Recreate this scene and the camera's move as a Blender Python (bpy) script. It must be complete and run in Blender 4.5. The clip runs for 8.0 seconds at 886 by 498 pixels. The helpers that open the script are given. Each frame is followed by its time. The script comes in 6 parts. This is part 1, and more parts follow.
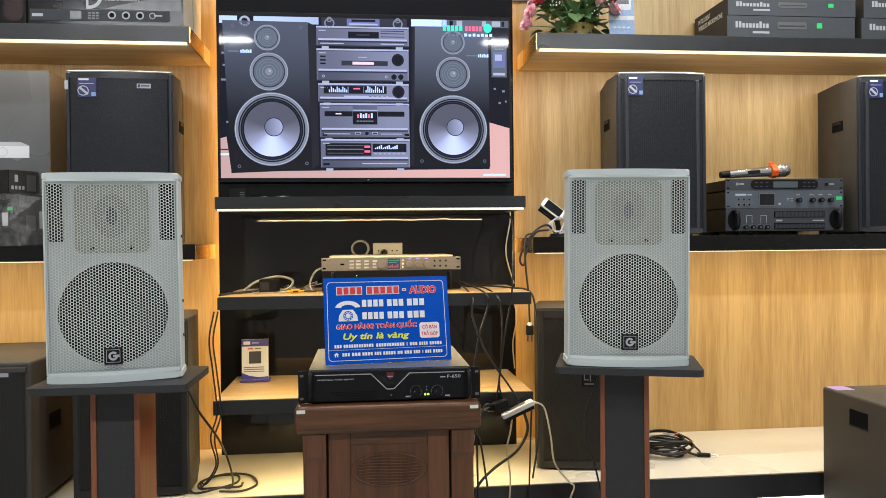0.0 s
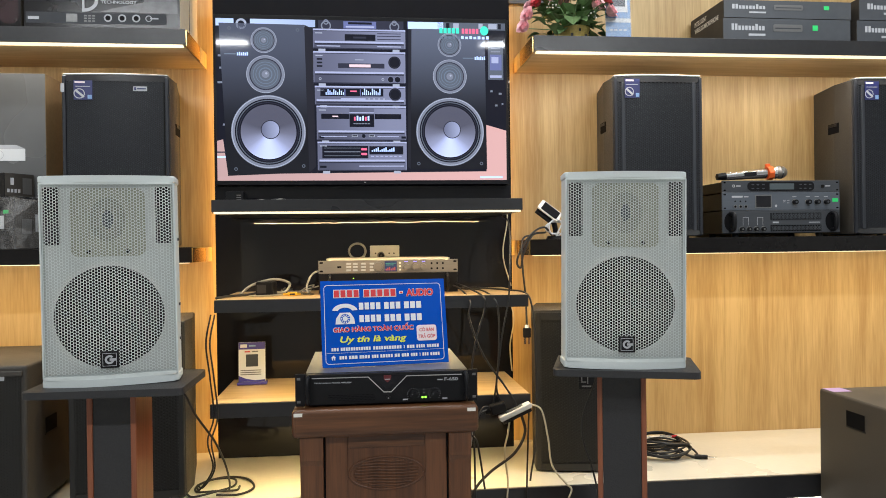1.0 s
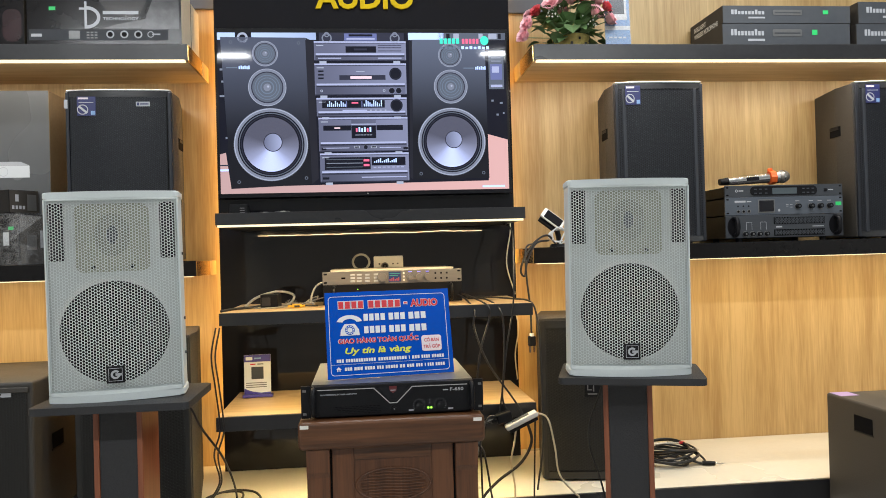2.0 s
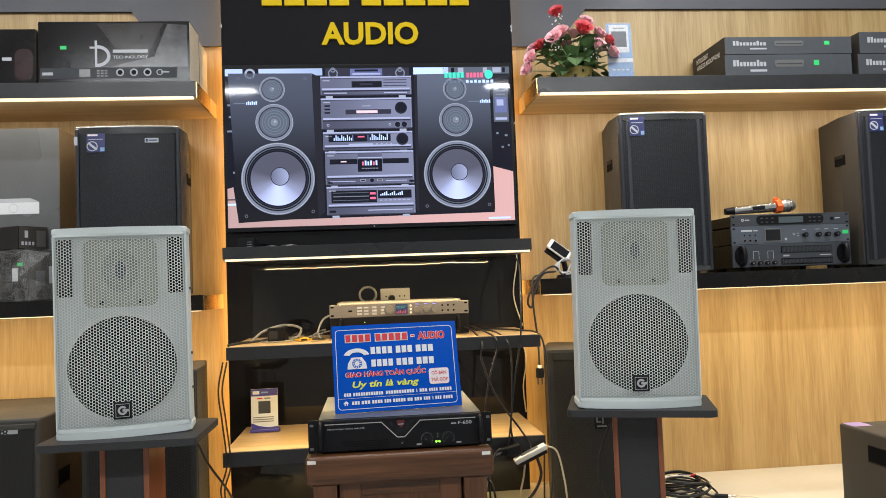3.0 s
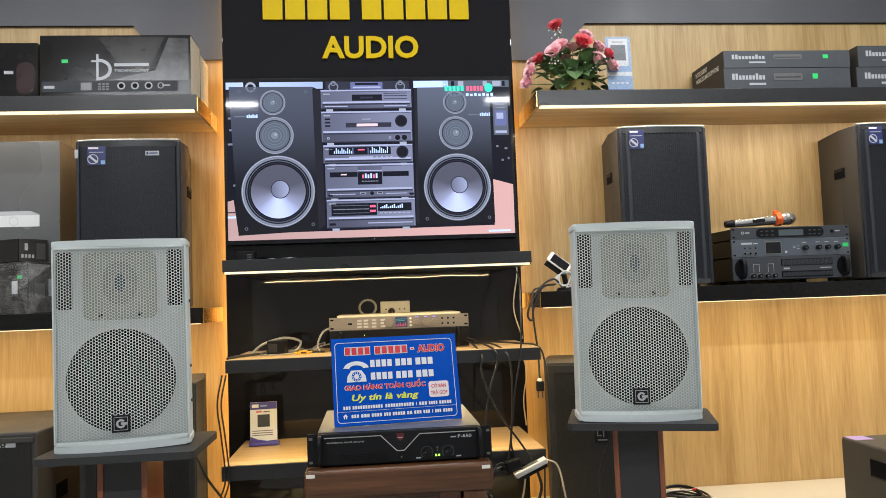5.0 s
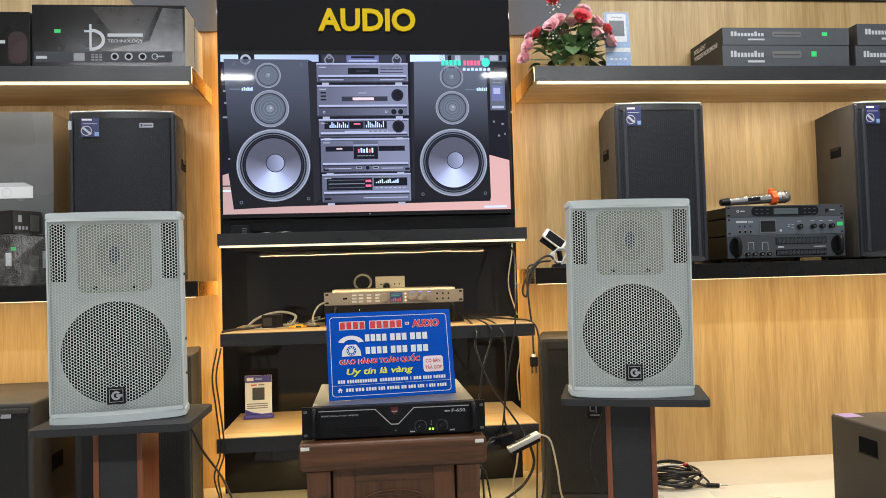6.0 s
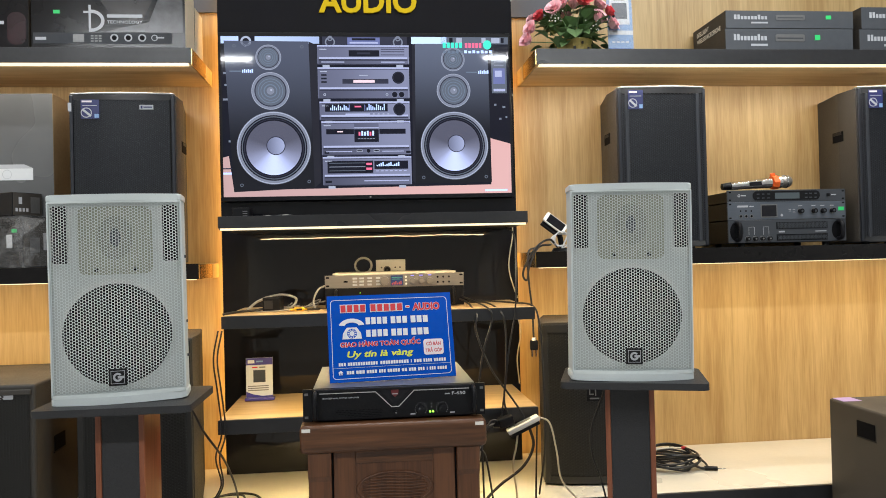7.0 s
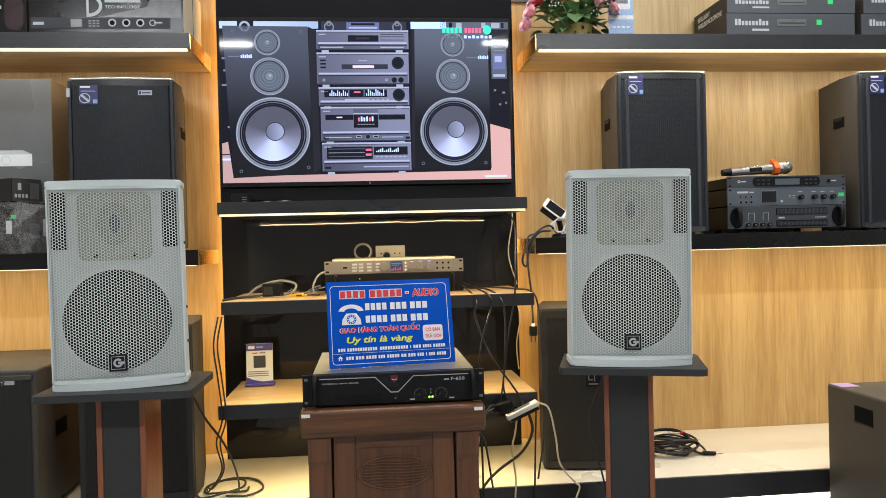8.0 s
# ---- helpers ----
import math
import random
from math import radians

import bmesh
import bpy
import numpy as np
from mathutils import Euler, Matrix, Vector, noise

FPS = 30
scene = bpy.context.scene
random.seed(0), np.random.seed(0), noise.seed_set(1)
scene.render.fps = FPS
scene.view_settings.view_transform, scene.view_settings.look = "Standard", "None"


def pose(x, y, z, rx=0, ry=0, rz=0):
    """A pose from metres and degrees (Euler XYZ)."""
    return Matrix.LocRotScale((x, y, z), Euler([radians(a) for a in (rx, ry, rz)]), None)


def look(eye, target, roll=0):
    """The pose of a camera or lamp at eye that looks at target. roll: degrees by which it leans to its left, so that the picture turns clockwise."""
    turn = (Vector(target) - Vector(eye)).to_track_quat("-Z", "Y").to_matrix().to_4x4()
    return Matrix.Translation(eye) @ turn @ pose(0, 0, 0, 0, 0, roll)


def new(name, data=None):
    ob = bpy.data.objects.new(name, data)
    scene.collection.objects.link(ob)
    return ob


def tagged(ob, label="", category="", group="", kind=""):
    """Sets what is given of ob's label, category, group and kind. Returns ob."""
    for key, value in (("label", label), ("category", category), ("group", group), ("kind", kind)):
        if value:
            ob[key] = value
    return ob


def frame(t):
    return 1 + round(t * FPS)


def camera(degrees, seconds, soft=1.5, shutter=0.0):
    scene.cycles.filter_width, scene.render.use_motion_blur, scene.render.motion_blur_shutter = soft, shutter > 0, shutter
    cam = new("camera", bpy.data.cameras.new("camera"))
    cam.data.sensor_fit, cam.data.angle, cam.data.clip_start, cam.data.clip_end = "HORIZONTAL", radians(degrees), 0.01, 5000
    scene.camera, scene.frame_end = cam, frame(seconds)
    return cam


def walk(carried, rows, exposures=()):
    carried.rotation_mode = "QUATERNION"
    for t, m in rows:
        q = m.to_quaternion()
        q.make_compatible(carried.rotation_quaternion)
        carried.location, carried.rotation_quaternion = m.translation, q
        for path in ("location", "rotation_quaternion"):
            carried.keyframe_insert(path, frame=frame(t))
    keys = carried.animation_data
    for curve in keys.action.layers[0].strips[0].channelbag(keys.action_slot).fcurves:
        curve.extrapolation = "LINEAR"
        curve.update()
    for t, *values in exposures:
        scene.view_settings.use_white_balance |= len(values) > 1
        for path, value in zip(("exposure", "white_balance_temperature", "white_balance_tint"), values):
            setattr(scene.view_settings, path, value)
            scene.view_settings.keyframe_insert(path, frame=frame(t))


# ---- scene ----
cam = camera(60.8, 8.0, soft=0.9)
PATH = [
    (0, (0.04, 0.001, 1.228), (0.245, 1.991, 1.213), -0.6),
    (0.5, (0.039, 0.003, 1.23), (0.25, 1.992, 1.216), -0.6),
    (1, (0.04, 0.002, 1.23), (0.253, 1.991, 1.22), -0.7),
    (1.5, (0.038, 0.001, 1.231), (0.252, 1.989, 1.23), -0.8),
    (1.7, (0.040, 0.000, 1.232), (0.251, 1.989, 1.235), -1.1),
    (2.8, (0.041, -0.003, 1.237), (0.234, 1.986, 1.310), -2.2),
    (3, (0.04, -0.004, 1.238), (0.229, 1.985, 1.333), -2.1),
    (3.5, (0.042, -0.005, 1.24), (0.221, 1.982, 1.372), -2.3),
    (4, (0.042, -0.005, 1.24), (0.22, 1.982, 1.385), -2.2),
    (4.5, (0.041, -0.005, 1.24), (0.221, 1.981, 1.386), -2.2),
    (4.7, (0.042, -0.004, 1.238), (0.226, 1.982, 1.381), -2.2),
    (5.8, (0.042, -0.002, 1.235), (0.242, 1.986, 1.312), -1.7),
    (6, (0.041, -0.002, 1.235), (0.241, 1.987, 1.301), -1.6),
    (6.5, (0.041, -0.003, 1.236), (0.238, 1.987, 1.279), -1.6),
    (7, (0.04, -0.002, 1.234), (0.238, 1.988, 1.257), -1.4),
    (7.5, (0.041, -0.002, 1.233), (0.24, 1.988, 1.233), -1.4),
    (8, (0.043, -0.003, 1.234), (0.239, 1.987, 1.22), -1.4),
]
walk(cam, [(t, look(eye, target, roll)) for t, eye, target, roll in PATH])

# ---- light ----
EXPOSURE = 0.0
scene.view_settings.exposure = EXPOSURE
world = bpy.data.worlds.new("shop_world")
scene.world = world
world.use_nodes = True
world.node_tree.nodes["Background"].inputs[0].default_value = (0.55, 0.6, 0.65, 1)
world.node_tree.nodes["Background"].inputs[1].default_value = 0.3

AMBER = (1.0, 0.58, 0.17)


def strip_lamp(name, x, y, z, rx, ry, rz, sx, sy, power, colour):
    data = bpy.data.lights.new(name, "AREA")
    data.shape, data.size, data.size_y = "RECTANGLE", sx, sy
    data.energy, data.color = power, colour
    ob = new(name, data)
    ob.matrix_world = pose(x, y, z, rx, ry, rz)
    return ob


# strips under the wall shelves and the television shelf, aimed down and a little at the wall
strip_lamp("shelf_light", 1.73, 2.668, 1.9145, 14, 0, 0, 2.14, 0.010, 8.3, (1.0, 0.92, 0.80))
strip_lamp("shelf_light", -1.55, 2.668, 1.9145, 14, 0, 0, 2.00, 0.010, 3.3, (1.0, 0.92, 0.80))
strip_lamp("shelf_light", 1.75, 2.674, 1.1860, 14, 0, 0, 2.18, 0.008, 6.6, (1.0, 0.76, 0.40))
strip_lamp("shelf_light", -1.56, 2.674, 1.1760, 14, 0, 0, 2.00, 0.008, 6.6, (1.0, 0.74, 0.38))
strip_lamp("shelf_light", 0.067, 2.466, 1.3335, 10, 0, 0, 0.98, 0.010, 3.8, (1.0, 0.74, 0.38))
# unseen lamps added below the two oak-topped shelves, which carry no strip part
strip_lamp("shelf_light", 0.078, 2.470, 1.0215, 10, 0, 0, 0.98, 0.010, 4.6, (1.0, 0.74, 0.34))
strip_lamp("shelf_light", 0.071, 2.470, 0.6875, 6, 0, 0, 0.98, 0.010, 4.6, (1.0, 0.74, 0.34))
# backlight of the black panel, both edges
strip_lamp("panel_light", -0.488, 2.972, 1.45, 0, 90, 0, 2.00, 0.012, 2.2, AMBER)
strip_lamp("panel_light", 0.602, 2.972, 1.45, 0, -90, 0, 2.00, 0.012, 1.2, AMBER)
# ceiling fittings of the shop: two mirrored in the television, then three added fill lamps
COOL = (0.93, 0.97, 1.0)
for lx, ly, lw, pw in ((-1.45, -0.42, 1.2, 57), (1.62, -0.36, 1.2, 53), (-1.50, 1.90, 1.2, 17), (0.06, 2.14, 1.2, 12), (1.62, 1.90, 1.2, 25)):
    strip_lamp("ceiling_lamp", lx, ly, 2.86, 0, 0, 0, lw, 0.05, pw, COOL)


# ---- materials ----
def surface(name, colour, rough=0.5, metal=0.0, vary=0.12, fine=60.0, coarse=3.0, bump=0.02, stretch=(1, 1, 1), coat=0.0, spec=0.5, bump_scale=None, rand=0.0):
    m = bpy.data.materials.new(name)
    m.use_nodes = True
    n, l = m.node_tree.nodes, m.node_tree.links
    b = n["Principled BSDF"]
    co = n.new("ShaderNodeTexCoord")
    mp = n.new("ShaderNodeMapping")
    mp.inputs["Scale"].default_value = stretch
    l.new(co.outputs["Object"], mp.inputs[0])
    a, c = n.new("ShaderNodeTexNoise"), n.new("ShaderNodeTexNoise")
    a.inputs["Scale"].default_value, a.inputs["Detail"].default_value = fine, 4
    c.inputs["Scale"].default_value, c.inputs["Detail"].default_value = coarse, 3
    l.new(mp.outputs[0], a.inputs[0]), l.new(mp.outputs[0], c.inputs[0])
    mx = n.new("ShaderNodeMath")
    mx.operation = "ADD"
    l.new(a.outputs[0], mx.inputs[0]), l.new(c.outputs[0], mx.inputs[1])
    rg = n.new("ShaderNodeMapRange")
    rg.inputs[1].default_value, rg.inputs[2].default_value = 0.6, 1.4
    rg.inputs[3].default_value, rg.inputs[4].default_value = 1 - vary, 1 + vary
    l.new(mx.outputs[0], rg.inputs[0])
    hs = n.new("ShaderNodeHueSaturation")
    hs.inputs["Color"].default_value = (*colour, 1)
    last = rg.outputs[0]
    if rand:
        oi, rr, mm = n.new("ShaderNodeObjectInfo"), n.new("ShaderNodeMapRange"), n.new("ShaderNodeMath")
        rr.inputs[3].default_value, rr.inputs[4].default_value = 1 - rand, 1 + rand
        mm.operation = "MULTIPLY"
        l.new(oi.outputs["Random"], rr.inputs[0]), l.new(rr.outputs[0], mm.inputs[0]), l.new(last, mm.inputs[1])
        last = mm.outputs[0]
    l.new(last, hs.inputs["Value"])
    l.new(hs.outputs[0], b.inputs["Base Color"])
    b.inputs["Metallic"].default_value = metal
    rr = n.new("ShaderNodeMapRange")
    rr.inputs[1].default_value, rr.inputs[2].default_value = 0.3, 0.7
    rr.inputs[3].default_value, rr.inputs[4].default_value = rough * 0.8, min(rough * 1.25, 1)
    l.new(c.outputs[0], rr.inputs[0]), l.new(rr.outputs[0], b.inputs["Roughness"])
    b.inputs["Coat Weight"].default_value = coat
    b.inputs["Specular IOR Level"].default_value = spec
    if bump:
        bp = n.new("ShaderNodeBump")
        bp.inputs["Strength"].default_value, bp.inputs["Distance"].default_value = 1.0, bump * 0.01
        l.new(a.outputs[0], bp.inputs["Height"]), l.new(bp.outputs[0], b.inputs["Normal"])
    return m


def wood(name, light, dark, rough=0.45, along="z", ring=9.0, grain=55.0, knots=True):
    """Straight-grained timber; the grain runs along one axis."""
    m = bpy.data.materials.new(name)
    m.use_nodes = True
    n, l = m.node_tree.nodes, m.node_tree.links
    b = n["Principled BSDF"]
    co, mp = n.new("ShaderNodeTexCoord"), n.new("ShaderNodeMapping")
    s = 0.055
    mp.inputs["Scale"].default_value = {"z": (1, 1, s), "x": (s, 1, 1), "y": (1, s, 1)}[along]
    l.new(co.outputs["Object"], mp.inputs[0])
    broad, thin, board = n.new("ShaderNodeTexNoise"), n.new("ShaderNodeTexNoise"), n.new("ShaderNodeTexNoise")
    broad.inputs["Scale"].default_value, broad.inputs["Detail"].default_value, broad.inputs["Distortion"].default_value = ring, 5, 0.7
    thin.inputs["Scale"].default_value, thin.inputs["Detail"].default_value = grain * 3, 6
    board.inputs["Scale"].default_value, board.inputs["Detail"].default_value = ring * 4, 3
    for t in (broad, thin, board):
        l.new(mp.outputs[0], t.inputs[0])
    a1, a2 = n.new("ShaderNodeMath"), n.new("ShaderNodeMath")
    a1.operation, a2.operation = "MULTIPLY_ADD", "MULTIPLY_ADD"
    a1.inputs[1].default_value, a2.inputs[1].default_value = 0.7, 0.75
    l.new(thin.outputs[0], a1.inputs[0]), l.new(broad.outputs[0], a1.inputs[2])
    l.new(board.outputs[0], a2.inputs[0]), l.new(a1.outputs[0], a2.inputs[2])
    ramp = n.new("ShaderNodeValToRGB")
    ramp.color_ramp.elements[0].position, ramp.color_ramp.elements[0].color = 0.0, (*dark, 1)
    ramp.color_ramp.elements[1].position, ramp.color_ramp.elements[1].color = 1.0, (*light, 1)
    fit_range = n.new("ShaderNodeMapRange")
    fit_range.inputs[1].default_value, fit_range.inputs[2].default_value = 0.95, 1.48
    l.new(a2.outputs[0], fit_range.inputs[0]), l.new(fit_range.outputs[0], ramp.inputs[0])
    last = ramp.outputs[0]
    if knots:
        mk, vo = n.new("ShaderNodeMapping"), n.new("ShaderNodeTexVoronoi")
        mk.inputs["Scale"].default_value = {"z": (1, 1, 0.22), "x": (0.22, 1, 1), "y": (1, 0.22, 1)}[along]
        vo.inputs["Scale"].default_value = 5.0
        l.new(co.outputs["Object"], mk.inputs[0]), l.new(mk.outputs[0], vo.inputs[0])
        kr = n.new("ShaderNodeMapRange")
        kr.inputs[1].default_value, kr.inputs[2].default_value, kr.inputs[3].default_value, kr.inputs[4].default_value = 0.02, 0.13, 0.40, 0.0
        l.new(vo.outputs["Distance"], kr.inputs[0])
        mix = n.new("ShaderNodeMix")
        mix.data_type = "RGBA"
        mix.inputs[7].default_value = (*[v * 0.7 for v in dark], 1)
        l.new(kr.outputs[0], mix.inputs[0]), l.new(last, mix.inputs[6])
        last = mix.outputs[2]
    l.new(last, b.inputs["Base Color"])
    b.inputs["Roughness"].default_value = rough
    bp = n.new("ShaderNodeBump")
    bp.inputs["Strength"].default_value, bp.inputs["Distance"].default_value = 0.5, 0.0006
    l.new(a1.outputs[0], bp.inputs["Height"]), l.new(bp.outputs[0], b.inputs["Normal"])
    return m


def glow(name, colour, strength, rough=0.15):
    m = bpy.data.materials.new(name)
    m.use_nodes = True
    b = m.node_tree.nodes["Principled BSDF"]
    b.inputs["Base Color"].default_value = (0.01, 0.01, 0.012, 1)
    b.inputs["Emission Color"].default_value = (*colour, 1)
    b.inputs["Emission Strength"].default_value = strength
    b.inputs["Roughness"].default_value = rough
    return m


M = {}
M["oak"] = wood("oak_laminate", (0.66, 0.465, 0.215), (0.45, 0.280, 0.108), 0.42, "z", 12.0)
M["oak_x"] = wood("oak_shelf_laminate", (0.66, 0.47, 0.25), (0.46, 0.29, 0.13), 0.4, "x")
M["mahogany"] = wood("mahogany", (0.135, 0.053, 0.020), (0.054, 0.020, 0.007), 0.36, "x", 14, 70, False)
M["mahogany_z"] = wood("mahogany_upright", (0.132, 0.050, 0.019), (0.060, 0.021, 0.0075), 0.36, "z", 14, 70, False)
M["redwood"] = wood("red_veneer", (0.27, 0.088, 0.040), (0.16, 0.046, 0.020), 0.35, "z", 16, 70, False)
M["gloss"] = surface("black_gloss_board", (0.010, 0.010, 0.013), 0.02, vary=0.1, fine=7.0, bump=0.045, coat=0.0, spec=0.36)
M["black"] = surface("black_laminate", (0.022, 0.022, 0.024), 0.32, vary=0.2, bump=0.03)
M["edge"] = surface("dark_gloss_shelf_edge", (0.009, 0.008, 0.008), 0.22, vary=0.2, bump=0.02, spec=0.25)
# pale metal for the strip light's glint on black cabinet rims
M["lip"] = surface("rim_glint_metal", (0.55, 0.53, 0.50), 0.30, 1.0, vary=0.06, bump=0.0)
# darker grey that stands for shade inside the horn
M["throat_shade"] = surface("horn_throat_shade", (0.19, 0.195, 0.155), 0.5, vary=0.1, bump=0.0)
M["carton_hi"] = surface("pale_print_and_glare", (0.065, 0.063, 0.066), 0.2, 0.2, vary=0.5, fine=30, coarse=6, bump=0.03)
M["carton_lo"] = surface("brown_printed_carton", (0.018, 0.014, 0.013), 0.2, vary=0.4, fine=20, coarse=4, bump=0.03)
M["cream_card"] = surface("cream_carton_board", (0.60, 0.50, 0.36), 0.7, vary=0.1, fine=60, bump=0.04)
M["wine"] = surface("dark_red_print", (0.022, 0.008, 0.010), 0.25, vary=0.5, fine=8, coarse=3, bump=0.0)
M["matt"] = surface("matt_black_paint", (0.020, 0.020, 0.022), 0.6, vary=0.25, fine=260, bump=0.12)
M["cabinet"] = surface("textured_black_cabinet_paint", (0.046, 0.041, 0.035), 0.55, vary=0.25, fine=320, bump=0.10)
M["rim"] = surface("satin_black_edge", (0.030, 0.030, 0.032), 0.16, vary=0.1, bump=0.0, spec=0.9)
M["mesh"] = surface("black_perforated_steel", (0.016, 0.018, 0.024), 0.45, 0.2, vary=0.15, bump=0.0)
M["mesh_low"] = surface("brown_black_perforated_steel", (0.025, 0.0240, 0.0225), 0.6, 0.0, vary=0.15, bump=0.0, spec=0.3)
M["mesh_back"] = surface("dark_foam_backing", (0.017, 0.016, 0.014), 0.9, vary=0.2, bump=0.0)
M["band"] = surface("blue_black_grille_band", (0.034, 0.037, 0.044), 0.5, vary=0.1, bump=0.0, spec=0.3)
# near-black that paints the shade inside holes and recesses; also dark print and bolts
M["dark"] = surface("cavity_shade_black", (0.006, 0.006, 0.007), 0.8, vary=0.1, bump=0.0, spec=0.06)
M["grey"] = surface("charcoal_fascia_board", (0.105, 0.105, 0.120), 0.5, vary=0.06, fine=120, bump=0.02)
M["white_lam"] = surface("cream_platform_laminate", (0.72, 0.68, 0.58), 0.3, vary=0.04, bump=0.01)
M["wall_paint"] = surface("shop_wall_paint", (0.62, 0.62, 0.60), 0.6, vary=0.05, bump=0.05)
M["ceil"] = surface("ceiling_paint", (0.75, 0.75, 0.74), 0.7, vary=0.03, bump=0.03)
M["tile"] = surface("floor_tile", (0.42, 0.41, 0.39), 0.25, vary=0.08, bump=0.01)
M["brass"] = surface("brushed_brass", (0.75, 0.52, 0.20), 0.22, 1.0, vary=0.1, bump=0.02, stretch=(1, 1, 0.1))
M["spk"] = surface("pale_grey_speaker_paint", (0.60, 0.65, 0.65), 0.42, vary=0.05, fine=300, bump=0.05)
M["spk_mesh"] = surface("pale_grey_perforated_steel", (0.66, 0.71, 0.70), 0.42, vary=0.06, fine=90, bump=0.0)
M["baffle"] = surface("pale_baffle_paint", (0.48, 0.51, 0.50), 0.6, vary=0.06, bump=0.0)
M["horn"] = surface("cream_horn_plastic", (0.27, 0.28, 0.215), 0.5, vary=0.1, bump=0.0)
M["cone"] = surface("black_paper_cone", (0.006, 0.006, 0.007), 0.9, vary=0.3, fine=120, bump=0.0, spec=0.1)
M["plastic"] = surface("black_plastic", (0.007, 0.007, 0.0085), 0.40, vary=0.15, fine=200, bump=0.03, spec=0.2)
M["steel"] = surface("dark_anodised_panel", (0.066, 0.072, 0.083), 0.35, 0.4, vary=0.12, fine=200, bump=0.02, stretch=(0.05, 1, 1))
M["slate"] = surface("slate_anodised_panel", (0.112, 0.128, 0.154), 0.35, 0.4, vary=0.12, fine=200, bump=0.02, stretch=(0.05, 1, 1))
M["silver"] = surface("silver_anodised_panel", (0.27, 0.245, 0.22), 0.34, 0.6, vary=0.08, fine=220, bump=0.02, stretch=(0.05, 1, 1))
M["lid"] = surface("grey_steel_lid", (0.20, 0.20, 0.20), 0.35, 0.6, vary=0.1, fine=120, bump=0.02)
# cream carries the warm shelf light that falls on the silver lid
M["lid_lit"] = surface("lit_lid_cream", (0.62, 0.55, 0.44), 0.4, vary=0.06, bump=0.01)
M["chrome"] = surface("chrome", (0.75, 0.75, 0.76), 0.14, 1.0, vary=0.04, bump=0.0)
M["print"] = surface("light_grey_print", (0.44, 0.45, 0.48), 0.5, vary=0.04, bump=0.0)
M["white"] = surface("white_print", (0.66, 0.68, 0.70), 0.45, vary=0.03, bump=0.0)
M["wplastic"] = surface("white_plastic", (0.74, 0.72, 0.66), 0.35, vary=0.04, bump=0.01)
M["blue"] = surface("blue_acrylic", (0.001, 0.070, 0.44), 0.16, vary=0.05, bump=0.0, spec=0.22)
M["maroon"] = surface("maroon_enamel", (0.10, 0.010, 0.014), 0.4, vary=0.05, bump=0.0)
M["red"] = surface("red_print", (0.55, 0.020, 0.030), 0.4, vary=0.05, bump=0.0)
M["lime"] = surface("lime_print", (0.62, 0.68, 0.05), 0.4, vary=0.05, bump=0.0)
M["palered"] = surface("pale_pink_print", (0.74, 0.66, 0.68), 0.4, vary=0.03, bump=0.0)
M["yellow"] = surface("yellow_sign_acrylic", (0.66, 0.45, 0.003), 0.5, vary=0.05, bump=0.0, spec=0.15)
M["yplug"] = surface("yellow_plastic", (0.75, 0.42, 0.02), 0.4, vary=0.05, bump=0.0)
M["orange"] = surface("orange_rubber", (0.90, 0.14, 0.02), 0.5, vary=0.06, bump=0.0)
M["green"] = surface("green_sticker", (0.03, 0.62, 0.16), 0.5, vary=0.05, bump=0.0)
M["navy"] = surface("navy_label", (0.020, 0.026, 0.12), 0.35, vary=0.1, bump=0.0)
M["sky"] = surface("pale_blue_card", (0.22, 0.36, 0.60), 0.3, vary=0.05, bump=0.0)
M["violet"] = surface("violet_print", (0.06, 0.05, 0.28), 0.35, vary=0.08, bump=0.0)
M["lilac"] = surface("lilac_label", (0.42, 0.30, 0.60), 0.4, vary=0.06, bump=0.0)
M["carton"] = surface("dark_printed_carton", (0.010, 0.009, 0.010), 0.18, vary=0.35, fine=9, coarse=2, bump=0.05, spec=0.3)
M["carton_grey"] = surface("grey_printed_carton", (0.062, 0.068, 0.078), 0.45, vary=0.12, fine=40, bump=0.03)
M["carton_brown"] = surface("brown_black_carton_side", (0.042, 0.036, 0.030), 0.6, vary=0.15, fine=60, bump=0.04)
M["carton_satin"] = surface("satin_grey_carton", (0.135, 0.138, 0.142), 0.26, 0.25, vary=0.12, fine=8, coarse=1.5, bump=0.0)
M["kraft"] = surface("kraft_board", (0.42, 0.30, 0.17), 0.7, vary=0.12, fine=90, bump=0.05)
M["cable"] = surface("black_cable_rubber", (0.016, 0.016, 0.017), 0.45, vary=0.15, bump=0.0)
M["gcable"] = surface("grey_cable", (0.30, 0.29, 0.26), 0.5, vary=0.1, bump=0.0)
M["wcable"] = surface("cream_cable", (0.62, 0.55, 0.40), 0.5, vary=0.08, bump=0.0)
M["leaf"] = surface("green_fabric_leaf", (0.13, 0.22, 0.085), 0.5, vary=0.35, fine=40, bump=0.05, rand=0.35)
M["pink"] = surface("pink_fabric_petal", (0.97, 0.56, 0.60), 0.6, vary=0.12, fine=50, bump=0.05, rand=0.15)
M["rose"] = surface("red_fabric_petal", (0.80, 0.12, 0.14), 0.6, vary=0.3, fine=50, bump=0.05, rand=0.15)
M["pot"] = surface("yellow_woven_pot", (0.52, 0.40, 0.12), 0.6, vary=0.4, fine=90, bump=0.1)
M["led"] = glow("led_diffuser", (1.0, 0.83, 0.52), 1.6)
M["led_floor"] = glow("platform_led_diffuser", (1.0, 0.93, 0.80), 4.0)
M["green_led"] = glow("green_indicator", (0.30, 1.0, 0.06), 2.6)
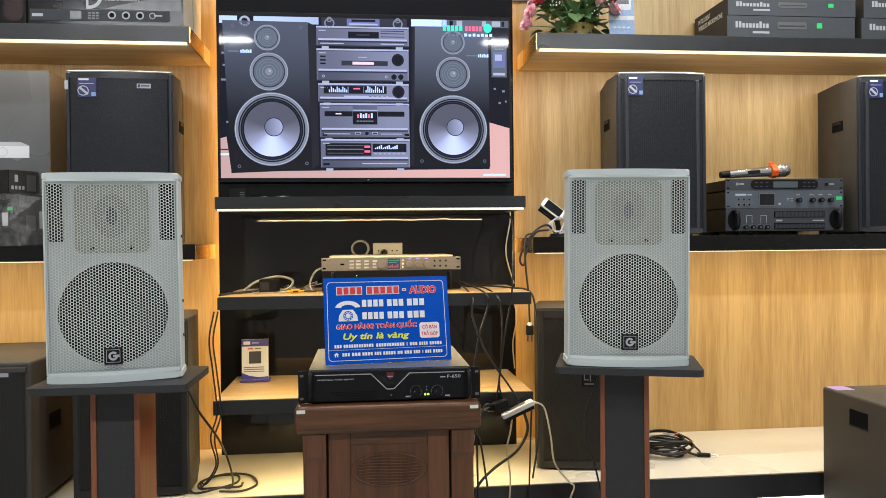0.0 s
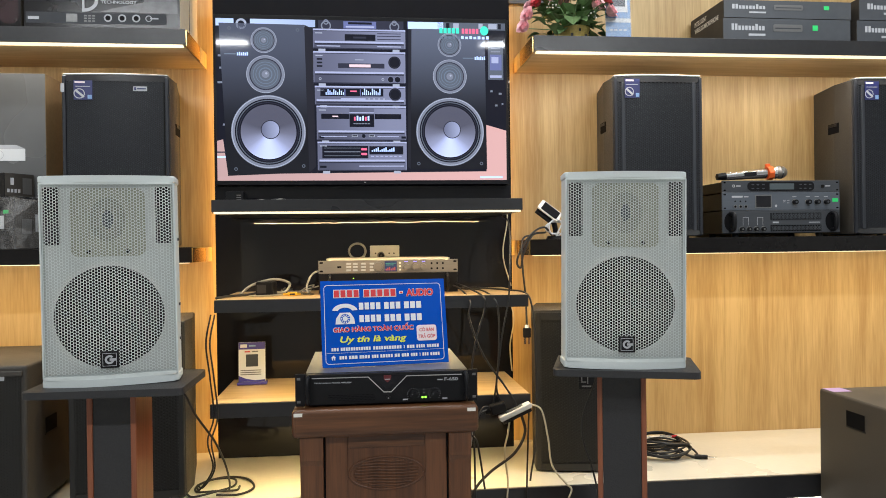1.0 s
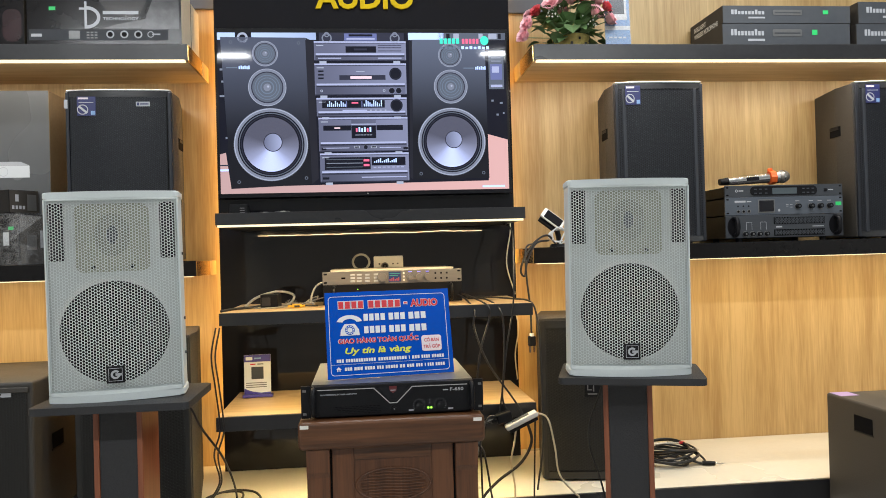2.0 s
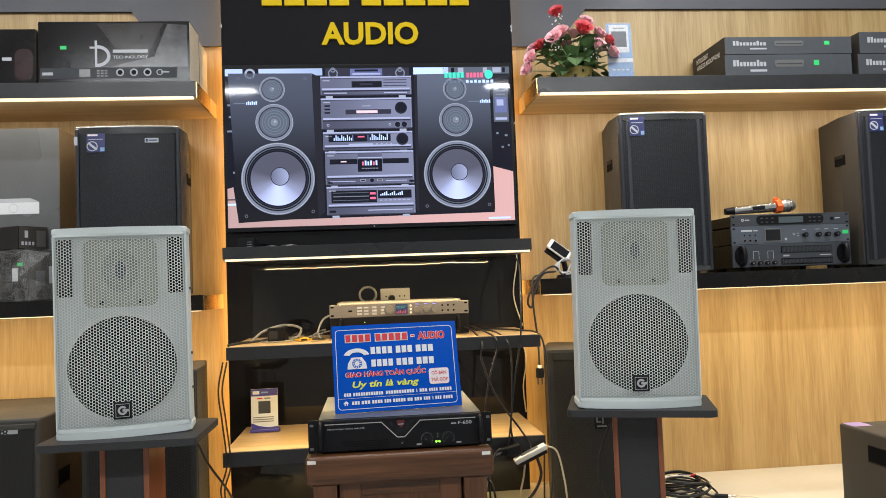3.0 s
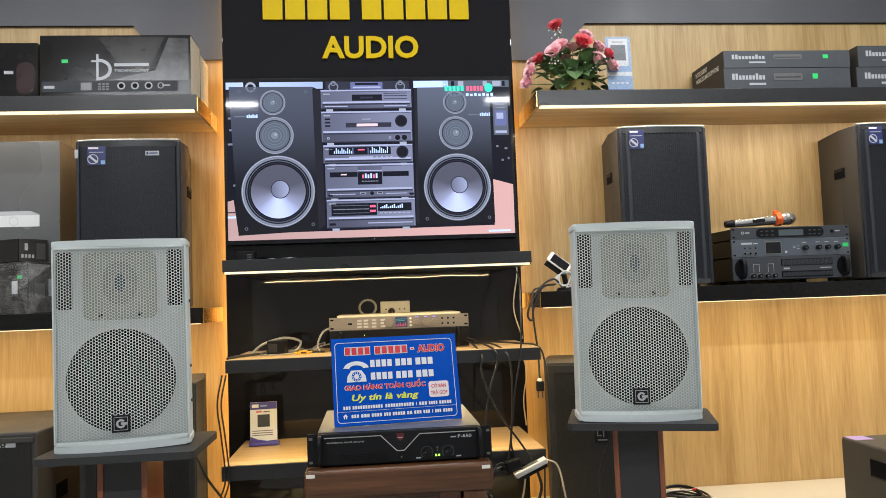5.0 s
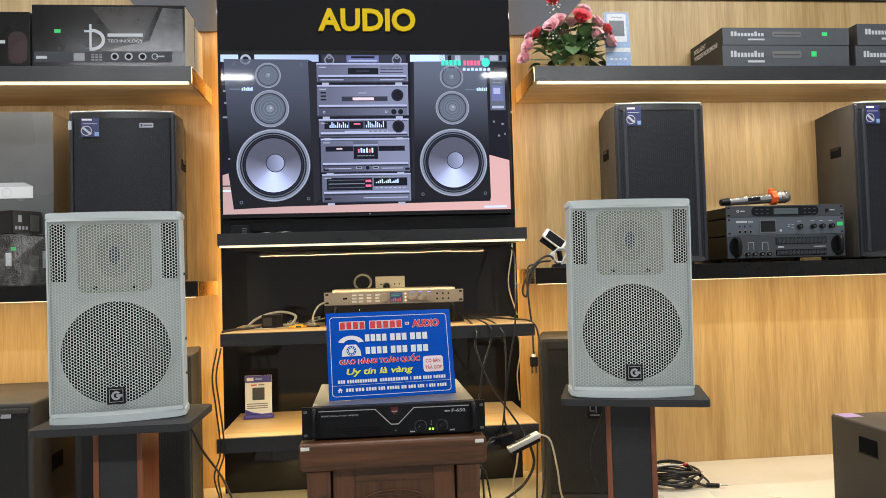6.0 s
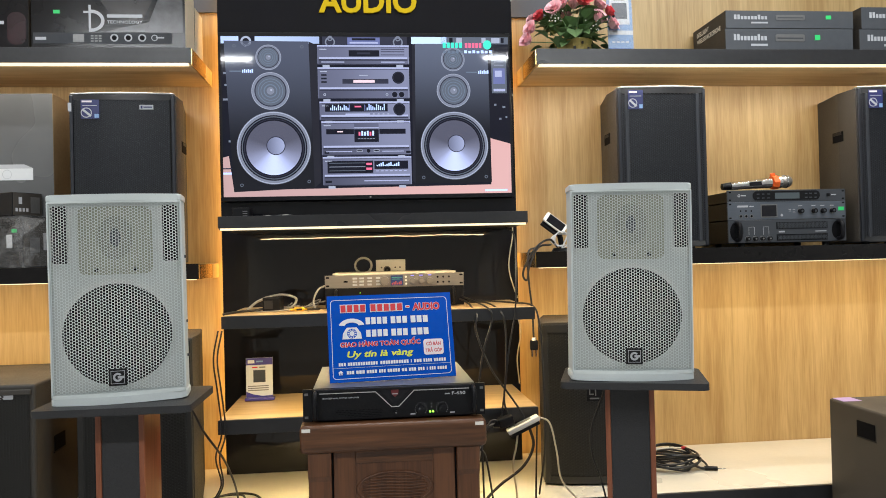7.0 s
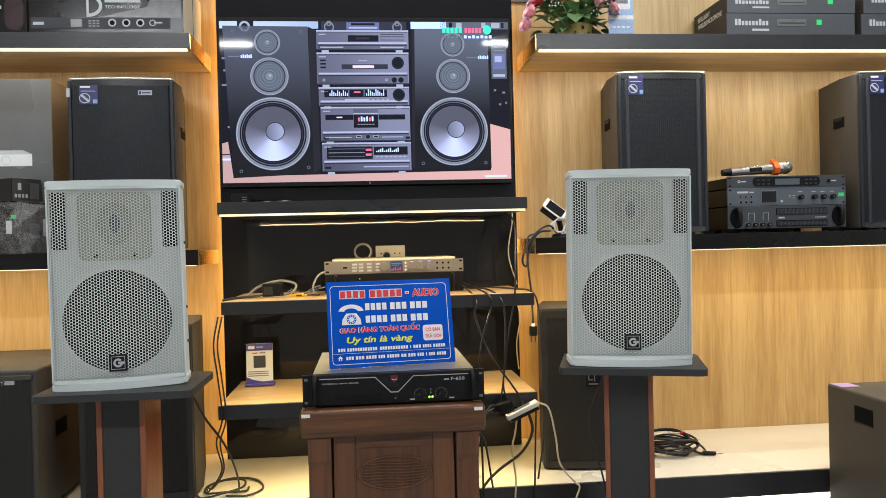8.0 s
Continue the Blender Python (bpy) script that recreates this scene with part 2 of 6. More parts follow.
M["blue_led"] = glow("violet_indicator", (0.35, 0.30, 1.0), 1.6)
M["lcd"] = glow("colour_display", (0.05, 0.07, 0.16), 0.7)
M["lcd_red"] = glow("display_red", (0.9, 0.16, 0.12), 0.6)
M["lcd_green"] = glow("display_green", (0.2, 0.75, 0.45), 0.5)
M["lcd_grey"] = glow("grey_display", (0.09, 0.12, 0.13), 0.6)

# clear film, for the wrapped carton and card holders
film_mat = bpy.data.materials.new("clear_film")
film_mat.use_nodes = True
fn, fl = film_mat.node_tree.nodes, film_mat.node_tree.links
fb = fn["Principled BSDF"]
fb.inputs["Base Color"].default_value, fb.inputs["Roughness"].default_value = (0.8, 0.8, 0.8, 1), 0.16
ft, fm, fz = fn.new("ShaderNodeBsdfTransparent"), fn.new("ShaderNodeMixShader"), fn.new("ShaderNodeTexNoise")
fz.inputs["Scale"].default_value = 14
fr = fn.new("ShaderNodeMapRange")
fr.inputs[1].default_value, fr.inputs[2].default_value, fr.inputs[3].default_value, fr.inputs[4].default_value = 0.40, 0.75, 0.05, 0.17
fl.new(fz.outputs[0], fr.inputs[0]), fl.new(fr.outputs[0], fm.inputs[0])
fl.new(ft.outputs[0], fm.inputs[1]), fl.new(fb.outputs[0], fm.inputs[2])
fl.new(fm.outputs[0], fn["Material Output"].inputs[0])
M["film"] = film_mat


# ---- building helpers ----
def part(name, bm, material, parent=None, label="", smooth=False):
    me = bpy.data.meshes.new(name)
    bm.to_mesh(me)
    bm.free()
    me.materials.append(M[material])
    if smooth:
        me.shade_smooth()
    ob = new(name, me)
    ob.parent = parent
    if label:
        ob["label"] = label
    return ob


def thing(name, m, label, category, group="", kind=""):
    ob = new(name)
    ob.empty_display_size = 0.05
    ob.matrix_world = m
    return tagged(ob, label, category, group, kind)


def box(x0, x1, y0, y1, z0, z1, bevel=0.0, bm=None, seg=2):
    bm = bm or bmesh.new()
    v = bmesh.ops.create_cube(bm, size=1, matrix=Matrix.Translation(((x0 + x1) / 2, (y0 + y1) / 2, (z0 + z1) / 2)) @ Matrix.Diagonal((x1 - x0, y1 - y0, z1 - z0, 1)))["verts"]
    if bevel:
        e = list({e for w in v for e in w.link_edges})
        bmesh.ops.bevel(bm, geom=e, offset=bevel, segments=seg, affect="EDGES", profile=0.5)
    return bm


def rod(x, y, z, r, h, axis="y", seg=24, r2=None, bm=None):
    """A cylinder or cone from its base, along one axis."""
    bm = bm or bmesh.new()
    turn = {"z": Matrix(), "y": Matrix.Rotation(radians(-90), 4, "X"), "x": Matrix.Rotation(radians(90), 4, "Y"), "-y": Matrix.Rotation(radians(90), 4, "X")}[axis]
    bmesh.ops.create_cone(bm, cap_ends=True, segments=seg, radius1=r, radius2=r if r2 is None else r2, depth=h, matrix=Matrix.Translation((x, y, z)) @ turn @ Matrix.Translation((0, 0, h / 2)))
    return bm


def prism(poly, z0, z1, bevel=0.0, bm=None):
    """An upright prism over a plan of points."""
    bm = bm or bmesh.new()
    lo = [bm.verts.new((x, y, z0)) for x, y in poly]
    hi = [bm.verts.new((x, y, z1)) for x, y in poly]
    k = len(poly)
    faces = [bm.faces.new(lo[::-1]), bm.faces.new(hi)] + [bm.faces.new((lo[i], lo[(i + 1) % k], hi[(i + 1) % k], hi[i])) for i in range(k)]
    if bevel:
        e = list({e for f in faces[:2] for e in f.edges})
        bmesh.ops.bevel(bm, geom=e, offset=bevel, segments=3, affect="EDGES", profile=0.5)
    return bm


def slab(poly, y0, y1, bm=None):
    """A board in the x-z plane over an outline, from y0 back to y1."""
    bm = bm or bmesh.new()
    a = [bm.verts.new((x, y0, z)) for x, z in poly]
    b = [bm.verts.new((x, y1, z)) for x, z in poly]
    k = len(poly)
    bm.faces.new(a), bm.faces.new(b[::-1])
    for i in range(k):
        bm.faces.new((a[i], b[i], b[(i + 1) % k], a[(i + 1) % k]))
    bmesh.ops.recalc_face_normals(bm, faces=bm.faces)
    return bm


def disc(x, y, z, r, seg=32, inner=0.0, bm=None, sq=1.0):
    """A disc or ring that faces -y."""
    bm = bm or bmesh.new()
    out = [bm.verts.new((x + r * math.cos(a), y, z + sq * r * math.sin(a))) for a in (2 * math.pi * i / seg for i in range(seg))]
    if inner:
        inn = [bm.verts.new((x + inner * math.cos(a), y, z + sq * inner * math.sin(a))) for a in (2 * math.pi * i / seg for i in range(seg))]
        for i in range(seg):
            bm.faces.new((out[i], out[(i + 1) % seg], inn[(i + 1) % seg], inn[i]))
    else:
        bm.faces.new(out)
    return bm


def rect(x0, x1, z0, z1, y, bm=None):
    bm = bm or bmesh.new()
    bm.faces.new([bm.verts.new(p) for p in ((x0, y, z0), (x1, y, z0), (x1, y, z1), (x0, y, z1))])
    return bm


def rounded(x0, x1, z0, z1, r, seg=5):
    """An outline with round corners in x and z."""
    pts = []
    for cx, cz, a0 in ((x1 - r, z0 + r, -90), (x1 - r, z1 - r, 0), (x0 + r, z1 - r, 90), (x0 + r, z0 + r, 180)):
        pts += [(cx + r * math.cos(radians(a0 + 90 * i / seg)), cz + r * math.sin(radians(a0 + 90 * i / seg))) for i in range(seg + 1)]
    return pts


def letters(text, height, bold=0.0, depth=0.0006, shear=0.0, width=None):
    """A mesh of words with the built-in font, lying in x-z and facing -y, with its lower left corner at the origin."""
    cu = bpy.data.curves.new("words", "FONT")
    cu.body, cu.size, cu.offset, cu.extrude, cu.shear = text, 1.0, bold, 0.0, shear
    cu.resolution_u = 3
    ob = bpy.data.objects.new("words", cu)
    scene.collection.objects.link(ob)
    bpy.context.view_layer.update()
    me = bpy.data.meshes.new_from_object(ob.evaluated_get(bpy.context.evaluated_depsgraph_get()))
    bpy.data.objects.remove(ob)
    bm = bmesh.new()
    bm.from_mesh(me)
    bpy.data.meshes.remove(me)
    xs = [v.co.x for v in bm.verts]
    s = height / 0.73
    sx = width / (max(xs) - min(xs)) if width else s
    x0 = min(xs)
    for v in bm.verts:
        v.co = ((v.co.x - x0) * sx, -depth, v.co.y * s)
    for f in bm.faces:
        f.smooth = False
    return bm


def moved(bm, m):
    bmesh.ops.transform(bm, matrix=m, verts=bm.verts)
    return bm


def spline(pts, steps=10):
    pts = [Vector(p) for p in pts]
    ext = [2 * pts[0] - pts[1], *pts, 2 * pts[-1] - pts[-2]]
    out = []
    for i in range(1, len(ext) - 2):
        p0, p1, p2, p3 = ext[i - 1: i + 3]
        for k in range(steps):
            t = k / steps
            out.append(0.5 * (2 * p1 + (p2 - p0) * t + (2 * p0 - 5 * p1 + 4 * p2 - p3) * t * t + (3 * p1 - p0 - 3 * p2 + p3) * t ** 3))
    return out + [pts[-1]]


def tube(pts, r, steps=10, seg=8, bm=None):
    """A round cable along a smooth line."""
    bm = bm or bmesh.new()
    line = spline(pts, steps)
    rings, side = [], None
    for i, p in enumerate(line):
        t = (line[min(i + 1, len(line) - 1)] - line[max(i - 1, 0)]).normalized()
        side = (side - t * side.dot(t)).normalized() if side and (side - t * side.dot(t)).length > 1e-4 else t.orthogonal().normalized()
        up = t.cross(side)
        rings.append([bm.verts.new(p + r * (math.cos(a) * side + math.sin(a) * up)) for a in (2 * math.pi * k / seg for k in range(seg))])
    for a, b in zip(rings, rings[1:]):
        for k in range(seg):
            bm.faces.new((a[k], a[(k + 1) % seg], b[(k + 1) % seg], b[k]))
    bm.faces.new(rings[0][::-1]), bm.faces.new(rings[-1])
    bmesh.ops.recalc_face_normals(bm, faces=bm.faces)
    return bm


def cable(name, pts, r, material, label, group="", steps=10):
    ob = part(name, tube(pts, r, steps), material, None, smooth=True)
    return tagged(ob, label, "cable", group)


def punched(w, z0, z1, pitch, hole, bow, depth):
    """Sheet steel with staggered holes, bowed forward in plan; each hole has its own wall."""
    verts, faces = [], []
    cs, big, small = pitch * math.sqrt(3) / 2, pitch / math.sqrt(3), hole
    cols = int(w / cs) // 2 * 2 + 1
    ang = [(math.cos(radians(60 * k)), math.sin(radians(60 * k))) for k in range(6)]
    for c in range(cols):
        x = (c - cols // 2) * cs
        rows = int((z1 - z0) / pitch) - (c % 2)
        for q in range(rows):
            z = (z0 + z1) / 2 + (q - (rows - 1) / 2) * pitch
            base = len(verts)
            for rad, back in ((big, 0.0), (small, 0.0), (small, depth)):
                for ca, sa in ang:
                    px = x + rad * ca
                    verts.append((px, -bow * (1 - (2 * px / w) ** 2) + back, z + rad * sa))
            for k in range(6):
                j = (k + 1) % 6
                faces.append((base + k, base + j, base + 6 + j, base + 6 + k))
                faces.append((base + 6 + k, base + 6 + j, base + 12 + j, base + 12 + k))
    me = bpy.data.meshes.new("grille")
    me.from_pydata(verts, [], faces)
    return me


def grille_part(me, material, parent, label=""):
    if not me.materials:
        me.materials.append(M[material])
    ob = new("grille", me)
    ob.parent = parent
    if label:
        ob["label"] = label
    return ob


def bowed(w, bow, depth, back, y0=0.0, n=14):
    """The plan of a cabinet: a bowed front, straight sides that close in to the back."""
    front = [(-w / 2 + w * i / n, y0 - bow * (1 - (2 * i / n - 1) ** 2)) for i in range(n + 1)]
    return front + [(w / 2, y0 + depth * 0.35), (back / 2, y0 + depth), (-back / 2, y0 + depth), (-w / 2, y0 + depth * 0.35)]


# ---- the room ----
def setting(name, bm, material, label, parent=None):
    ob = part(name, bm, material, parent)
    return tagged(ob, label, name.split("_")[0], "", "structure")


setting("floor", box(-3.4, 3.8, -3.6, 3.12, -0.1, 0.0), "tile", "grey polished tile shop floor")
setting("ceiling", box(-3.4, 3.8, -3.6, 3.12, 2.9, 3.0), "ceil", "white painted flat shop ceiling")
setting("wall_north", box(-3.4, 3.8, 3.0, 3.12, 0, 2.9), "oak", "light oak laminate wall panelling with upright grain")
setting("wall_south", box(-3.4, 3.8, -3.72, -3.6, 0, 2.9), "wall_paint", "plain pale painted shop wall")
setting("wall_west", box(-3.52, -3.4, -3.72, 3.12, 0, 2.9), "wall_paint", "plain pale painted shop wall")
setting("wall_east", box(3.8, 3.92, -3.72, 3.12, 0, 2.9), "wall_paint", "plain pale painted shop wall")

# charcoal fascia over the panelling, dropping beside the black panel
fascia = [(-3.39, 2.345), (-0.860, 2.345), (-0.765, 2.207), (-0.510, 2.207), (-0.510, 2.46), (0.627, 2.46), (0.627, 2.197), (0.812, 2.197), (0.950, 2.352), (3.79, 2.352), (3.79, 2.895), (-3.39, 2.895)]
setting("fascia_board", slab(fascia, 2.986, 2.9985), "grey", "charcoal grey fascia board with slanted drops")
# black strips drawn in for the shadow along the fascia's lower edge
bm = box(-3.39, -0.862, 2.994, 2.9985, 2.3432, 2.345)
box(0.952, 3.79, 2.994, 2.9985, 2.3498, 2.352, bm=bm)
setting("trim", bm, "matt", "thin black strip put in as the fascia's shadow")

# the last three housings go with the added, unseen fill lamps
for lx, ly in ((-1.45, -0.42), (1.62, -0.36), (-1.50, 1.90), (0.06, 2.14), (1.62, 1.90)):
    light = thing("ceiling_light", pose(lx, ly, 2.9), "white linear ceiling light fitting, out of view", "ceiling light", "ceiling lights")
    part("housing", box(-0.62, 0.62, -0.07, 0.07, -0.036, -0.001, 0.004), "ceil", light)

# low display platform along the wall
plat = thing("platform", pose(0, 0, 0), "long low cream laminate display platform with black edge", "platform", "", "structure")
part("top_board", box(-3.39, 3.79, 2.42, 2.998, 0.395, 0.44, 0.002), "white_lam", plat)
part("edge_band", box(-3.39, 3.79, 2.408, 2.4195, 0.362, 0.4385, 0.001), "black", plat, "glossy black front edge")
part("led_strip", box(-3.39, 3.79, 2.424, 2.434, 0.338, 0.361), "led_floor", plat, "glowing white strip light")
part("riser", box(-3.39, 3.79, 2.436, 2.99, 0.0, 0.394), "black", plat)

# the black centre panel
panel = thing("centre_panel", pose(0, 0, 0), "tall glossy black backing panel lit amber at its edges", "wall panel", "", "structure")
part("board", box(-0.505, 0.620, 2.900, 2.945, 0.441, 2.895, 0.002), "gloss", panel)
part("batten", box(-0.46, 0.575, 2.947, 2.998, 0.442, 2.88), "matt", panel)

# yellow wording on the panel: the shop's name as bars, the trade as letters
sign = thing("wall_sign", pose(0.056, 2.8985, 2.18), "raised yellow lettering on the glossy black panel", "sign")
for x0, x1, n in ((-0.409, -0.066, 4), (-0.028, 0.402, 5)):
    for k in range(n):
        wd = (x1 - x0) / n
        part("letter_bar", box(x0 + wd * k + 0.005, x0 + wd * (k + 1) - 0.005, -0.009, 0, 0.152, 0.240, 0.0015), "yellow", sign)
wm = letters("AUDIO", 0.086, bold=0.030, depth=0.0, width=0.374)
ret = bmesh.ops.extrude_face_region(wm, geom=wm.faces[:])
bmesh.ops.translate(wm, vec=(0, -0.009, 0), verts=[g for g in ret["geom"] if isinstance(g, bmesh.types.BMVert)])
bmesh.ops.recalc_face_normals(wm, faces=wm.faces)
part("word", moved(wm, Matrix.Translation((-0.181, 0, 0.002))), "yellow", sign)


# ---- shelves ----
def wall_shelf(x0, x1, z0, z1, end, label, back=3.0):
    """A box shelf with a black front, brass end cap, oak underside and a strip light behind its front edge. end: side of the free end."""
    ob = thing("wall_shelf", pose(0, 0, 0), label, "shelf", "wall shelves")
    part("board", box(x0, x1, 2.678, back - 0.001, z0 + 0.008, z1 - 0.0005, 0.001), "black", ob)
    part("underside", box(x0 + 0.004, x1 - 0.004, 2.692, back - 0.002, z0 + 0.002, z0 + 0.0075), "oak_x", ob, "oak underside")
    lip = 0.0065 if z0 > 1.5 else 0.002
    part("front_board", box(x0, x1, 2.656, 2.677, z0 + lip, z1, 0.001), "black" if z0 > 1.5 else "edge", ob, "black front edge")
    part("light_strip", box(x0 + 0.01, x1 - 0.01, 2.6565, 2.676, z0 - 0.0005, z0 + lip - 0.0005), "led", ob, "glowing warm light strip")
    xe = x1 if end > 0 else x0
    part("end_cap", box(min(xe, xe + end * 0.004), max(xe, xe + end * 0.004), 2.66, back - 0.12, z0 + 0.002, z1 - 0.002, 0.0008), "brass", ob, "polished brass end cap")
    part("end_board", box(min(xe, xe + end * 0.003), max(xe, xe + end * 0.003), back - 0.119, back - 0.002, z0, z1 - 0.001), "oak", ob)
    return ob


wall_shelf(0.660, 2.80, 1.916, 1.978, -1, "black edged display shelf with warm light strip, holding boxes and flowers")
wall_shelf(-2.55, -0.550, 1.918, 1.977, 1, "black edged display shelf with warm light strip, holding printed cartons")
wall_shelf(0.640, 2.84, 1.188, 1.247, -1, "black display shelf holding loudspeakers and rack units")
wall_shelf(-2.55, -0.540, 1.179, 1.234, 1, "black display shelf holding a loudspeaker and boxes")


def centre_shelf(x0, x1, z0, z1, oak, lit, label):
    ob = thing("centre_shelf", pose(0, 0, 0), label, "shelf", "shelves on the black panel")
    part("board", box(x0, x1, 2.462, 2.899, z0, z1 - 0.003, 0.001), "black", ob)
    part("front_board", box(x0 - 0.001, x1 + 0.001, 2.450, 2.461, z0 + (0.0050 if lit else -0.002), z1, 0.001), "black", ob, "black front edge")
    if oak:
        part("top_veneer", box(x0 + 0.001, x1 - 0.001, 2.4615, 2.898, z1 - 0.0028, z1 + 0.0006), "oak_x", ob, "pale oak top")
    if lit:
        part("light_strip", box(x0 + 0.006, x1 - 0.006, 2.4505, 2.4605, z0 - 0.002, z0 + 0.0045), "led", ob, "glowing warm light strip")
    return ob


centre_shelf(-0.431, 0.567, 1.339, 1.382, False, True, "glossy black shelf under the television with warm light strip")
centre_shelf(-0.427, 0.583, 1.026, 1.064, True, False, "black shelf with pale oak top, holding rack units")
centre_shelf(-0.444, 0.586, 0.692, 0.735, True, False, "black shelf with pale oak top, nearly empty")


# ---- television ----
def screen_glow(name, colour, strength=1.0):
    M[name] = glow(name, [c * k for c, k in zip(colour, (1.50, 1.92, 3.10))], strength, 0.05)
    M[name].node_tree.nodes["Principled BSDF"].inputs["Specular IOR Level"].default_value = 0.28


screen_glow("scr_side", (0.003, 0.003, 0.005))
screen_glow("scr_pale", (0.31, 0.27, 0.22))
screen_glow("scr_unit", (0.112, 0.105, 0.148))
screen_glow("scr_unit_hi", (0.33, 0.285, 0.27))
screen_glow("scr_unit_lo", (0.022, 0.019, 0.021))
screen_glow("scr_ring", (0.160, 0.142, 0.120))
screen_glow("scr_edge", (0.011, 0.009, 0.009))
screen_glow("scr_mid", (0.112, 0.118, 0.105))
screen_glow("scr_dim", (0.085, 0.080, 0.068))
screen_glow("scr_red", (0.75, 0.10, 0.12))
screen_glow("scr_amber", (0.70, 0.42, 0.30))
screen_glow("scr_white", (0.50, 0.52, 0.55))
screen_glow("scr_green", (0.05, 0.55, 0.25))
# picture of a metal cone: its light turns round the centre, brightest at the foot
cone = glow("scr_cone", (1, 1, 1), 1.0, 0.08)
cn, cl = cone.node_tree.nodes, cone.node_tree.links
cc, cu_, cs_, cg = cn.new("ShaderNodeTexCoord"), cn.new("ShaderNodeVectorMath"), cn.new("ShaderNodeSeparateXYZ"), cn.new("ShaderNodeMapRange")
cu_.operation = "NORMALIZE"
cramp = cn.new("ShaderNodeValToRGB")
cg.inputs[1].default_value, cg.inputs[2].default_value = 1.0, -1.0
cl.new(cc.outputs["Object"], cu_.inputs[0]), cl.new(cu_.outputs[0], cs_.inputs[0]), cl.new(cs_.outputs[2], cg.inputs[0]), cl.new(cg.outputs[0], cramp.inputs[0])
cramp.color_ramp.elements[0].color, cramp.color_ramp.elements[1].color = (0.10, 0.105, 0.16, 1), (0.72, 0.84, 1.36, 1)
cramp.color_ramp.elements[0].position, cramp.color_ramp.elements[1].position = 0.0, 1.0
for at, c in ((0.30, (0.10, 0.105, 0.16, 1)), (0.55, (0.19, 0.205, 0.31, 1)), (0.80, (0.35, 0.39, 0.62, 1)), (0.93, (0.58, 0.67, 1.08, 1))):
    cramp.color_ramp.elements.new(at).color = c
cl.new(cramp.outputs[0], cn["Principled BSDF"].inputs["Emission Color"])
M["scr_cone"] = cone
dome = glow("scr_dome", (1, 1, 1), 1.0, 0.08)
cn, cl = dome.node_tree.nodes, dome.node_tree.links
cc, cs_, cg, cramp = cn.new("ShaderNodeTexCoord"), cn.new("ShaderNodeSeparateXYZ"), cn.new("ShaderNodeMapRange"), cn.new("ShaderNodeValToRGB")
cg.inputs[1].default_value, cg.inputs[2].default_value = -0.032, 0.034
cl.new(cc.outputs["Object"], cs_.inputs[0]), cl.new(cs_.outputs[0], cg.inputs[0]), cl.new(cg.outputs[0], cramp.inputs[0])
cramp.color_ramp.elements[0].color, cramp.color_ramp.elements[1].color = (0.16, 0.18, 0.30, 1), (0.42, 0.48, 0.75, 1)
cl.new(cramp.outputs[0], cn["Principled BSDF"].inputs["Emission Color"])
M["scr_dome"] = dome

TVW, TVH = 1.083, 0.600
tv = thing("television", pose(0.0545, 2.860, 1.478), "flat wall-mounted television showing a stereo and two loudspeakers", "television")
part("housing", box(-TVW / 2 - 0.010, TVW / 2 + 0.010, 0.0035, 0.038, -0.017, TVH + 0.016, 0.003), "plastic", tv)
part("bezel", box(-TVW / 2 - 0.009, TVW / 2 + 0.009, -0.002, 0.003, -0.016, -0.001, 0.001), "gloss", tv, "glossy black lower bezel")
part("sensor", box(-0.003, 0.003, -0.003, -0.0021, -0.010, -0.006), "chrome", tv)


def U(u):
    return (u - 0.5) * TVW


def V(v):
    return v * TVH


def pic(name, bm_fn, material, rank):
    """A flat piece of the picture on the screen; rank orders the pieces by tenths of a millimetre."""
    return part(name, bm_fn(0.0030 - 0.0004 * rank), material, tv)


def pr(u0, u1, v0, v1, material, rank, name="picture_block"):
    return pic(name, lambda y: rect(U(u0), U(u1), V(v0), V(v1), y), material, rank)


def screen_fade(name, c0, c1, axis, lo, hi):
    """Screen light that runs from one colour to another along x (0) or z (2) of the screen."""
    k = (1.50, 1.92, 3.10)
    M[name] = glow(name, (1, 1, 1), 1.0, 0.05)
    n, l = M[name].node_tree.nodes, M[name].node_tree.links
    n["Principled BSDF"].inputs["Specular IOR Level"].default_value = 0.28
    co, sep, rg, mix = n.new("ShaderNodeTexCoord"), n.new("ShaderNodeSeparateXYZ"), n.new("ShaderNodeMapRange"), n.new("ShaderNodeMix")
    rg.interpolation_type = "SMOOTHSTEP"
    rg.inputs[1].default_value, rg.inputs[2].default_value = lo, hi
    mix.data_type = "RGBA"
    mix.inputs[6].default_value = (*[c * q for c, q in zip(c0, k)], 1)
    mix.inputs[7].default_value = (*[c * q for c, q in zip(c1, k)], 1)
    l.new(co.outputs["Object"], sep.inputs[0]), l.new(sep.outputs[axis], rg.inputs[0]), l.new(rg.outputs[0], mix.inputs[0])
    l.new(mix.outputs[2], n["Principled BSDF"].inputs["Emission Color"])


# bodies grow paler upward; the room's haze on the glass is put in
screen_fade("scr_body_haze_l", (0.058, 0.054, 0.052), (0.0050, 0.0045, 0.0045), 2, 0.58, 0.16)
screen_fade("scr_body_haze_r", (0.092, 0.086, 0.080), (0.0050, 0.0045, 0.0045), 2, 0.62, 0.20)
screen_fade("scr_face", (0.098, 0.084, 0.084), (0.170, 0.146, 0.142), 0, -0.17, 0.12)
screen_fade("scr_face_lo", (0.055, 0.047, 0.048), (0.105, 0.090, 0.090), 0, -0.17, 0.12)
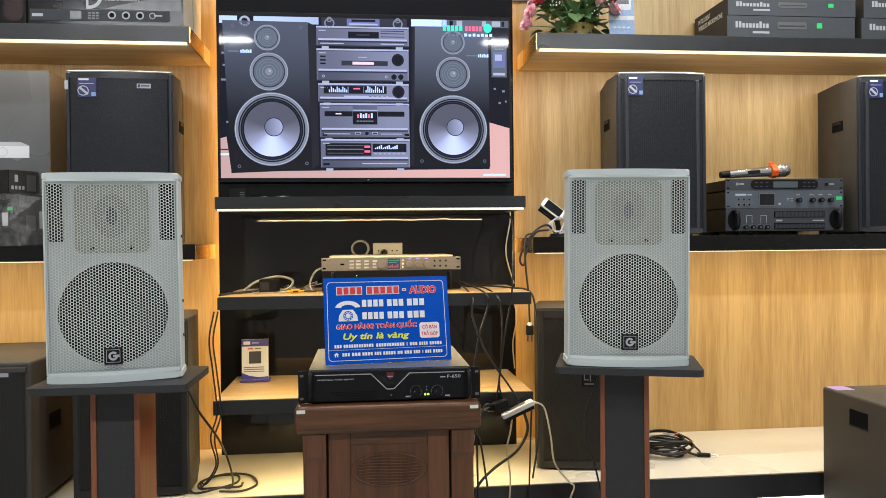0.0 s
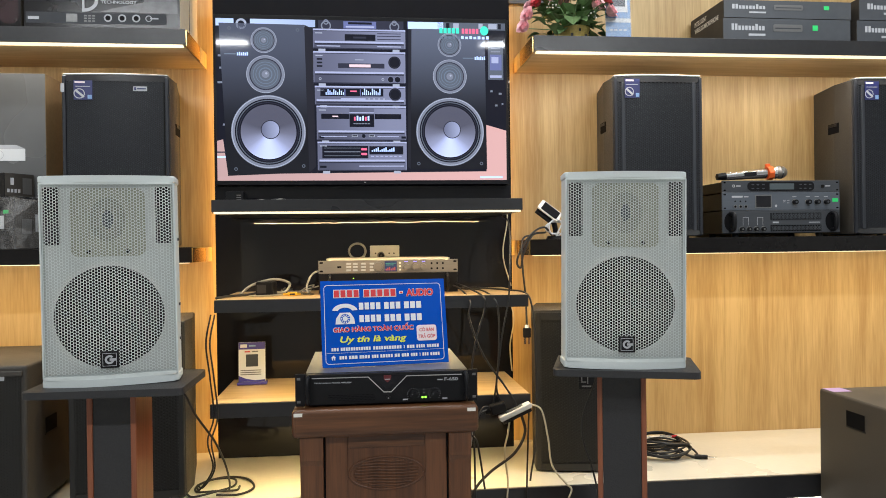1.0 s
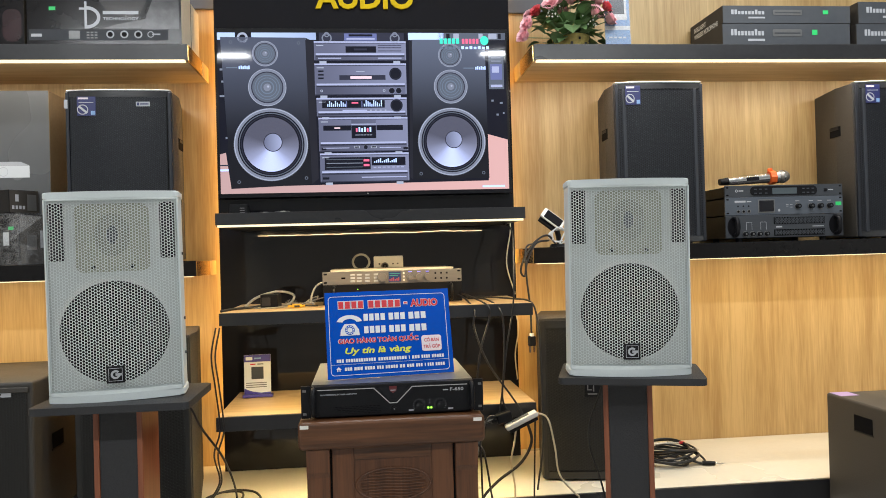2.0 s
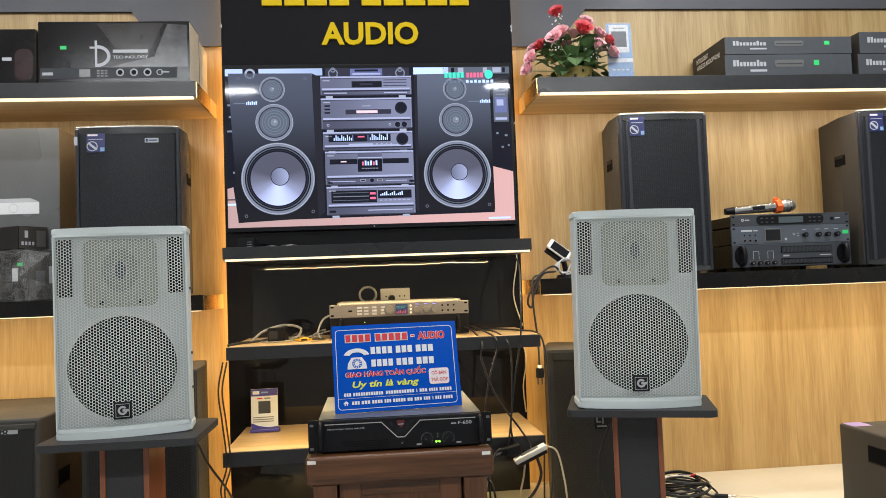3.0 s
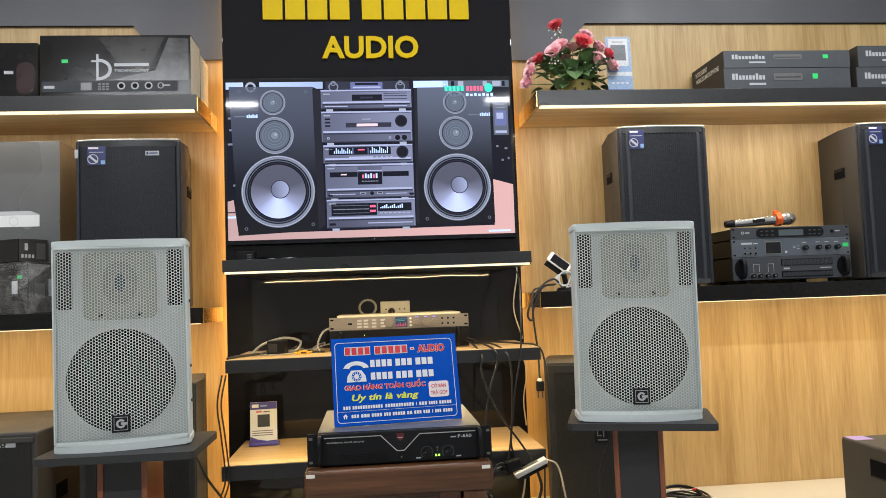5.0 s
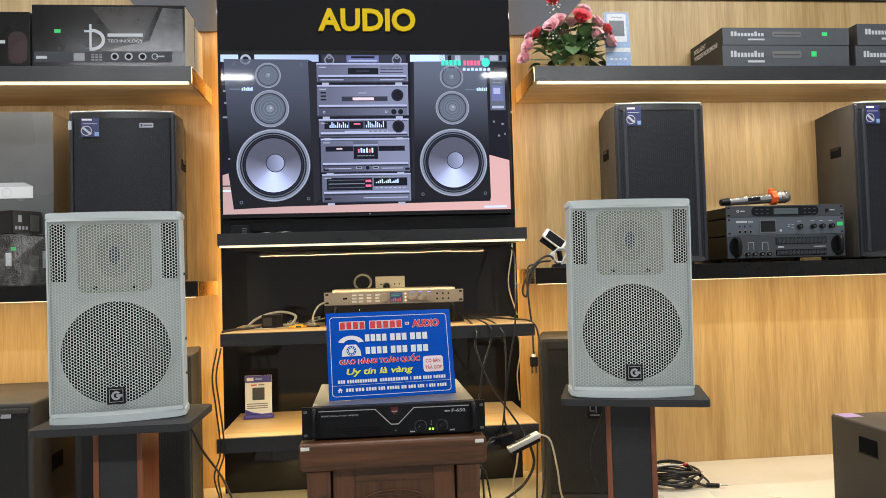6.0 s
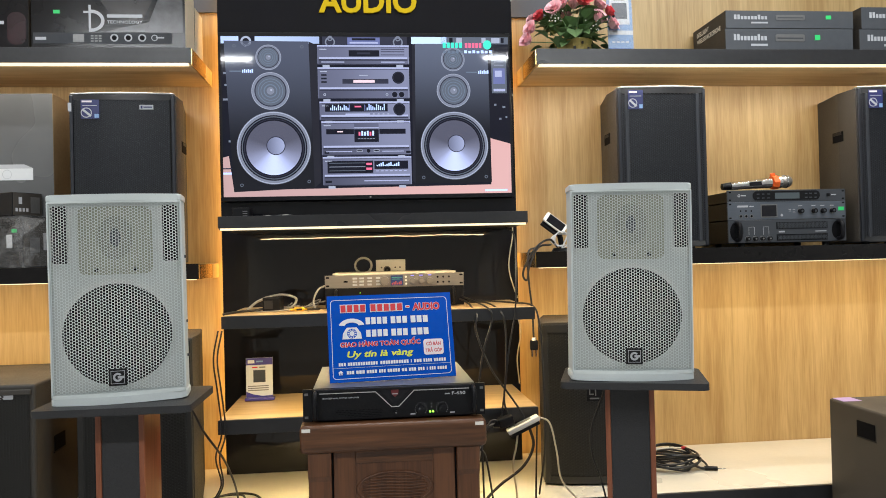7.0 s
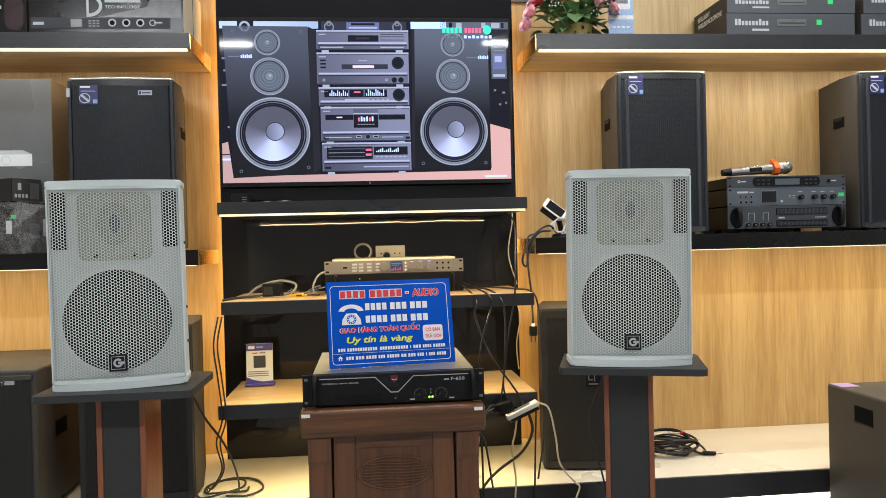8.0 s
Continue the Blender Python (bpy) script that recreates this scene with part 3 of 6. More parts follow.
screen_fade("scr_room", (0.42, 0.42, 0.40), (0.20, 0.20, 0.20), 0, -0.50, 0.10)
screen_fade("scr_floor", (0.42, 0.215, 0.135), (0.56, 0.260, 0.160), 0, -0.45, 0.45)

pr(0, 1, 0, 1, "scr_side", 0, "screen")
pr(0.0, 0.335, 0.955, 1, "scr_room", 1)
pr(0.060, 0.115, 0.960, 1, "scr_side", 2)
pic("picture_ring", lambda y: disc(U(0.085), y, V(0.968), 0.020, 24, 0.012), "scr_pale", 3)
pr(0.655, 0.78, 0.955, 1, "scr_white", 1)
pr(0.76, 1.0, 0.955, 1, "scr_dim", 1)
for u, wd in ((0.790, 0.012), (0.815, 0.02), (0.905, 0.015), (0.94, 0.03), (0.975, 0.01)):
    pr(u, u + wd, 0.962, 0.996, "scr_side" if wd < 0.014 else "scr_pale", 2)
for u, v, wd in ((0.004, 0.600, 0.022), (0.010, 0.690, 0.008), (0.006, 0.765, 0.016), (0.020, 0.340, 0.010), (0.945, 0.560, 0.008), (0.975, 0.545, 0.010), (0.962, 0.470, 0.008), (0.985, 0.480, 0.006)):
    pr(u, u + wd, v, v + 0.012, "scr_ring", 1)
pic("picture_floor", lambda y: slab([(U(0), V(0)), (U(1), V(0)), (U(1), V(0.315)), (U(0.928), V(0.352)), (U(0.928), V(0.055)), (U(0.035), V(0.040)), (U(0.020), V(0.255)), (U(0.0), V(0.245))], y, y + 0.0002), "scr_floor", 2)
pr(0.0, 0.028, 0.140, 0.152, "scr_white", 3)
pr(0.0, 0.030, 0.172, 0.180, "scr_unit_lo", 3)
# poster at the side of the picture
pr(0.938, 0.992, 0.640, 0.890, "scr_dim", 2)
pr(0.944, 0.986, 0.700, 0.800, "scr_unit", 3)
pr(0.950, 0.975, 0.745, 0.785, "scr_unit_hi", 4)
pr(0.944, 0.986, 0.652, 0.668, "scr_unit_hi", 3)
for k in range(3):
    pr(0.948, 0.982, 0.815 + 0.022 * k, 0.823 + 0.022 * k, "scr_ring", 3)


def driver(u, v, r, big):
    """One drive unit in the picture; its rings lie closer to the screen than its cone."""
    rr, cx, cz = r * TVW, U(u), V(v)
    pic("picture_ring", lambda y: disc(cx, y, cz, rr, 64, rr * (0.90 if big else 0.84)), "scr_ring", 4)
    pic("picture_ring_light", lambda y: disc(cx, y, cz, rr * 0.985, 64, rr * 0.965), "scr_pale", 4.4)
    if big:
        pic("picture_surround", lambda y: disc(cx, y, cz, rr * 0.897, 64), "scr_side", 4)
        pic("picture_groove", lambda y: disc(cx, y, cz, rr * 0.865, 64, rr * 0.84), "scr_dim", 4.6)
        pic("picture_groove", lambda y: disc(cx, y, cz, rr * 0.80, 64, rr * 0.785), "scr_unit_lo", 4.6)
        ob = pic("picture_cone", lambda y: disc(0, y, 0, rr * 0.745, 64), "scr_cone", 5)
        ob.location = (cx, 0, cz)
        pic("picture_dome_edge", lambda y: disc(cx + 0.007, y, cz + 0.008, rr * 0.258, 40, rr * 0.235), "scr_unit_lo", 6.2)
        ob = pic("picture_dome", lambda y: disc(0, y, 0, rr * 0.245, 40), "scr_dome", 5.8)
        ob.location = (cx + 0.007, 0, cz + 0.008)
    else:
        pic("picture_surround", lambda y: disc(cx, y, cz, rr * 0.84, 48), "scr_unit_lo", 4)
        pic("picture_mesh", lambda y: disc(cx, y, cz, rr * 0.78, 48), "scr_dim", 4.8)
        for f0, f1 in ((0.66, 0.62), (0.52, 0.48), (0.36, 0.30)):
            pic("picture_mesh_ring", lambda y: disc(cx, y, cz, rr * f0, 40, rr * f1), "scr_mid", 5.4)
        pic("picture_mesh_heart", lambda y: disc(cx, y, cz, rr * 0.20, 24), "scr_ring", 5.8)
        pic("picture_spark", lambda y: disc(cx + 0.003, y, cz + 0.003, rr * 0.06, 12), "scr_pale", 6.4)


pic("picture_speaker", lambda y: slab([(U(0.035), V(0.030)), (U(0.308), V(0.050)), (U(0.298), V(0.968)), (U(0.010), V(0.972))], y, y + 0.0002), "scr_body_haze_l", 3)
pic("picture_speaker_side", lambda y: slab([(U(0.3085), V(0.050)), (U(0.332), V(0.085)), (U(0.325), V(0.945)), (U(0.2985), V(0.968))], y, y + 0.0002), "scr_edge", 3)
pic("picture_speaker", lambda y: slab([(U(0.660), V(0.068)), (U(0.930), V(0.070)), (U(0.926), V(0.958)), (U(0.668), V(0.956))], y, y + 0.0002), "scr_body_haze_r", 3)
pic("picture_speaker_side", lambda y: slab([(U(0.650), V(0.085)), (U(0.6595), V(0.068)), (U(0.6675), V(0.956)), (U(0.657), V(0.950))], y, y + 0.0002), "scr_edge", 3)
for args in ((0.160, 0.868, 0.044, False), (0.165, 0.658, 0.065, False), (0.173, 0.302, 0.126, True), (0.801, 0.857, 0.042, False), (0.801, 0.657, 0.060, False), (0.800, 0.306, 0.120, True)):
    driver(*args)
for u, v in ((0.045, 0.940), (0.275, 0.935), (0.062, 0.072), (0.290, 0.090), (0.690, 0.930), (0.688, 0.105), (0.910, 0.105), (0.905, 0.925)):
    pic("picture_bolt", lambda y: disc(U(u), y, V(v), 0.0065, 14, 0.0035), "scr_dim", 4)
for u, v in ((0.028, 0.782), (0.848, 0.775)):
    pr(u, u + 0.038, v - 0.004, v + 0.003, "scr_mid", 4)
    for k in range(6):
        pr(u + 0.042 + 0.0065 * k, u + 0.0465 + 0.0065 * k, v - 0.010, v + 0.008 + 0.004 * (k % 2), "scr_white", 4)
for k in range(5):
    pr(0.766 + 0.0145 * k, 0.777 + 0.0145 * k, 0.930, 0.964, "scr_green", 6.6, "picture_logo")
    pr(0.845 + 0.0125 * k, 0.854 + 0.0125 * k, 0.930, 0.962, "scr_red", 6.6, "picture_logo")
pic("picture_logo", lambda y: disc(U(0.925), y, V(0.950), 0.016, 20, sq=1.1), "scr_green", 6.6)
for k in range(12):
    pr(0.768 + 0.0148 * k, 0.778 + 0.0148 * k, 0.896, 0.911 + 0.004 * (k % 2), "scr_white" if k > 4 else "scr_mid", 6.6, "picture_logo")

# the stacked units in the picture
pr(0.345, 0.640, 0.948, 1.0, "scr_unit_lo", 2.6)
pr(0.432, 0.545, 0.950, 0.995, "scr_unit", 3.2)
pr(0.440, 0.538, 0.956, 0.966, "scr_unit_hi", 4)
pr(0.448, 0.530, 0.976, 0.990, "scr_side", 4)
for u in (0.372, 0.608):
    pic("picture_ring", lambda y: disc(U(u), y, V(0.965), 0.019, 24, 0.014), "scr_ring", 4)
    pic("picture_ring", lambda y: disc(U(u), y, V(1.000 - 0.012), 0.010, 20, 0.006), "scr_ring", 4)


def unit(u0, u1, v0, v1, ledge):
    """A stereo unit: upper face, a bright ledge line, a darker lower strip and two feet."""
    pr(u0, u1, v0, v1, "scr_face", 3, "picture_unit")
    pr(u0, u1, v1 - 0.010, v1, "scr_unit_hi", 4)
    pr(u0 + 0.004, u1 - 0.004, v1 - 0.014, v1 - 0.0105, "scr_unit_lo", 4)
    pr(u0 + 0.004, u1 - 0.004, v0, ledge, "scr_face_lo", 4)
    pr(u0 + 0.006, u1 - 0.006, ledge, ledge + 0.012, "scr_unit_hi", 4)
    pr(u0 + 0.006, u1 - 0.006, ledge - 0.010, ledge - 0.001, "scr_unit_lo", 4.4)
    pr(u0, u1, v0, v0 + 0.006, "scr_unit_lo", 4.6)
    pr(u0 + 0.008, u0 + 0.032, v1 - 0.030, v1 - 0.024, "scr_pale", 5)
    for u in (u0 + 0.018, u1 - 0.045):
        pr(u, u + 0.024, v0 - 0.017, v0 - 0.001, "scr_pale", 4, "picture_foot")


unit(0.327, 0.646, 0.822, 0.946, 0.858)
unit(0.327, 0.645, 0.606, 0.806, 0.668)
unit(0.331, 0.644, 0.470, 0.590, 0.494)
unit(0.336, 0.645, 0.250, 0.466, 0.300)
unit(0.338, 0.646, 0.060, 0.242, 0.118)
# tuner
pr(0.436, 0.542, 0.874, 0.914, "scr_side", 5)
pr(0.465, 0.510, 0.888, 0.900, "scr_unit_lo", 5.6)
for v in (0.882, 0.902, 0.918):
    pr(0.548, 0.630, v, v + 0.005, "scr_unit_lo", 5)
pr(0.340, 0.420, 0.836, 0.842, "scr_unit_hi", 5)
pr(0.548, 0.630, 0.836, 0.842, "scr_unit_hi", 5)
# amplifier
pr(0.412, 0.572, 0.702, 0.732, "scr_unit_lo", 5)
pr(0.450, 0.524, 0.708, 0.726, "scr_amber", 5.6)
for v in (0.708, 0.730, 0.752):
    pr(0.339, 0.358, v, v + 0.010, "scr_side", 5)
pr(0.470, 0.500, 0.752, 0.757, "scr_pale", 5)
for u, v, r in ((0.607, 0.740, 0.0215), (0.593, 0.633, 0.010), (0.617, 0.633, 0.010), (0.608, 0.540, 0.0215), (0.497, 0.278, 0.007)):
    pic("picture_knob_ring", lambda y: disc(U(u), y, V(v), r * TVW * 1.12, 32, r * TVW), "scr_face", 5)
    pic("picture_knob", lambda y: disc(U(u), y, V(v), r * TVW, 32), "scr_side", 5)
    pic("picture_knob_edge", lambda y: disc(U(u), y, V(v), r * TVW * 0.86, 32, r * TVW * 0.80), "scr_unit_lo", 5.6)
for u in (0.350, 0.566):
    pic("picture_socket", lambda y: disc(U(u), y, V(0.634), 0.0050, 16, 0.0028), "scr_pale", 5)
# equaliser
pr(0.350, 0.567, 0.526, 0.574, "scr_side", 5)
for k in range(10):
    pr(0.368 + 0.0066 * k, 0.3715 + 0.0066 * k, 0.534, 0.551 + 0.009 * ((k * 5) % 3), "scr_white", 6)
    pr(0.494 + 0.0066 * k, 0.4975 + 0.0066 * k, 0.534, 0.551 + 0.008 * ((k * 7) % 4), "scr_white", 6)
pr(0.452, 0.475, 0.553, 0.562, "scr_red", 6)
pr(0.432, 0.436, 0.530, 0.570, "scr_unit", 6)
pr(0.486, 0.489, 0.530, 0.570, "scr_unit", 6)
for u in (0.515, 0.532, 0.549, 0.566):
    pr(u, u + 0.006, 0.507, 0.514, "scr_pale", 5)
pr(0.420, 0.505, 0.506, 0.514, "scr_unit_hi", 5)
# cassette deck
pr(0.352, 0.448, 0.384, 0.416, "scr_side", 5)
pr(0.536, 0.628, 0.384, 0.416, "scr_side", 5)
pr(0.390, 0.410, 0.396, 0.404, "scr_amber", 5.6)
pr(0.449, 0.534, 0.335, 0.456, "scr_face_lo", 5)
pr(0.449, 0.534, 0.420, 0.426, "scr_unit_hi", 5.6)
pr(0.449, 0.534, 0.334, 0.414, "scr_side", 5.6)
for k in range(6):
    pr(0.464 + 0.0095 * k, 0.4700 + 0.0095 * k, 0.374, 0.398 + 0.006 * (k % 2), "scr_red" if k in (0, 4) else "scr_white", 6.4)
    pr(0.462 + 0.0100 * k, 0.4700 + 0.0100 * k, 0.352, 0.358, "scr_ring", 6.4)
for u in (0.345, 0.628):
    pr(u, u + 0.016, 0.262, 0.276, "scr_side", 5)
for u in (0.456, 0.515):
    pr(u, u + 0.020, 0.272, 0.286, "scr_pale", 5)
    pr(u + 0.002, u + 0.018, 0.275, 0.283, "scr_side", 5.6)
pr(0.350, 0.440, 0.272, 0.277, "scr_unit_hi", 5)
pr(0.545, 0.620, 0.272, 0.277, "scr_unit_hi", 5)
# disc player
pr(0.354, 0.512, 0.138, 0.216, "scr_side", 5)
pr(0.360, 0.485, 0.176, 0.181, "scr_ring", 5.6)
pr(0.360, 0.485, 0.200, 0.204, "scr_dim", 5.6)
pr(0.360, 0.485, 0.152, 0.156, "scr_dim", 5.6)
for v in (0.158, 0.188):
    pr(0.488, 0.508, v, v + 0.014, "scr_red", 5.6)
pr(0.516, 0.634, 0.162, 0.214, "scr_side", 5)
for k in range(12):
    pr(0.524 + 0.0068 * k, 0.5285 + 0.0068 * k, 0.180, 0.188 + 0.006 * ((k * 5) % 4), "scr_white", 5.6)
for k in range(7):
    pr(0.522 + 0.016 * k, 0.532 + 0.016 * k, 0.148, 0.153, "scr_unit_hi", 5)
pr(0.346, 0.368, 0.078, 0.092, "scr_side", 5)
pr(0.480, 0.636, 0.086, 0.092, "scr_unit_hi", 5)
pr(0.905, 0.985, 0.012, 0.024, "scr_white", 4, "picture_label")


# ---- pale loudspeakers on stands ----
SW, SH, SD = 0.313, 0.520, 0.270
SPK_GRILLE = punched(SW - 0.004, 0.022, SH - 0.018, 0.0076, 0.0035, 0.019, 0.0010)


def monogram(parent, x, y, z, s, plate, ink, name="badge"):
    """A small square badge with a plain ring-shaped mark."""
    b = part(name, box(x - s / 2, x + s / 2, y - 0.004, y, z - s / 2, z + s / 2, 0.0012), plate, parent, "small dark square badge with a silver mark")
    ring = bmesh.new()
    r, r2 = s * 0.26, s * 0.14
    pts = [(x + r * math.cos(a), z + r * math.sin(a)) for a in (radians(40 + 10 * k) for k in range(33))]
    pts += [(x + r2 * math.cos(a), z + r2 * math.sin(a)) for a in (radians(360 - 10 * k) for k in range(33))]
    slab(pts, y - 0.0052, y - 0.0041, ring)
    box(x, x + s * 0.34, y - 0.0052, y - 0.0041, z - s * 0.07, z + s * 0.07, bm=ring)
    part("mark", ring, ink, b, "silver mark")
    line = box(x - s * 0.38, x + s * 0.38, y - 0.0046, y - 0.0041, z - s * 0.38, z - s * 0.355)
    box(x - s * 0.38, x + s * 0.38, y - 0.0046, y - 0.0041, z + s * 0.355, z + s * 0.38, bm=line)
    box(x - s * 0.38, x - s * 0.355, y - 0.0046, y - 0.0041, z - s * 0.354, z + s * 0.354, bm=line)
    box(x + s * 0.355, x + s * 0.38, y - 0.0046, y - 0.0041, z - s * 0.354, z + s * 0.354, bm=line)
    part("outline", line, ink, b)
    return b


def bowed_round(w, bow, depth, back, r, n=10):
    """The plan of a cap: a bowed front that turns into the sides round soft corners."""
    front = [(-w / 2 + r + (w - 2 * r) * i / n, -bow * (1 - (2 * i / n - 1) ** 2)) for i in range(n + 1)]
    turn = [(r * math.sin(radians(a)), r * (1 - math.cos(radians(a)))) for a in (22, 45, 68, 90)]
    right = [(w / 2 - r + x, y) for x, y in turn]
    left = [(-w / 2 + r - x, y) for x, y in reversed(turn)]
    return left + front + right + [(w / 2, depth * 0.35), (back / 2, depth), (-back / 2, depth), (-w / 2, depth * 0.35)]


def pale_speaker(m, label):
    ob = thing("loudspeaker", m, label, "loudspeaker", "pale loudspeakers on stands")
    part("cabinet", prism(bowed(SW - 0.004, 0.010, SD - 0.004, SW * 0.74, 0.016), 0.016, SH - 0.014), "spk", ob)
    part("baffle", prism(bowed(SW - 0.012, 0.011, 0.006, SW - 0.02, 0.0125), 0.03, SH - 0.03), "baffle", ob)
    part("top_cap", prism(bowed_round(SW + 0.004, 0.022, SD, SW * 0.75, 0.014), SH - 0.017, SH, 0.004), "spk", ob, "rounded top cap")
    part("bottom_cap", prism(bowed_round(SW + 0.004, 0.022, SD, SW * 0.75, 0.014), 0.0, 0.019, 0.004), "spk", ob, "rounded bottom cap")
    grille_part(SPK_GRILLE, "spk_mesh", ob, "pale grey steel grille with hexagonal holes")
    n = 14
    for z0, z1 in ((0.018, 0.0275), (SH - 0.0215, SH - 0.017)):
        w = SW - 0.010
        plan = [(-w / 2 + w * i / n, -0.0006 - 0.019 * (1 - (2 * i / n - 1) ** 2)) for i in range(n + 1)]
        plan += [(x, y + 0.004) for x, y in reversed(plan)]
        part("grille_rim", prism(plan, z0, z1), "spk_mesh", ob)
    for s in (-1, 1):
        part("grille_edge", box(s * (SW / 2 - 0.003) - 0.002, s * (SW / 2 - 0.003) + 0.003, -0.0018, 0.0120, 0.019, SH - 0.017, 0.003), "spk", ob)
        # a black block paints the depth of each port
        part("bass_port", slab(rounded(s * 0.128 - 0.017, s * 0.128 + 0.017, 0.350, 0.492, 0.004), -0.0010, 0.012), "dark", ob, "port slot with its shade painted black")
    wz = 0.170
    part("woofer", disc(0, -0.0012, wz, 0.126, 48), "cone", ob, "dark woofer cone")
    part("woofer_ring", disc(0, -0.0016, wz, 0.127, 48, 0.121), "plastic", ob)
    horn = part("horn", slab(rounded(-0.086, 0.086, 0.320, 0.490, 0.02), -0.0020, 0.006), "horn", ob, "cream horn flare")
    # flat darker pieces paint the flare's shade; no hollow is built
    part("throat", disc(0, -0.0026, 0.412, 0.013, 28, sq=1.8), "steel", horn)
    part("shade_ring", disc(0, -0.0024, 0.412, 0.042, 28, 0.0175, sq=1.3), "throat_shade", horn)
    for dx in (-0.045, 0.045):
        part("horn_bolt", disc(dx, -0.0026, 0.332, 0.005, 12), "dark", horn)
    monogram(ob, 0, -0.0196, 0.066, 0.042, "plastic", "print")
    for sx in (-1, 1):
        for z in (0.10, 0.19, 0.36):
            part("bolt", rod(sx * (SW / 2 - 0.002), 0.075, z, 0.004, 0.004, "x", 10), "steel", ob)
    return ob


pale_speaker(pose(-0.584, 1.960, 0.8925, 0, -0.6, 8) @ Matrix.Diagonal((1.01, 1, 1, 1)), "pale grey loudspeaker with perforated grille on a wood stand")
pale_speaker(pose(0.7290, 1.938, 0.8985, 0, 0.7, -9) @ Matrix.Diagonal((1.017, 1, 1, 1)), "pale grey loudspeaker with perforated grille and badge on a stand")


def speaker_stand(m, w, d, z, col_w, col_x, col_y, label):
    ob = thing("speaker_stand", m, label, "speaker stand", "speaker stands")
    part("top_plate", prism(rounded(-w / 2, w / 2, 0, d, 0.016), z - 0.018, z, 0.0015), "matt", ob, "thin black top plate")
    c = col_w / 2
    y0 = col_y
    part("front_panel", box(col_x - c + 0.0145, col_x + c - 0.0145, y0 + 0.004, y0 + 0.02, 0.021, z - 0.0185), "matt", ob, "black front panel")
    part("side_panel", box(col_x - c, col_x - c + 0.014, y0, y0 + 0.15, 0.021, z - 0.0185, 0.002), "redwood", ob, "red wood side")
    part("side_panel", box(col_x + c - 0.014, col_x + c, y0, y0 + 0.15, 0.021, z - 0.0185, 0.002), "redwood", ob, "red wood side")
    part("back_panel", box(col_x - c + 0.0145, col_x + c - 0.0145, y0 + 0.135, y0 + 0.149, 0.021, z - 0.0185), "matt", ob)
    part("base_plate", box(-w / 2, w / 2, 0, d, 0.0, 0.02, 0.002), "black", ob)
    return ob


speaker_stand(pose(-0.584, 1.883, 0), 0.373, 0.290, 0.892, 0.120, -0.010, 0.098, "loudspeaker stand with black plate and red wood column")
speaker_stand(pose(0.7150, 1.895, 0, 0, 0, -18), 0.376, 0.27, 0.898, 0.131, -0.009, 0.105, "loudspeaker stand with black plate and red wood column")


# ---- black loudspeakers ----
BW, BH, BD = 0.338, 0.596, 0.32
BIG_GRILLE = punched(BW - 0.022, 0.024, BH - 0.022, 0.0088, 0.0030, 0.010, 0.0012)
FINE_GRILLE = punched(BW - 0.030, 0.020, BH - 0.020, 0.0066, 0.0021, 0.010, 0.0008)


def sticker(parent, x, y, z, w, h, mark=True):
    s = part("sticker", box(x, x + w, y - 0.0012, y, z - h, z), "navy", parent, "dark blue printed sticker")
    if mark:
        part("print_ring", disc(x + w * 0.30, y - 0.0018, z - h * 0.68, w * 0.30, 24, w * 0.25), "print", s)
        b = bmesh.new()
        bmesh.ops.create_cube(b, size=1, matrix=Matrix.Translation((x + w * 0.32, y - 0.0021, z - h * 0.68)) @ Matrix.Rotation(radians(42), 4, "Y") @ Matrix.Diagonal((w * 0.62, 0.0004, h * 0.11, 1)))
        part("print_band", b, "print", s)
        part("print_bar", box(x + w * 0.1, x + w * 0.88, y - 0.0018, y - 0.0013, z - h * 0.325, z - h * 0.295), "print", s)
        part("print_bar", box(x + w * 0.06, x + w * 0.6, y - 0.0018, y - 0.0013, z - h * 0.14, z - h * 0.05), "palered", s)
        part("print_square", box(x + w * 0.74, x + w * 0.97, y - 0.0018, y - 0.0013, z - h * 0.95, z - h * 0.75), "sky", s)
    return s


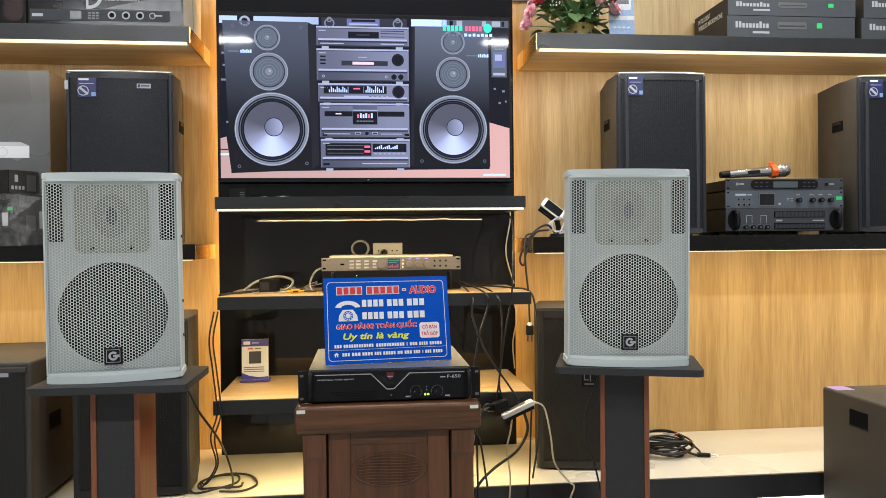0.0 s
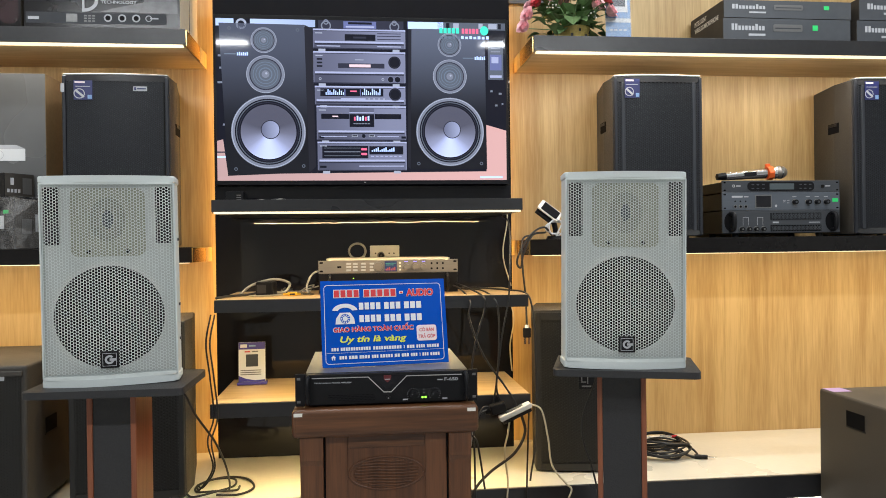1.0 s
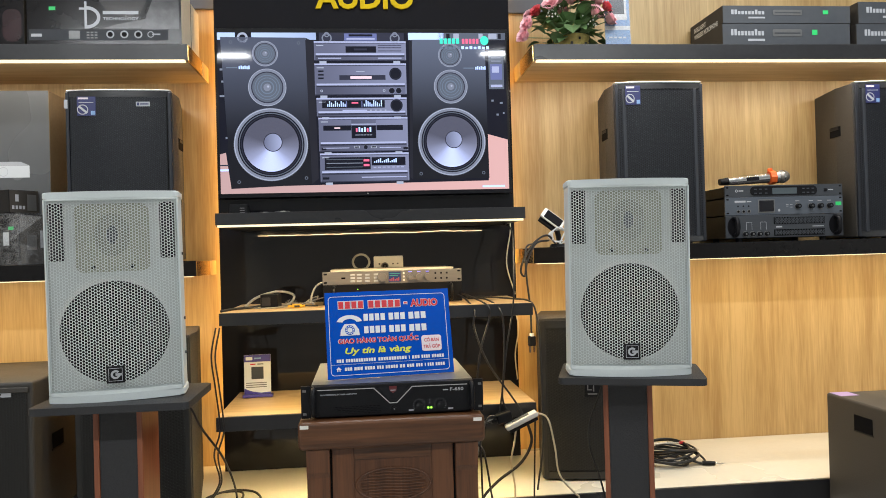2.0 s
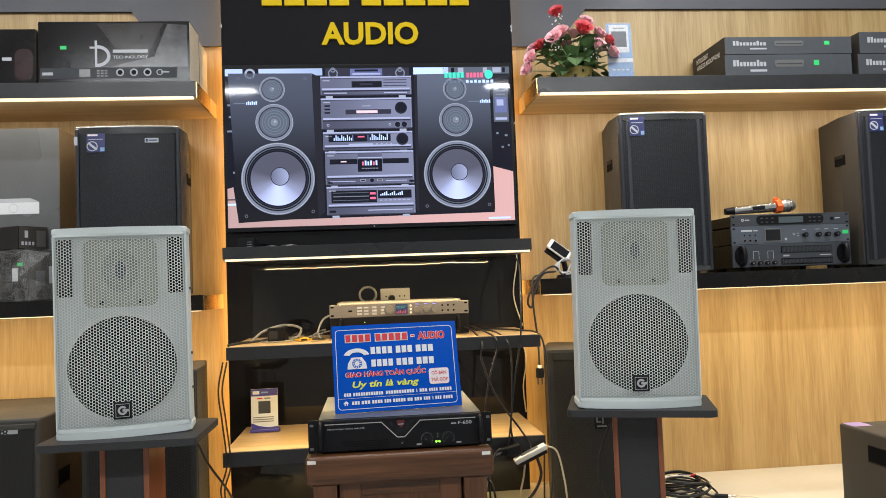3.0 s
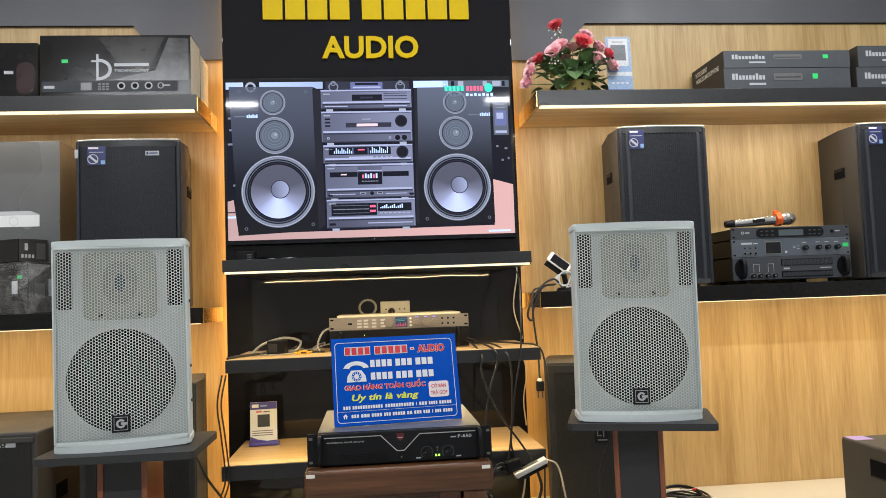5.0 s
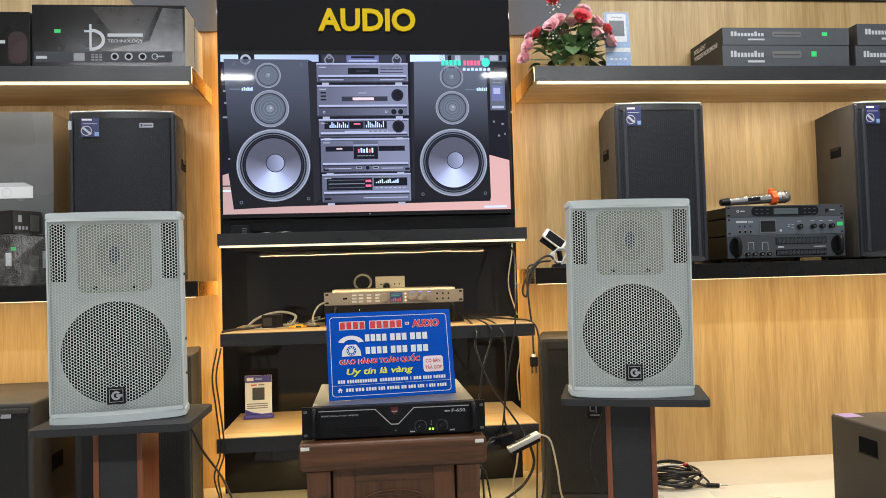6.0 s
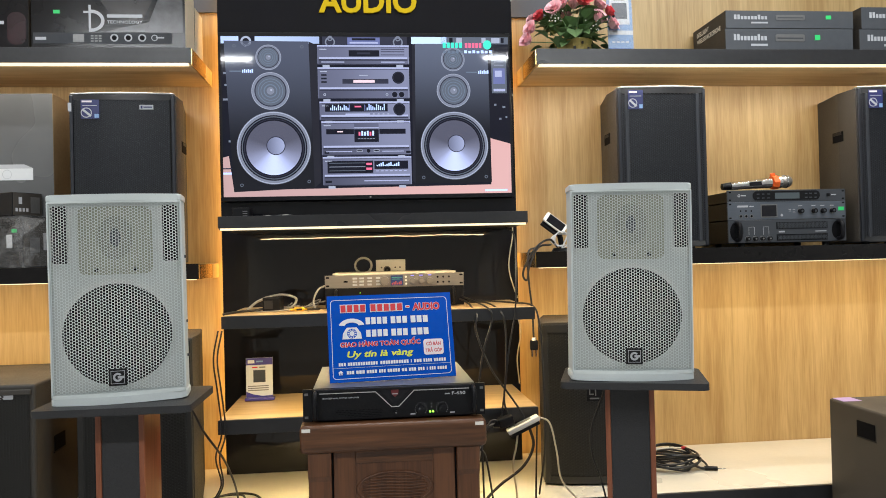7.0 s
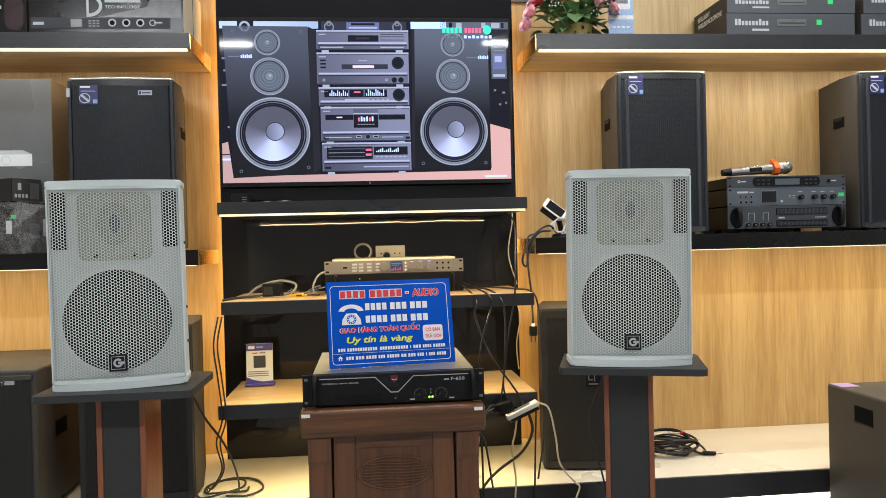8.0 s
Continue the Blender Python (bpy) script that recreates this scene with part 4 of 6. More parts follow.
def black_speaker(m, label, fine=False, plain_front=False):
    ob = thing("loudspeaker", m, label, "loudspeaker", "black loudspeakers on the shelves")
    part("cabinet", prism(bowed(BW, 0.008, BD, BW * 0.80, 0.004), 0.006, BH, 0.006), "cabinet", ob)
    part("baffle", prism(bowed(BW - 0.012, 0.0085, 0.004, BW - 0.014, 0.002), 0.016, BH - 0.012), "mesh_back", ob)
    g = grille_part(FINE_GRILLE if fine else BIG_GRILLE, "mesh", ob, "black perforated steel grille")
    g.location = (0, -0.0075, 0)
    n = 12
    for z0, z1 in ((0.008, 0.026), (BH - 0.024, BH - 0.003)):
        w = BW - 0.012
        plan = [(-w / 2 + w * i / n, -0.0045 - 0.0145 * (1 - (2 * i / n - 1) ** 2)) for i in range(n + 1)]
        plan += [(x, y + 0.014) for x, y in reversed(plan)]
        part("grille_rim", prism(plan, z0, z1 + 0.0035, 0.006), "rim", ob)
    # added tube: its pale colour gives the highlight along the black top edge
    lip = [(-BW / 2 + 0.006, 0.020, BH + 0.001), *[(-(BW - 0.016) / 2 + (BW - 0.016) * i / n, -0.0030 - 0.0145 * (1 - (2 * i / n - 1) ** 2), BH + 0.0012) for i in range(n + 1)], (BW / 2 - 0.006, 0.020, BH + 0.001)]
    part("top_glint", tube(lip, 0.0030, 3, 8), "lip", ob, "strip light's glint on the top edge, an added tube", smooth=True)
    for s in (-1, 1):
        part("grille_edge", box(s * (BW / 2 - 0.0085) - 0.0055, s * (BW / 2 - 0.0085) + 0.0065, -0.0080, 0.004, 0.008, BH - 0.004, 0.003), "mesh", ob)
        if not fine:
            part("grille_band", box(s * 0.134 - 0.006, s * 0.134 + 0.006, -0.0125, -0.0100, 0.026, BH - 0.024, 0.001), "band", ob, "smooth upright band")
        # nearly flush black patch in place of the handle recess's shade
        h = part("carry_handle", box(s * (BW / 2 - 0.0006) - 0.002, s * (BW / 2 - 0.0006) + 0.002, 0.085, 0.155, 0.405, 0.445, 0.001), "dark", ob, "carry handle, its recess painted in black")
        part("grip", box(s * (BW / 2 + 0.0016) - 0.0015, s * (BW / 2 + 0.0016) + 0.0015, 0.095, 0.150, 0.432, 0.442, 0.001), "plastic", h)
    for fx in (-1, 1):
        for fy in (0.04, 0.26):
            part("foot", rod(fx * 0.12, fy, 0.0, 0.012, 0.006, "z", 12), "plastic", ob)
    return ob


b1 = black_speaker(pose(1.1325, 2.694, 1.2475, 0, 0, -1), "black loudspeaker with perforated grille and blue sticker")
sticker(b1, -0.130, -0.0165, 0.584, 0.056, 0.070)
b2 = black_speaker(pose(2.072, 2.694, 1.2475, 0, 0, -1), "black loudspeaker with perforated grille and blue sticker beside rack units")
sticker(b2, -0.130, -0.0165, 0.584, 0.056, 0.070)
b3 = black_speaker(pose(-0.787, 2.680, 1.2345, 0, 0, 1) @ Matrix.Diagonal((1.04, 1, 0.985, 1)), "black loudspeaker with fine grille, blue sticker and pale label", True)
sticker(b3, -0.126, -0.0165, 0.574, 0.058, 0.066)
lb = part("name_plate", box(0.058, 0.102, -0.0165, -0.0150, 0.540, 0.556, 0.0004), "print", b3, "small pale name plate")
part("print_mark", box(0.062, 0.068, -0.0172, -0.0166, 0.543, 0.553), "navy", lb)
part("print_bar", box(0.071, 0.098, -0.0172, -0.0166, 0.546, 0.550), "navy", lb)
part("side_label", box(-0.1690, -0.158, -0.0092, -0.0086, 0.535, 0.565), "print", b3, "small white label")

# tall black loudspeakers on the platform
TW, TH = 0.350, 0.560
TALL_GRILLE = punched(TW - 0.034, 0.030, TH - 0.032, 0.0100, 0.0034, 0.008, 0.0012)


def floor_speaker(m, label):
    ob = thing("loudspeaker", m, label, "loudspeaker", "black loudspeakers on the platform")
    part("cabinet", prism(bowed(TW, 0.008, 0.34, TW * 0.8, 0.004), 0.006, TH, 0.006), "cabinet", ob)
    part("baffle", prism(bowed(TW - 0.012, 0.0085, 0.004, TW - 0.014, 0.002), 0.016, TH - 0.016), "mesh_back", ob)
    g = grille_part(TALL_GRILLE, "mesh_low", ob, "black perforated steel grille")
    g.location = (0, -0.0075, 0)
    for z0, z1 in ((0.008, 0.032), (TH - 0.034, TH - 0.008)):
        plan = [(-(TW - 0.01) / 2 + (TW - 0.01) * i / 12, -0.0045 - 0.0125 * (1 - (i / 6 - 1) ** 2)) for i in range(13)]
        plan += [(x, y + 0.006) for x, y in reversed(plan)]
        part("grille_rim", prism(plan, z0, z1), "mesh_low", ob)
    for s in (-1, 1):
        part("grille_edge", box(s * (TW / 2 - 0.012) - 0.009, s * (TW / 2 - 0.012) + 0.009, -0.0085, 0.004, 0.008, TH - 0.008, 0.003), "mesh_low", ob)
    b = part("badge", box(-0.026, 0.026, -0.0185, -0.0140, 0.290, 0.345, 0.001), "plastic", ob, "small dark badge with a grey mark")
    k = box(-0.018, -0.002, -0.0192, -0.0186, 0.333, 0.337)
    box(-0.018, -0.014, -0.0192, -0.0186, 0.312, 0.3329, bm=k)
    box(-0.0138, -0.002, -0.0192, -0.0186, 0.312, 0.316, bm=k)
    box(0.002, 0.018, -0.0192, -0.0186, 0.333, 0.337, bm=k)
    box(0.002, 0.006, -0.0192, -0.0186, 0.308, 0.3329, bm=k)
    box(-0.016, 0.016, -0.0192, -0.0186, 0.297, 0.302, bm=k)
    part("mark", k, "lid", b)
    return ob


floor_speaker(pose(0.803, 2.545, 0.440, 0, 0, -8), "black perforated floor loudspeaker standing on the platform")
floor_speaker(pose(-0.696, 2.452, 0.440, 0, 0, 1), "black perforated floor loudspeaker behind a wood stand")


# ---- subwoofers ----
def subwoofer(m, w, d, h, label, grip_y, grip_z):
    ob = thing("subwoofer", m, label, "subwoofer", "black subwoofers")
    part("cabinet", box(-w / 2, w / 2, 0, d, 0.01, h, 0.008, seg=3), "cabinet", ob)
    for s in (-1, 1):
        # no hollow is cut: black colour gives the handle its shade
        hd = part("carry_handle", slab([(s * w / 2 + dx, z) for dx, z in ((-0.002, grip_z), (0.0012, grip_z), (0.0012, grip_z + 0.048), (-0.002, grip_z + 0.048))], grip_y, grip_y + 0.085), "dark", ob, "carry handle, its recess painted in black")
        part("handle_rim", box(s * w / 2 - 0.001, s * w / 2 + 0.003, grip_y - 0.004, grip_y + 0.089, grip_z - 0.005, grip_z - 0.0005), "plastic", hd)
    part("grille_backing", box(-w / 2 + 0.02, w / 2 - 0.02, -0.003, -0.0005, 0.03, h - 0.03, 0.001), "mesh_back", ob)
    sheet = grille_part(punched(w - 0.03, 0.022, h - 0.022, 0.0095, 0.0030, 0.002, 0.0012), "mesh_low", ob, "fine black grille")
    sheet.location = (0, -0.0050, 0)
    for z0 in (0.014, h - 0.030):
        part("grille_rim", box(-w / 2 + 0.010, w / 2 - 0.010, -0.0085, -0.0005, z0, z0 + 0.016, 0.003), "cabinet", ob)
    for sx in (-1, 1):
        for y in (0.05, d - 0.05):
            part("foot", rod(sx * (w / 2 - 0.05), y, 0, 0.02, 0.01, "z", 12), "plastic", ob)
    return ob


sr = subwoofer(pose(1.830, 1.835, 0.0), 0.55, 0.545, 0.736, "large matt black subwoofer cabinet with a lilac label", 0.315, 0.646)
part("top_label", box(-0.268, -0.205, 0.475, 0.538, 0.7362, 0.7368), "lilac", sr, "lilac paper label")
sl = subwoofer(pose(-1.215, 2.36, 0.4405), 0.52, 0.50, 0.447, "large matt black subwoofer cabinet standing on the platform", 0.130, 0.215)
part("name_plate", box(0.145, 0.20, -0.006, -0.0042, 0.405, 0.422), "print", sl, "small pale name plate")


# ---- lectern with amplifier and sign ----
lec = thing("lectern", pose(0.097, 1.975, 0), "dark red-brown carved wooden lectern, its top holding an amplifier", "lectern")
part("top_board", box(-0.243, 0.243, -0.012, 0.50, 0.7365, 0.8105, 0.014, seg=4), "mahogany", lec, "thick rounded top board")
part("carcass", box(-0.222, 0.222, 0.032, 0.47, 0.06, 0.736), "mahogany_z", lec)
for s in (-1, 1):
    part("stile", box(s * 0.194 - 0.030, s * 0.194 + 0.030, 0.012, 0.0315, 0.06, 0.736, 0.004), "mahogany_z", lec, "upright front stile")
    block = bmesh.new()
    box(s * 0.194 - 0.0295, s * 0.194 + 0.0295, 0.0, 0.0118, 0.660, 0.7358, bm=block)
    for v in block.verts:
        if v.co.z < 0.67 and v.co.y < 0.005:
            v.co.z, v.co.y = 0.676, 0.003
    part("corbel", block, "mahogany_z", lec, "chamfered corner block")
    part("groove", box(s * 0.1615 - 0.0020, s * 0.1615 + 0.0020, 0.0215, 0.0312, 0.08, 0.735), "dark", lec)
part("front_panel", box(-0.159, 0.159, 0.0225, 0.0315, 0.08, 0.7355, 0.001), "mahogany_z", lec, "recessed front panel")
for s in (-1, 1):
    part("panel_stile", box(s * 0.1305 - 0.0285, s * 0.1305 + 0.0285, 0.0195, 0.0224, 0.08, 0.735, 0.0015), "mahogany_z", lec)
part("panel_rail", box(-0.1015, 0.1015, 0.0197, 0.0224, 0.700, 0.735, 0.0015), "mahogany", lec)
part("plinth", box(-0.240, 0.240, 0.0, 0.49, 0.0, 0.0595, 0.006), "mahogany", lec)
# carved oval of ribs and a rope border
orn = part("carving", disc(0.0, 0.0218, 0.632, 0.098, 48, 0.090, sq=0.40), "mahogany_z", lec, "carved oval relief")
for k in range(9):
    z = 0.632 + (k - 4) * 0.0078
    half = 0.086 * math.sqrt(max(0.0, 1 - ((z - 0.632) / 0.038) ** 2))
    if half > 0.02:
        part("rib", tube([(-half, 0.0225, z), (-half / 3, 0.0220, z + 0.0015), (half / 3, 0.0220, z - 0.0015), (half, 0.0225, z)], 0.0027, 6, 6), "mahogany_z", orn, smooth=True)
part("rope_border", tube([(0.098 * math.cos(radians(a)), 0.0216 + 0.0006 * math.cos(radians(a * 9)), 0.632 + 0.043 * math.sin(radians(a))) for a in range(0, 361, 12)], 0.0032, 4, 6), "mahogany_z", orn, smooth=True)
for x in (-0.237, 0.212):
    part("paper_label", box(x, x + 0.022, -0.0128, -0.0095, 0.794, 0.8025), "wplastic", lec, "small paper label")

amp = thing("power_amplifier", pose(0.102, 2.000, 0.8105), "black rack power amplifier with silver trim on the lectern", "amplifier")
part("chassis", box(-0.214, 0.214, 0.012, 0.42, 0.006, 0.086, 0.002), "plastic", amp)
part("lid", box(-0.2135, 0.2135, 0.013, 0.419, 0.0862, 0.0872), "lid", amp, "grey steel lid")
part("front_panel", box(-0.214, 0.214, -0.004, 0.0115, 0.004, 0.086, 0.003), "plastic", amp)
for s in (-1, 1):
    ear = part("rack_ear", box(s * 0.2275 - 0.0130, s * 0.2275 + 0.0130, 0.002, 0.008, 0.002, 0.087, 0.001), "plastic", amp)
    for z in (0.014, 0.074):
        part("screw_slot", box(s * 0.2315 - 0.0045, s * 0.2315 + 0.0045, 0.0008, 0.0019, z - 0.003, z + 0.003), "lid", ear)
    part("handle", tube([(s * 0.208, 0.0, 0.012), (s * 0.208, -0.020, 0.016), (s * 0.208, -0.027, 0.045), (s * 0.208, -0.020, 0.074), (s * 0.208, 0.0, 0.079)], 0.0058, 6, 10), "plastic", amp, "black rack handle", smooth=True)
# silver V-shaped trim
trim = [(-0.197, 0.0770), (-0.050, 0.0770), (-0.009, 0.0365), (0.009, 0.0365), (0.050, 0.0770), (0.197, 0.0770), (0.197, 0.0745), (0.0512, 0.0745), (0.0100, 0.0338), (-0.0100, 0.0338), (-0.0512, 0.0745), (-0.197, 0.0745)]
part("trim", slab(trim, -0.0062, -0.0042), "chrome", amp, "silver V-shaped trim")
part("crest_field", slab([(-0.044, 0.0785), (0.044, 0.0785), (0.008, 0.0425), (-0.008, 0.0425)], -0.0052, -0.0042), "gloss", amp, "glossy black field")
part("crest", slab([(-0.010, 0.079), (0.010, 0.079), (0.009, 0.068), (0.0, 0.060), (-0.009, 0.068)], -0.0068, -0.0053), "maroon", amp, "dark red shield")
part("crest_band", box(-0.007, 0.007, -0.0074, -0.0069, 0.0675, 0.0695), "print", amp)
part("power_button", rod(0.002, -0.004, 0.018, 0.0065, 0.004, "-y", 20), "plastic", amp)
part("button_mark", disc(0.002, -0.0083, 0.019, 0.0022, 12), "lid", amp)
for xk in (0.068, 0.124):
    kn = part("level_knob", rod(xk, -0.004, 0.026, 0.0105, 0.013, "-y", 24, 0.0095), "plastic", amp, "black level knob")
    part("pointer", rod(xk - 0.004, -0.0170, 0.028, 0.0010, 0.0006, "-y", 8), "white", kn)
    dots = bmesh.new()
    for k in range(15):
        a = radians(-40 + 260 * k / 14)
        rod(xk + 0.0155 * math.cos(a), -0.0041, 0.026 + 0.0155 * math.sin(a), 0.0008, 0.0006, "-y", 6, bm=dots)
    part("scale", dots, "print", amp)
for xk, c in ((0.092, "green_led"), (0.100, "green_led")):
    part("indicator", rod(xk, -0.004, 0.018, 0.0028, 0.002, "-y", 12), c, amp, "glowing green indicator")
for z in (0.030, 0.038):
    part("indicator", rod(0.096, -0.004, z, 0.0014, 0.0012, "-y", 8), "print", amp)
part("word", moved(letters("PROFESSIONAL POWER AMPLIFIER", 0.0036, 0.01, 0.0, width=0.096), Matrix.Translation((-0.190, -0.0043, 0.061))), "print", amp)
part("word", moved(letters("F-650", 0.0085, 0.015, 0.0, width=0.036), Matrix.Translation((0.151, -0.0044, 0.0600))), "print", amp)
part("model_bar", box(0.132, 0.146, -0.0048, -0.0042, 0.0615, 0.0645), "print", amp)
for xk in (0.040, 0.145):
    part("word_bar", box(xk, xk + 0.013, -0.0048, -0.0042, 0.0115, 0.0150), "print", amp)
vents = bmesh.new()
for k in range(36):
    for j in range(5):
        x = -0.155 + 0.0034 * k + (0.0017 if j % 2 else 0)
        z = 0.012 + 0.0044 * j
        if k > 10 - 4 * j:
            rod(x, -0.00405, z, 0.0012, 0.0004, "-y", 6, bm=vents)
part("vent_holes", vents, "dark", amp)

# the blue acrylic sign leaning back on the amplifier
bs = thing("counter_sign", pose(0.1045, 2.098, 0.8995, -12.5, 0, 7.5), "glossy blue acrylic shop sign with white border, leaning on the amplifier", "sign")
W2, H2 = 0.177, 0.240
part("sheet", box(-W2, W2, 0, 0.003, 0, H2, 0.0006), "blue", bs)
part("strut", box(-0.03, 0.03, 0.0035, 0.0065, 0.0, 0.14, 0.001), "wplastic", bs)
out, inn = rounded(-W2 + 0.009, W2 - 0.012, 0.009, H2 - 0.012, 0.010), rounded(-W2 + 0.0105, W2 - 0.0135, 0.0105, H2 - 0.0135, 0.009)
bb = bmesh.new()
vo = [bb.verts.new((x, -0.0006, z)) for x, z in out]
vi = [bb.verts.new((x, -0.0006, z)) for x, z in inn]
for i in range(len(vo)):
    j = (i + 1) % len(vo)
    bb.faces.new((vo[i], vo[j], vi[j], vi[i]))
part("border", bb, "white", bs, "thin white border line")


def sign_bar(x0, x1, z0, z1, m, outline=""):
    if outline:
        part("word_outline", box(x0 - 0.0018, x1 + 0.0018, -0.0006, -0.0001, z0 - 0.0018, z1 + 0.0018), outline, bs)
    return part("word_bar", box(x0, x1, -0.0011, -0.0007, z0, z1), m, bs)


def sign_word(text, x, z, h, w, m, outline="", bold=0.02, shear=0.0):
    if outline:
        part("word_outline", moved(letters(text, h, bold + 0.03, 0.0, shear, w * 1.012), Matrix.Translation((x - w * 0.008, -0.0006, z))), outline, bs)
    return part("word", moved(letters(text, h, bold, 0.0, shear, w), Matrix.Translation((x, -0.0011, z))), m, bs)


def letter_row(x0, x1, z0, z1):
    """A word as a row of thin bars, one for each letter."""
    n = max(1, round((x1 - x0) / 0.0072))
    wd = (x1 - x0) / n
    for k in range(n):
        part("letter_bar", box(x0 + wd * k + 0.0008, x0 + wd * (k + 1) - 0.0010, -0.0011, -0.0007, z0, z1), "white", bs)


# the name, numbers and address stand as bars
for x0, x1, n in ((-0.142, -0.069, 4), (-0.058, 0.036, 5)):
    for k in range(n):
        wd = (x1 - x0) / n
        sign_bar(x0 + wd * k + 0.0022, x0 + wd * (k + 1) - 0.0022, 0.193, 0.213, "red", "white")
sign_bar(0.046, 0.054, 0.201, 0.205, "red", "white")
sign_word("AUDIO", 0.064, 0.193, 0.0195, 0.079, "red", "white", 0.05)
for z in (0.157, 0.122):
    for x0, x1 in ((-0.073, -0.009), (-0.002, 0.048), (0.055, 0.108)):
        for k in range(4 if x0 < -0.05 else 3):
            n = 4 if x0 < -0.05 else 3
            wd = (x1 - x0) / n
            part("number_bar", box(x0 + wd * k + 0.0016, x0 + wd * (k + 1) - 0.0022, -0.0011, -0.0006, z, z + 0.0195), "white", bs)
sign_word("GIAO HÀNG TOÀN QUỐC", -0.144, 0.0965, 0.0128, 0.224, "red", "white", 0.035)
sign_word("Uy tín là vàng", -0.127, 0.0675, 0.0170, 0.186, "lime", "", 0.028, 0.2)
plate = part("plate", slab(rounded(0.089, 0.146, 0.064, 0.108, 0.007), -0.0010, -0.0002), "palered", bs, "pale rounded plate")
part("word", moved(letters("CÓ BÁN", 0.0098, 0.02, 0.0, width=0.042), Matrix.Translation((0.0965, -0.0014, 0.0900))), "red", plate)
part("word", moved(letters("TRẢ GÓP", 0.0098, 0.02, 0.0, width=0.048), Matrix.Translation((0.0935, -0.0014, 0.0715))), "red", plate)
for x0, x1 in ((-0.152, -0.131), (-0.127, -0.043), (-0.037, 0.044), (0.049, 0.053), (0.058, 0.081), (0.085, 0.111), (0.115, 0.151)):
    letter_row(x0, x1, 0.0445, 0.0535)
sign_bar(-W2 + 0.0105, W2 - 0.0135, 0.0385, 0.0392, "white")
for x0, x1 in ((-0.131, -0.109), (-0.105, -0.080), (-0.076, -0.046), (-0.042, -0.022), (-0.018, 0.018), (0.022, 0.038), (0.042, 0.064), (0.068, 0.088), (0.093, 0.097), (0.101, 0.120), (0.124, 0.152)):
    letter_row(x0, x1, 0.0215, 0.0305)
part("house_mark", slab([(-0.151, 0.020), (-0.151, 0.026), (-0.154, 0.026), (-0.1465, 0.033), (-0.139, 0.026), (-0.142, 0.026), (-0.142, 0.020)], -0.0011, -0.0006), "white", bs)
part("house_door", box(-0.148, -0.145, -0.0015, -0.0012, 0.020, 0.0255), "blue", bs)
# telephone drawing
ph = part("telephone_mark", slab([(-0.138, 0.118), (-0.084, 0.118), (-0.086, 0.134), (-0.097, 0.150), (-0.125, 0.150), (-0.136, 0.134)], -0.0011, -0.0006), "white", bs, "white drawing of a telephone")
arc = [(-0.111 + 0.036 * math.cos(radians(a)), 0.152 + 0.023 * math.sin(radians(a))) for a in range(12, 169, 12)]
arc += [(-0.111 + 0.020 * math.cos(radians(a)), 0.153 + 0.011 * math.sin(radians(a))) for a in range(168, 11, -12)]
part("receiver", slab(arc, -0.0011, -0.0006), "white", ph)
part("dial", disc(-0.111, -0.0014, 0.133, 0.0135, 28, 0.007), "blue", ph)
dd = bmesh.new()
for k in range(10):
    disc(-0.111 + 0.0103 * math.cos(k * 0.628), -0.0017, 0.133 + 0.0103 * math.sin(k * 0.628), 0.0020, 8, bm=dd)
part("dial_hole", dd, "white", ph)


# ---- on the oak shelf: silver effects unit over a black unit ----
dark = thing("rack_unit", pose(0.1315, 2.640, 1.0646), "black two-space rack unit under a silver one", "rack unit", "rack units")
part("chassis", box(-0.215, 0.215, 0.008, 0.30, 0.006, 0.070, 0.002), "plastic", dark)
part("front_panel", box(-0.2415, 0.2415, 0.0, 0.0075, 0.003, 0.0715, 0.0015), "plastic", dark)
part("indicator", rod(-0.122, 0, 0.054, 0.0016, 0.0012, "-y", 8), "green_led", dark)
for s in (-1, 1):
    part("handle", tube([(s * 0.204, 0.0, 0.010), (s * 0.204, -0.022, 0.016), (s * 0.204, -0.022, 0.058), (s * 0.204, 0.0, 0.064)], 0.005, 5, 8), "plastic", dark, smooth=True)

sd = thing("effects_unit", pose(0.1315, 2.646, 1.1365), "silver rack effects unit with lit display and violet knobs", "rack unit", "rack units")
part("chassis", box(-0.215, 0.215, 0.004, 0.245, 0.003, 0.0440, 0.001), "silver", sd)
part("lid", box(-0.216, 0.216, 0.004, 0.246, 0.0442, 0.0520, 0.0070, seg=1), "lid_lit", sd, "silver lid with warm shelf light in its colour")
part("front_panel", box(-0.2425, 0.2425, -0.004, 0.0035, 0.0, 0.0445, 0.001), "silver", sd)
for s in (-1, 1):
    for z in (0.008, 0.037):
        part("screw_slot", slab(rounded(s * 0.233 - 0.006, s * 0.233 + 0.006, z - 0.003, z + 0.003, 0.0028, 3), -0.0046, -0.0039), "dark", sd)
part("usb_port", box(-0.178, -0.164, -0.0046, -0.0039, 0.019, 0.025), "dark", sd)
for i, x in enumerate((-0.147, -0.124, -0.096, -0.066)):
    for z in (0.007, 0.018, 0.029):
        part("button", box(x, x + 0.016, -0.0058, -0.0041, z, z + 0.0065, 0.0008), "print", sd, "pale push button")
part("jog_ring", rod(-0.036, -0.004, 0.022, 0.0178, 0.003, "-y", 32), "lid", sd)
part("jog_dial", rod(-0.036, -0.0071, 0.022, 0.0160, 0.009, "-y", 32, 0.0150), "silver", sd, "large jog dial")
dis = part("display", box(-0.014, 0.028, -0.0052, -0.0041, 0.005, 0.040), "lcd", sd, "lit colour display")
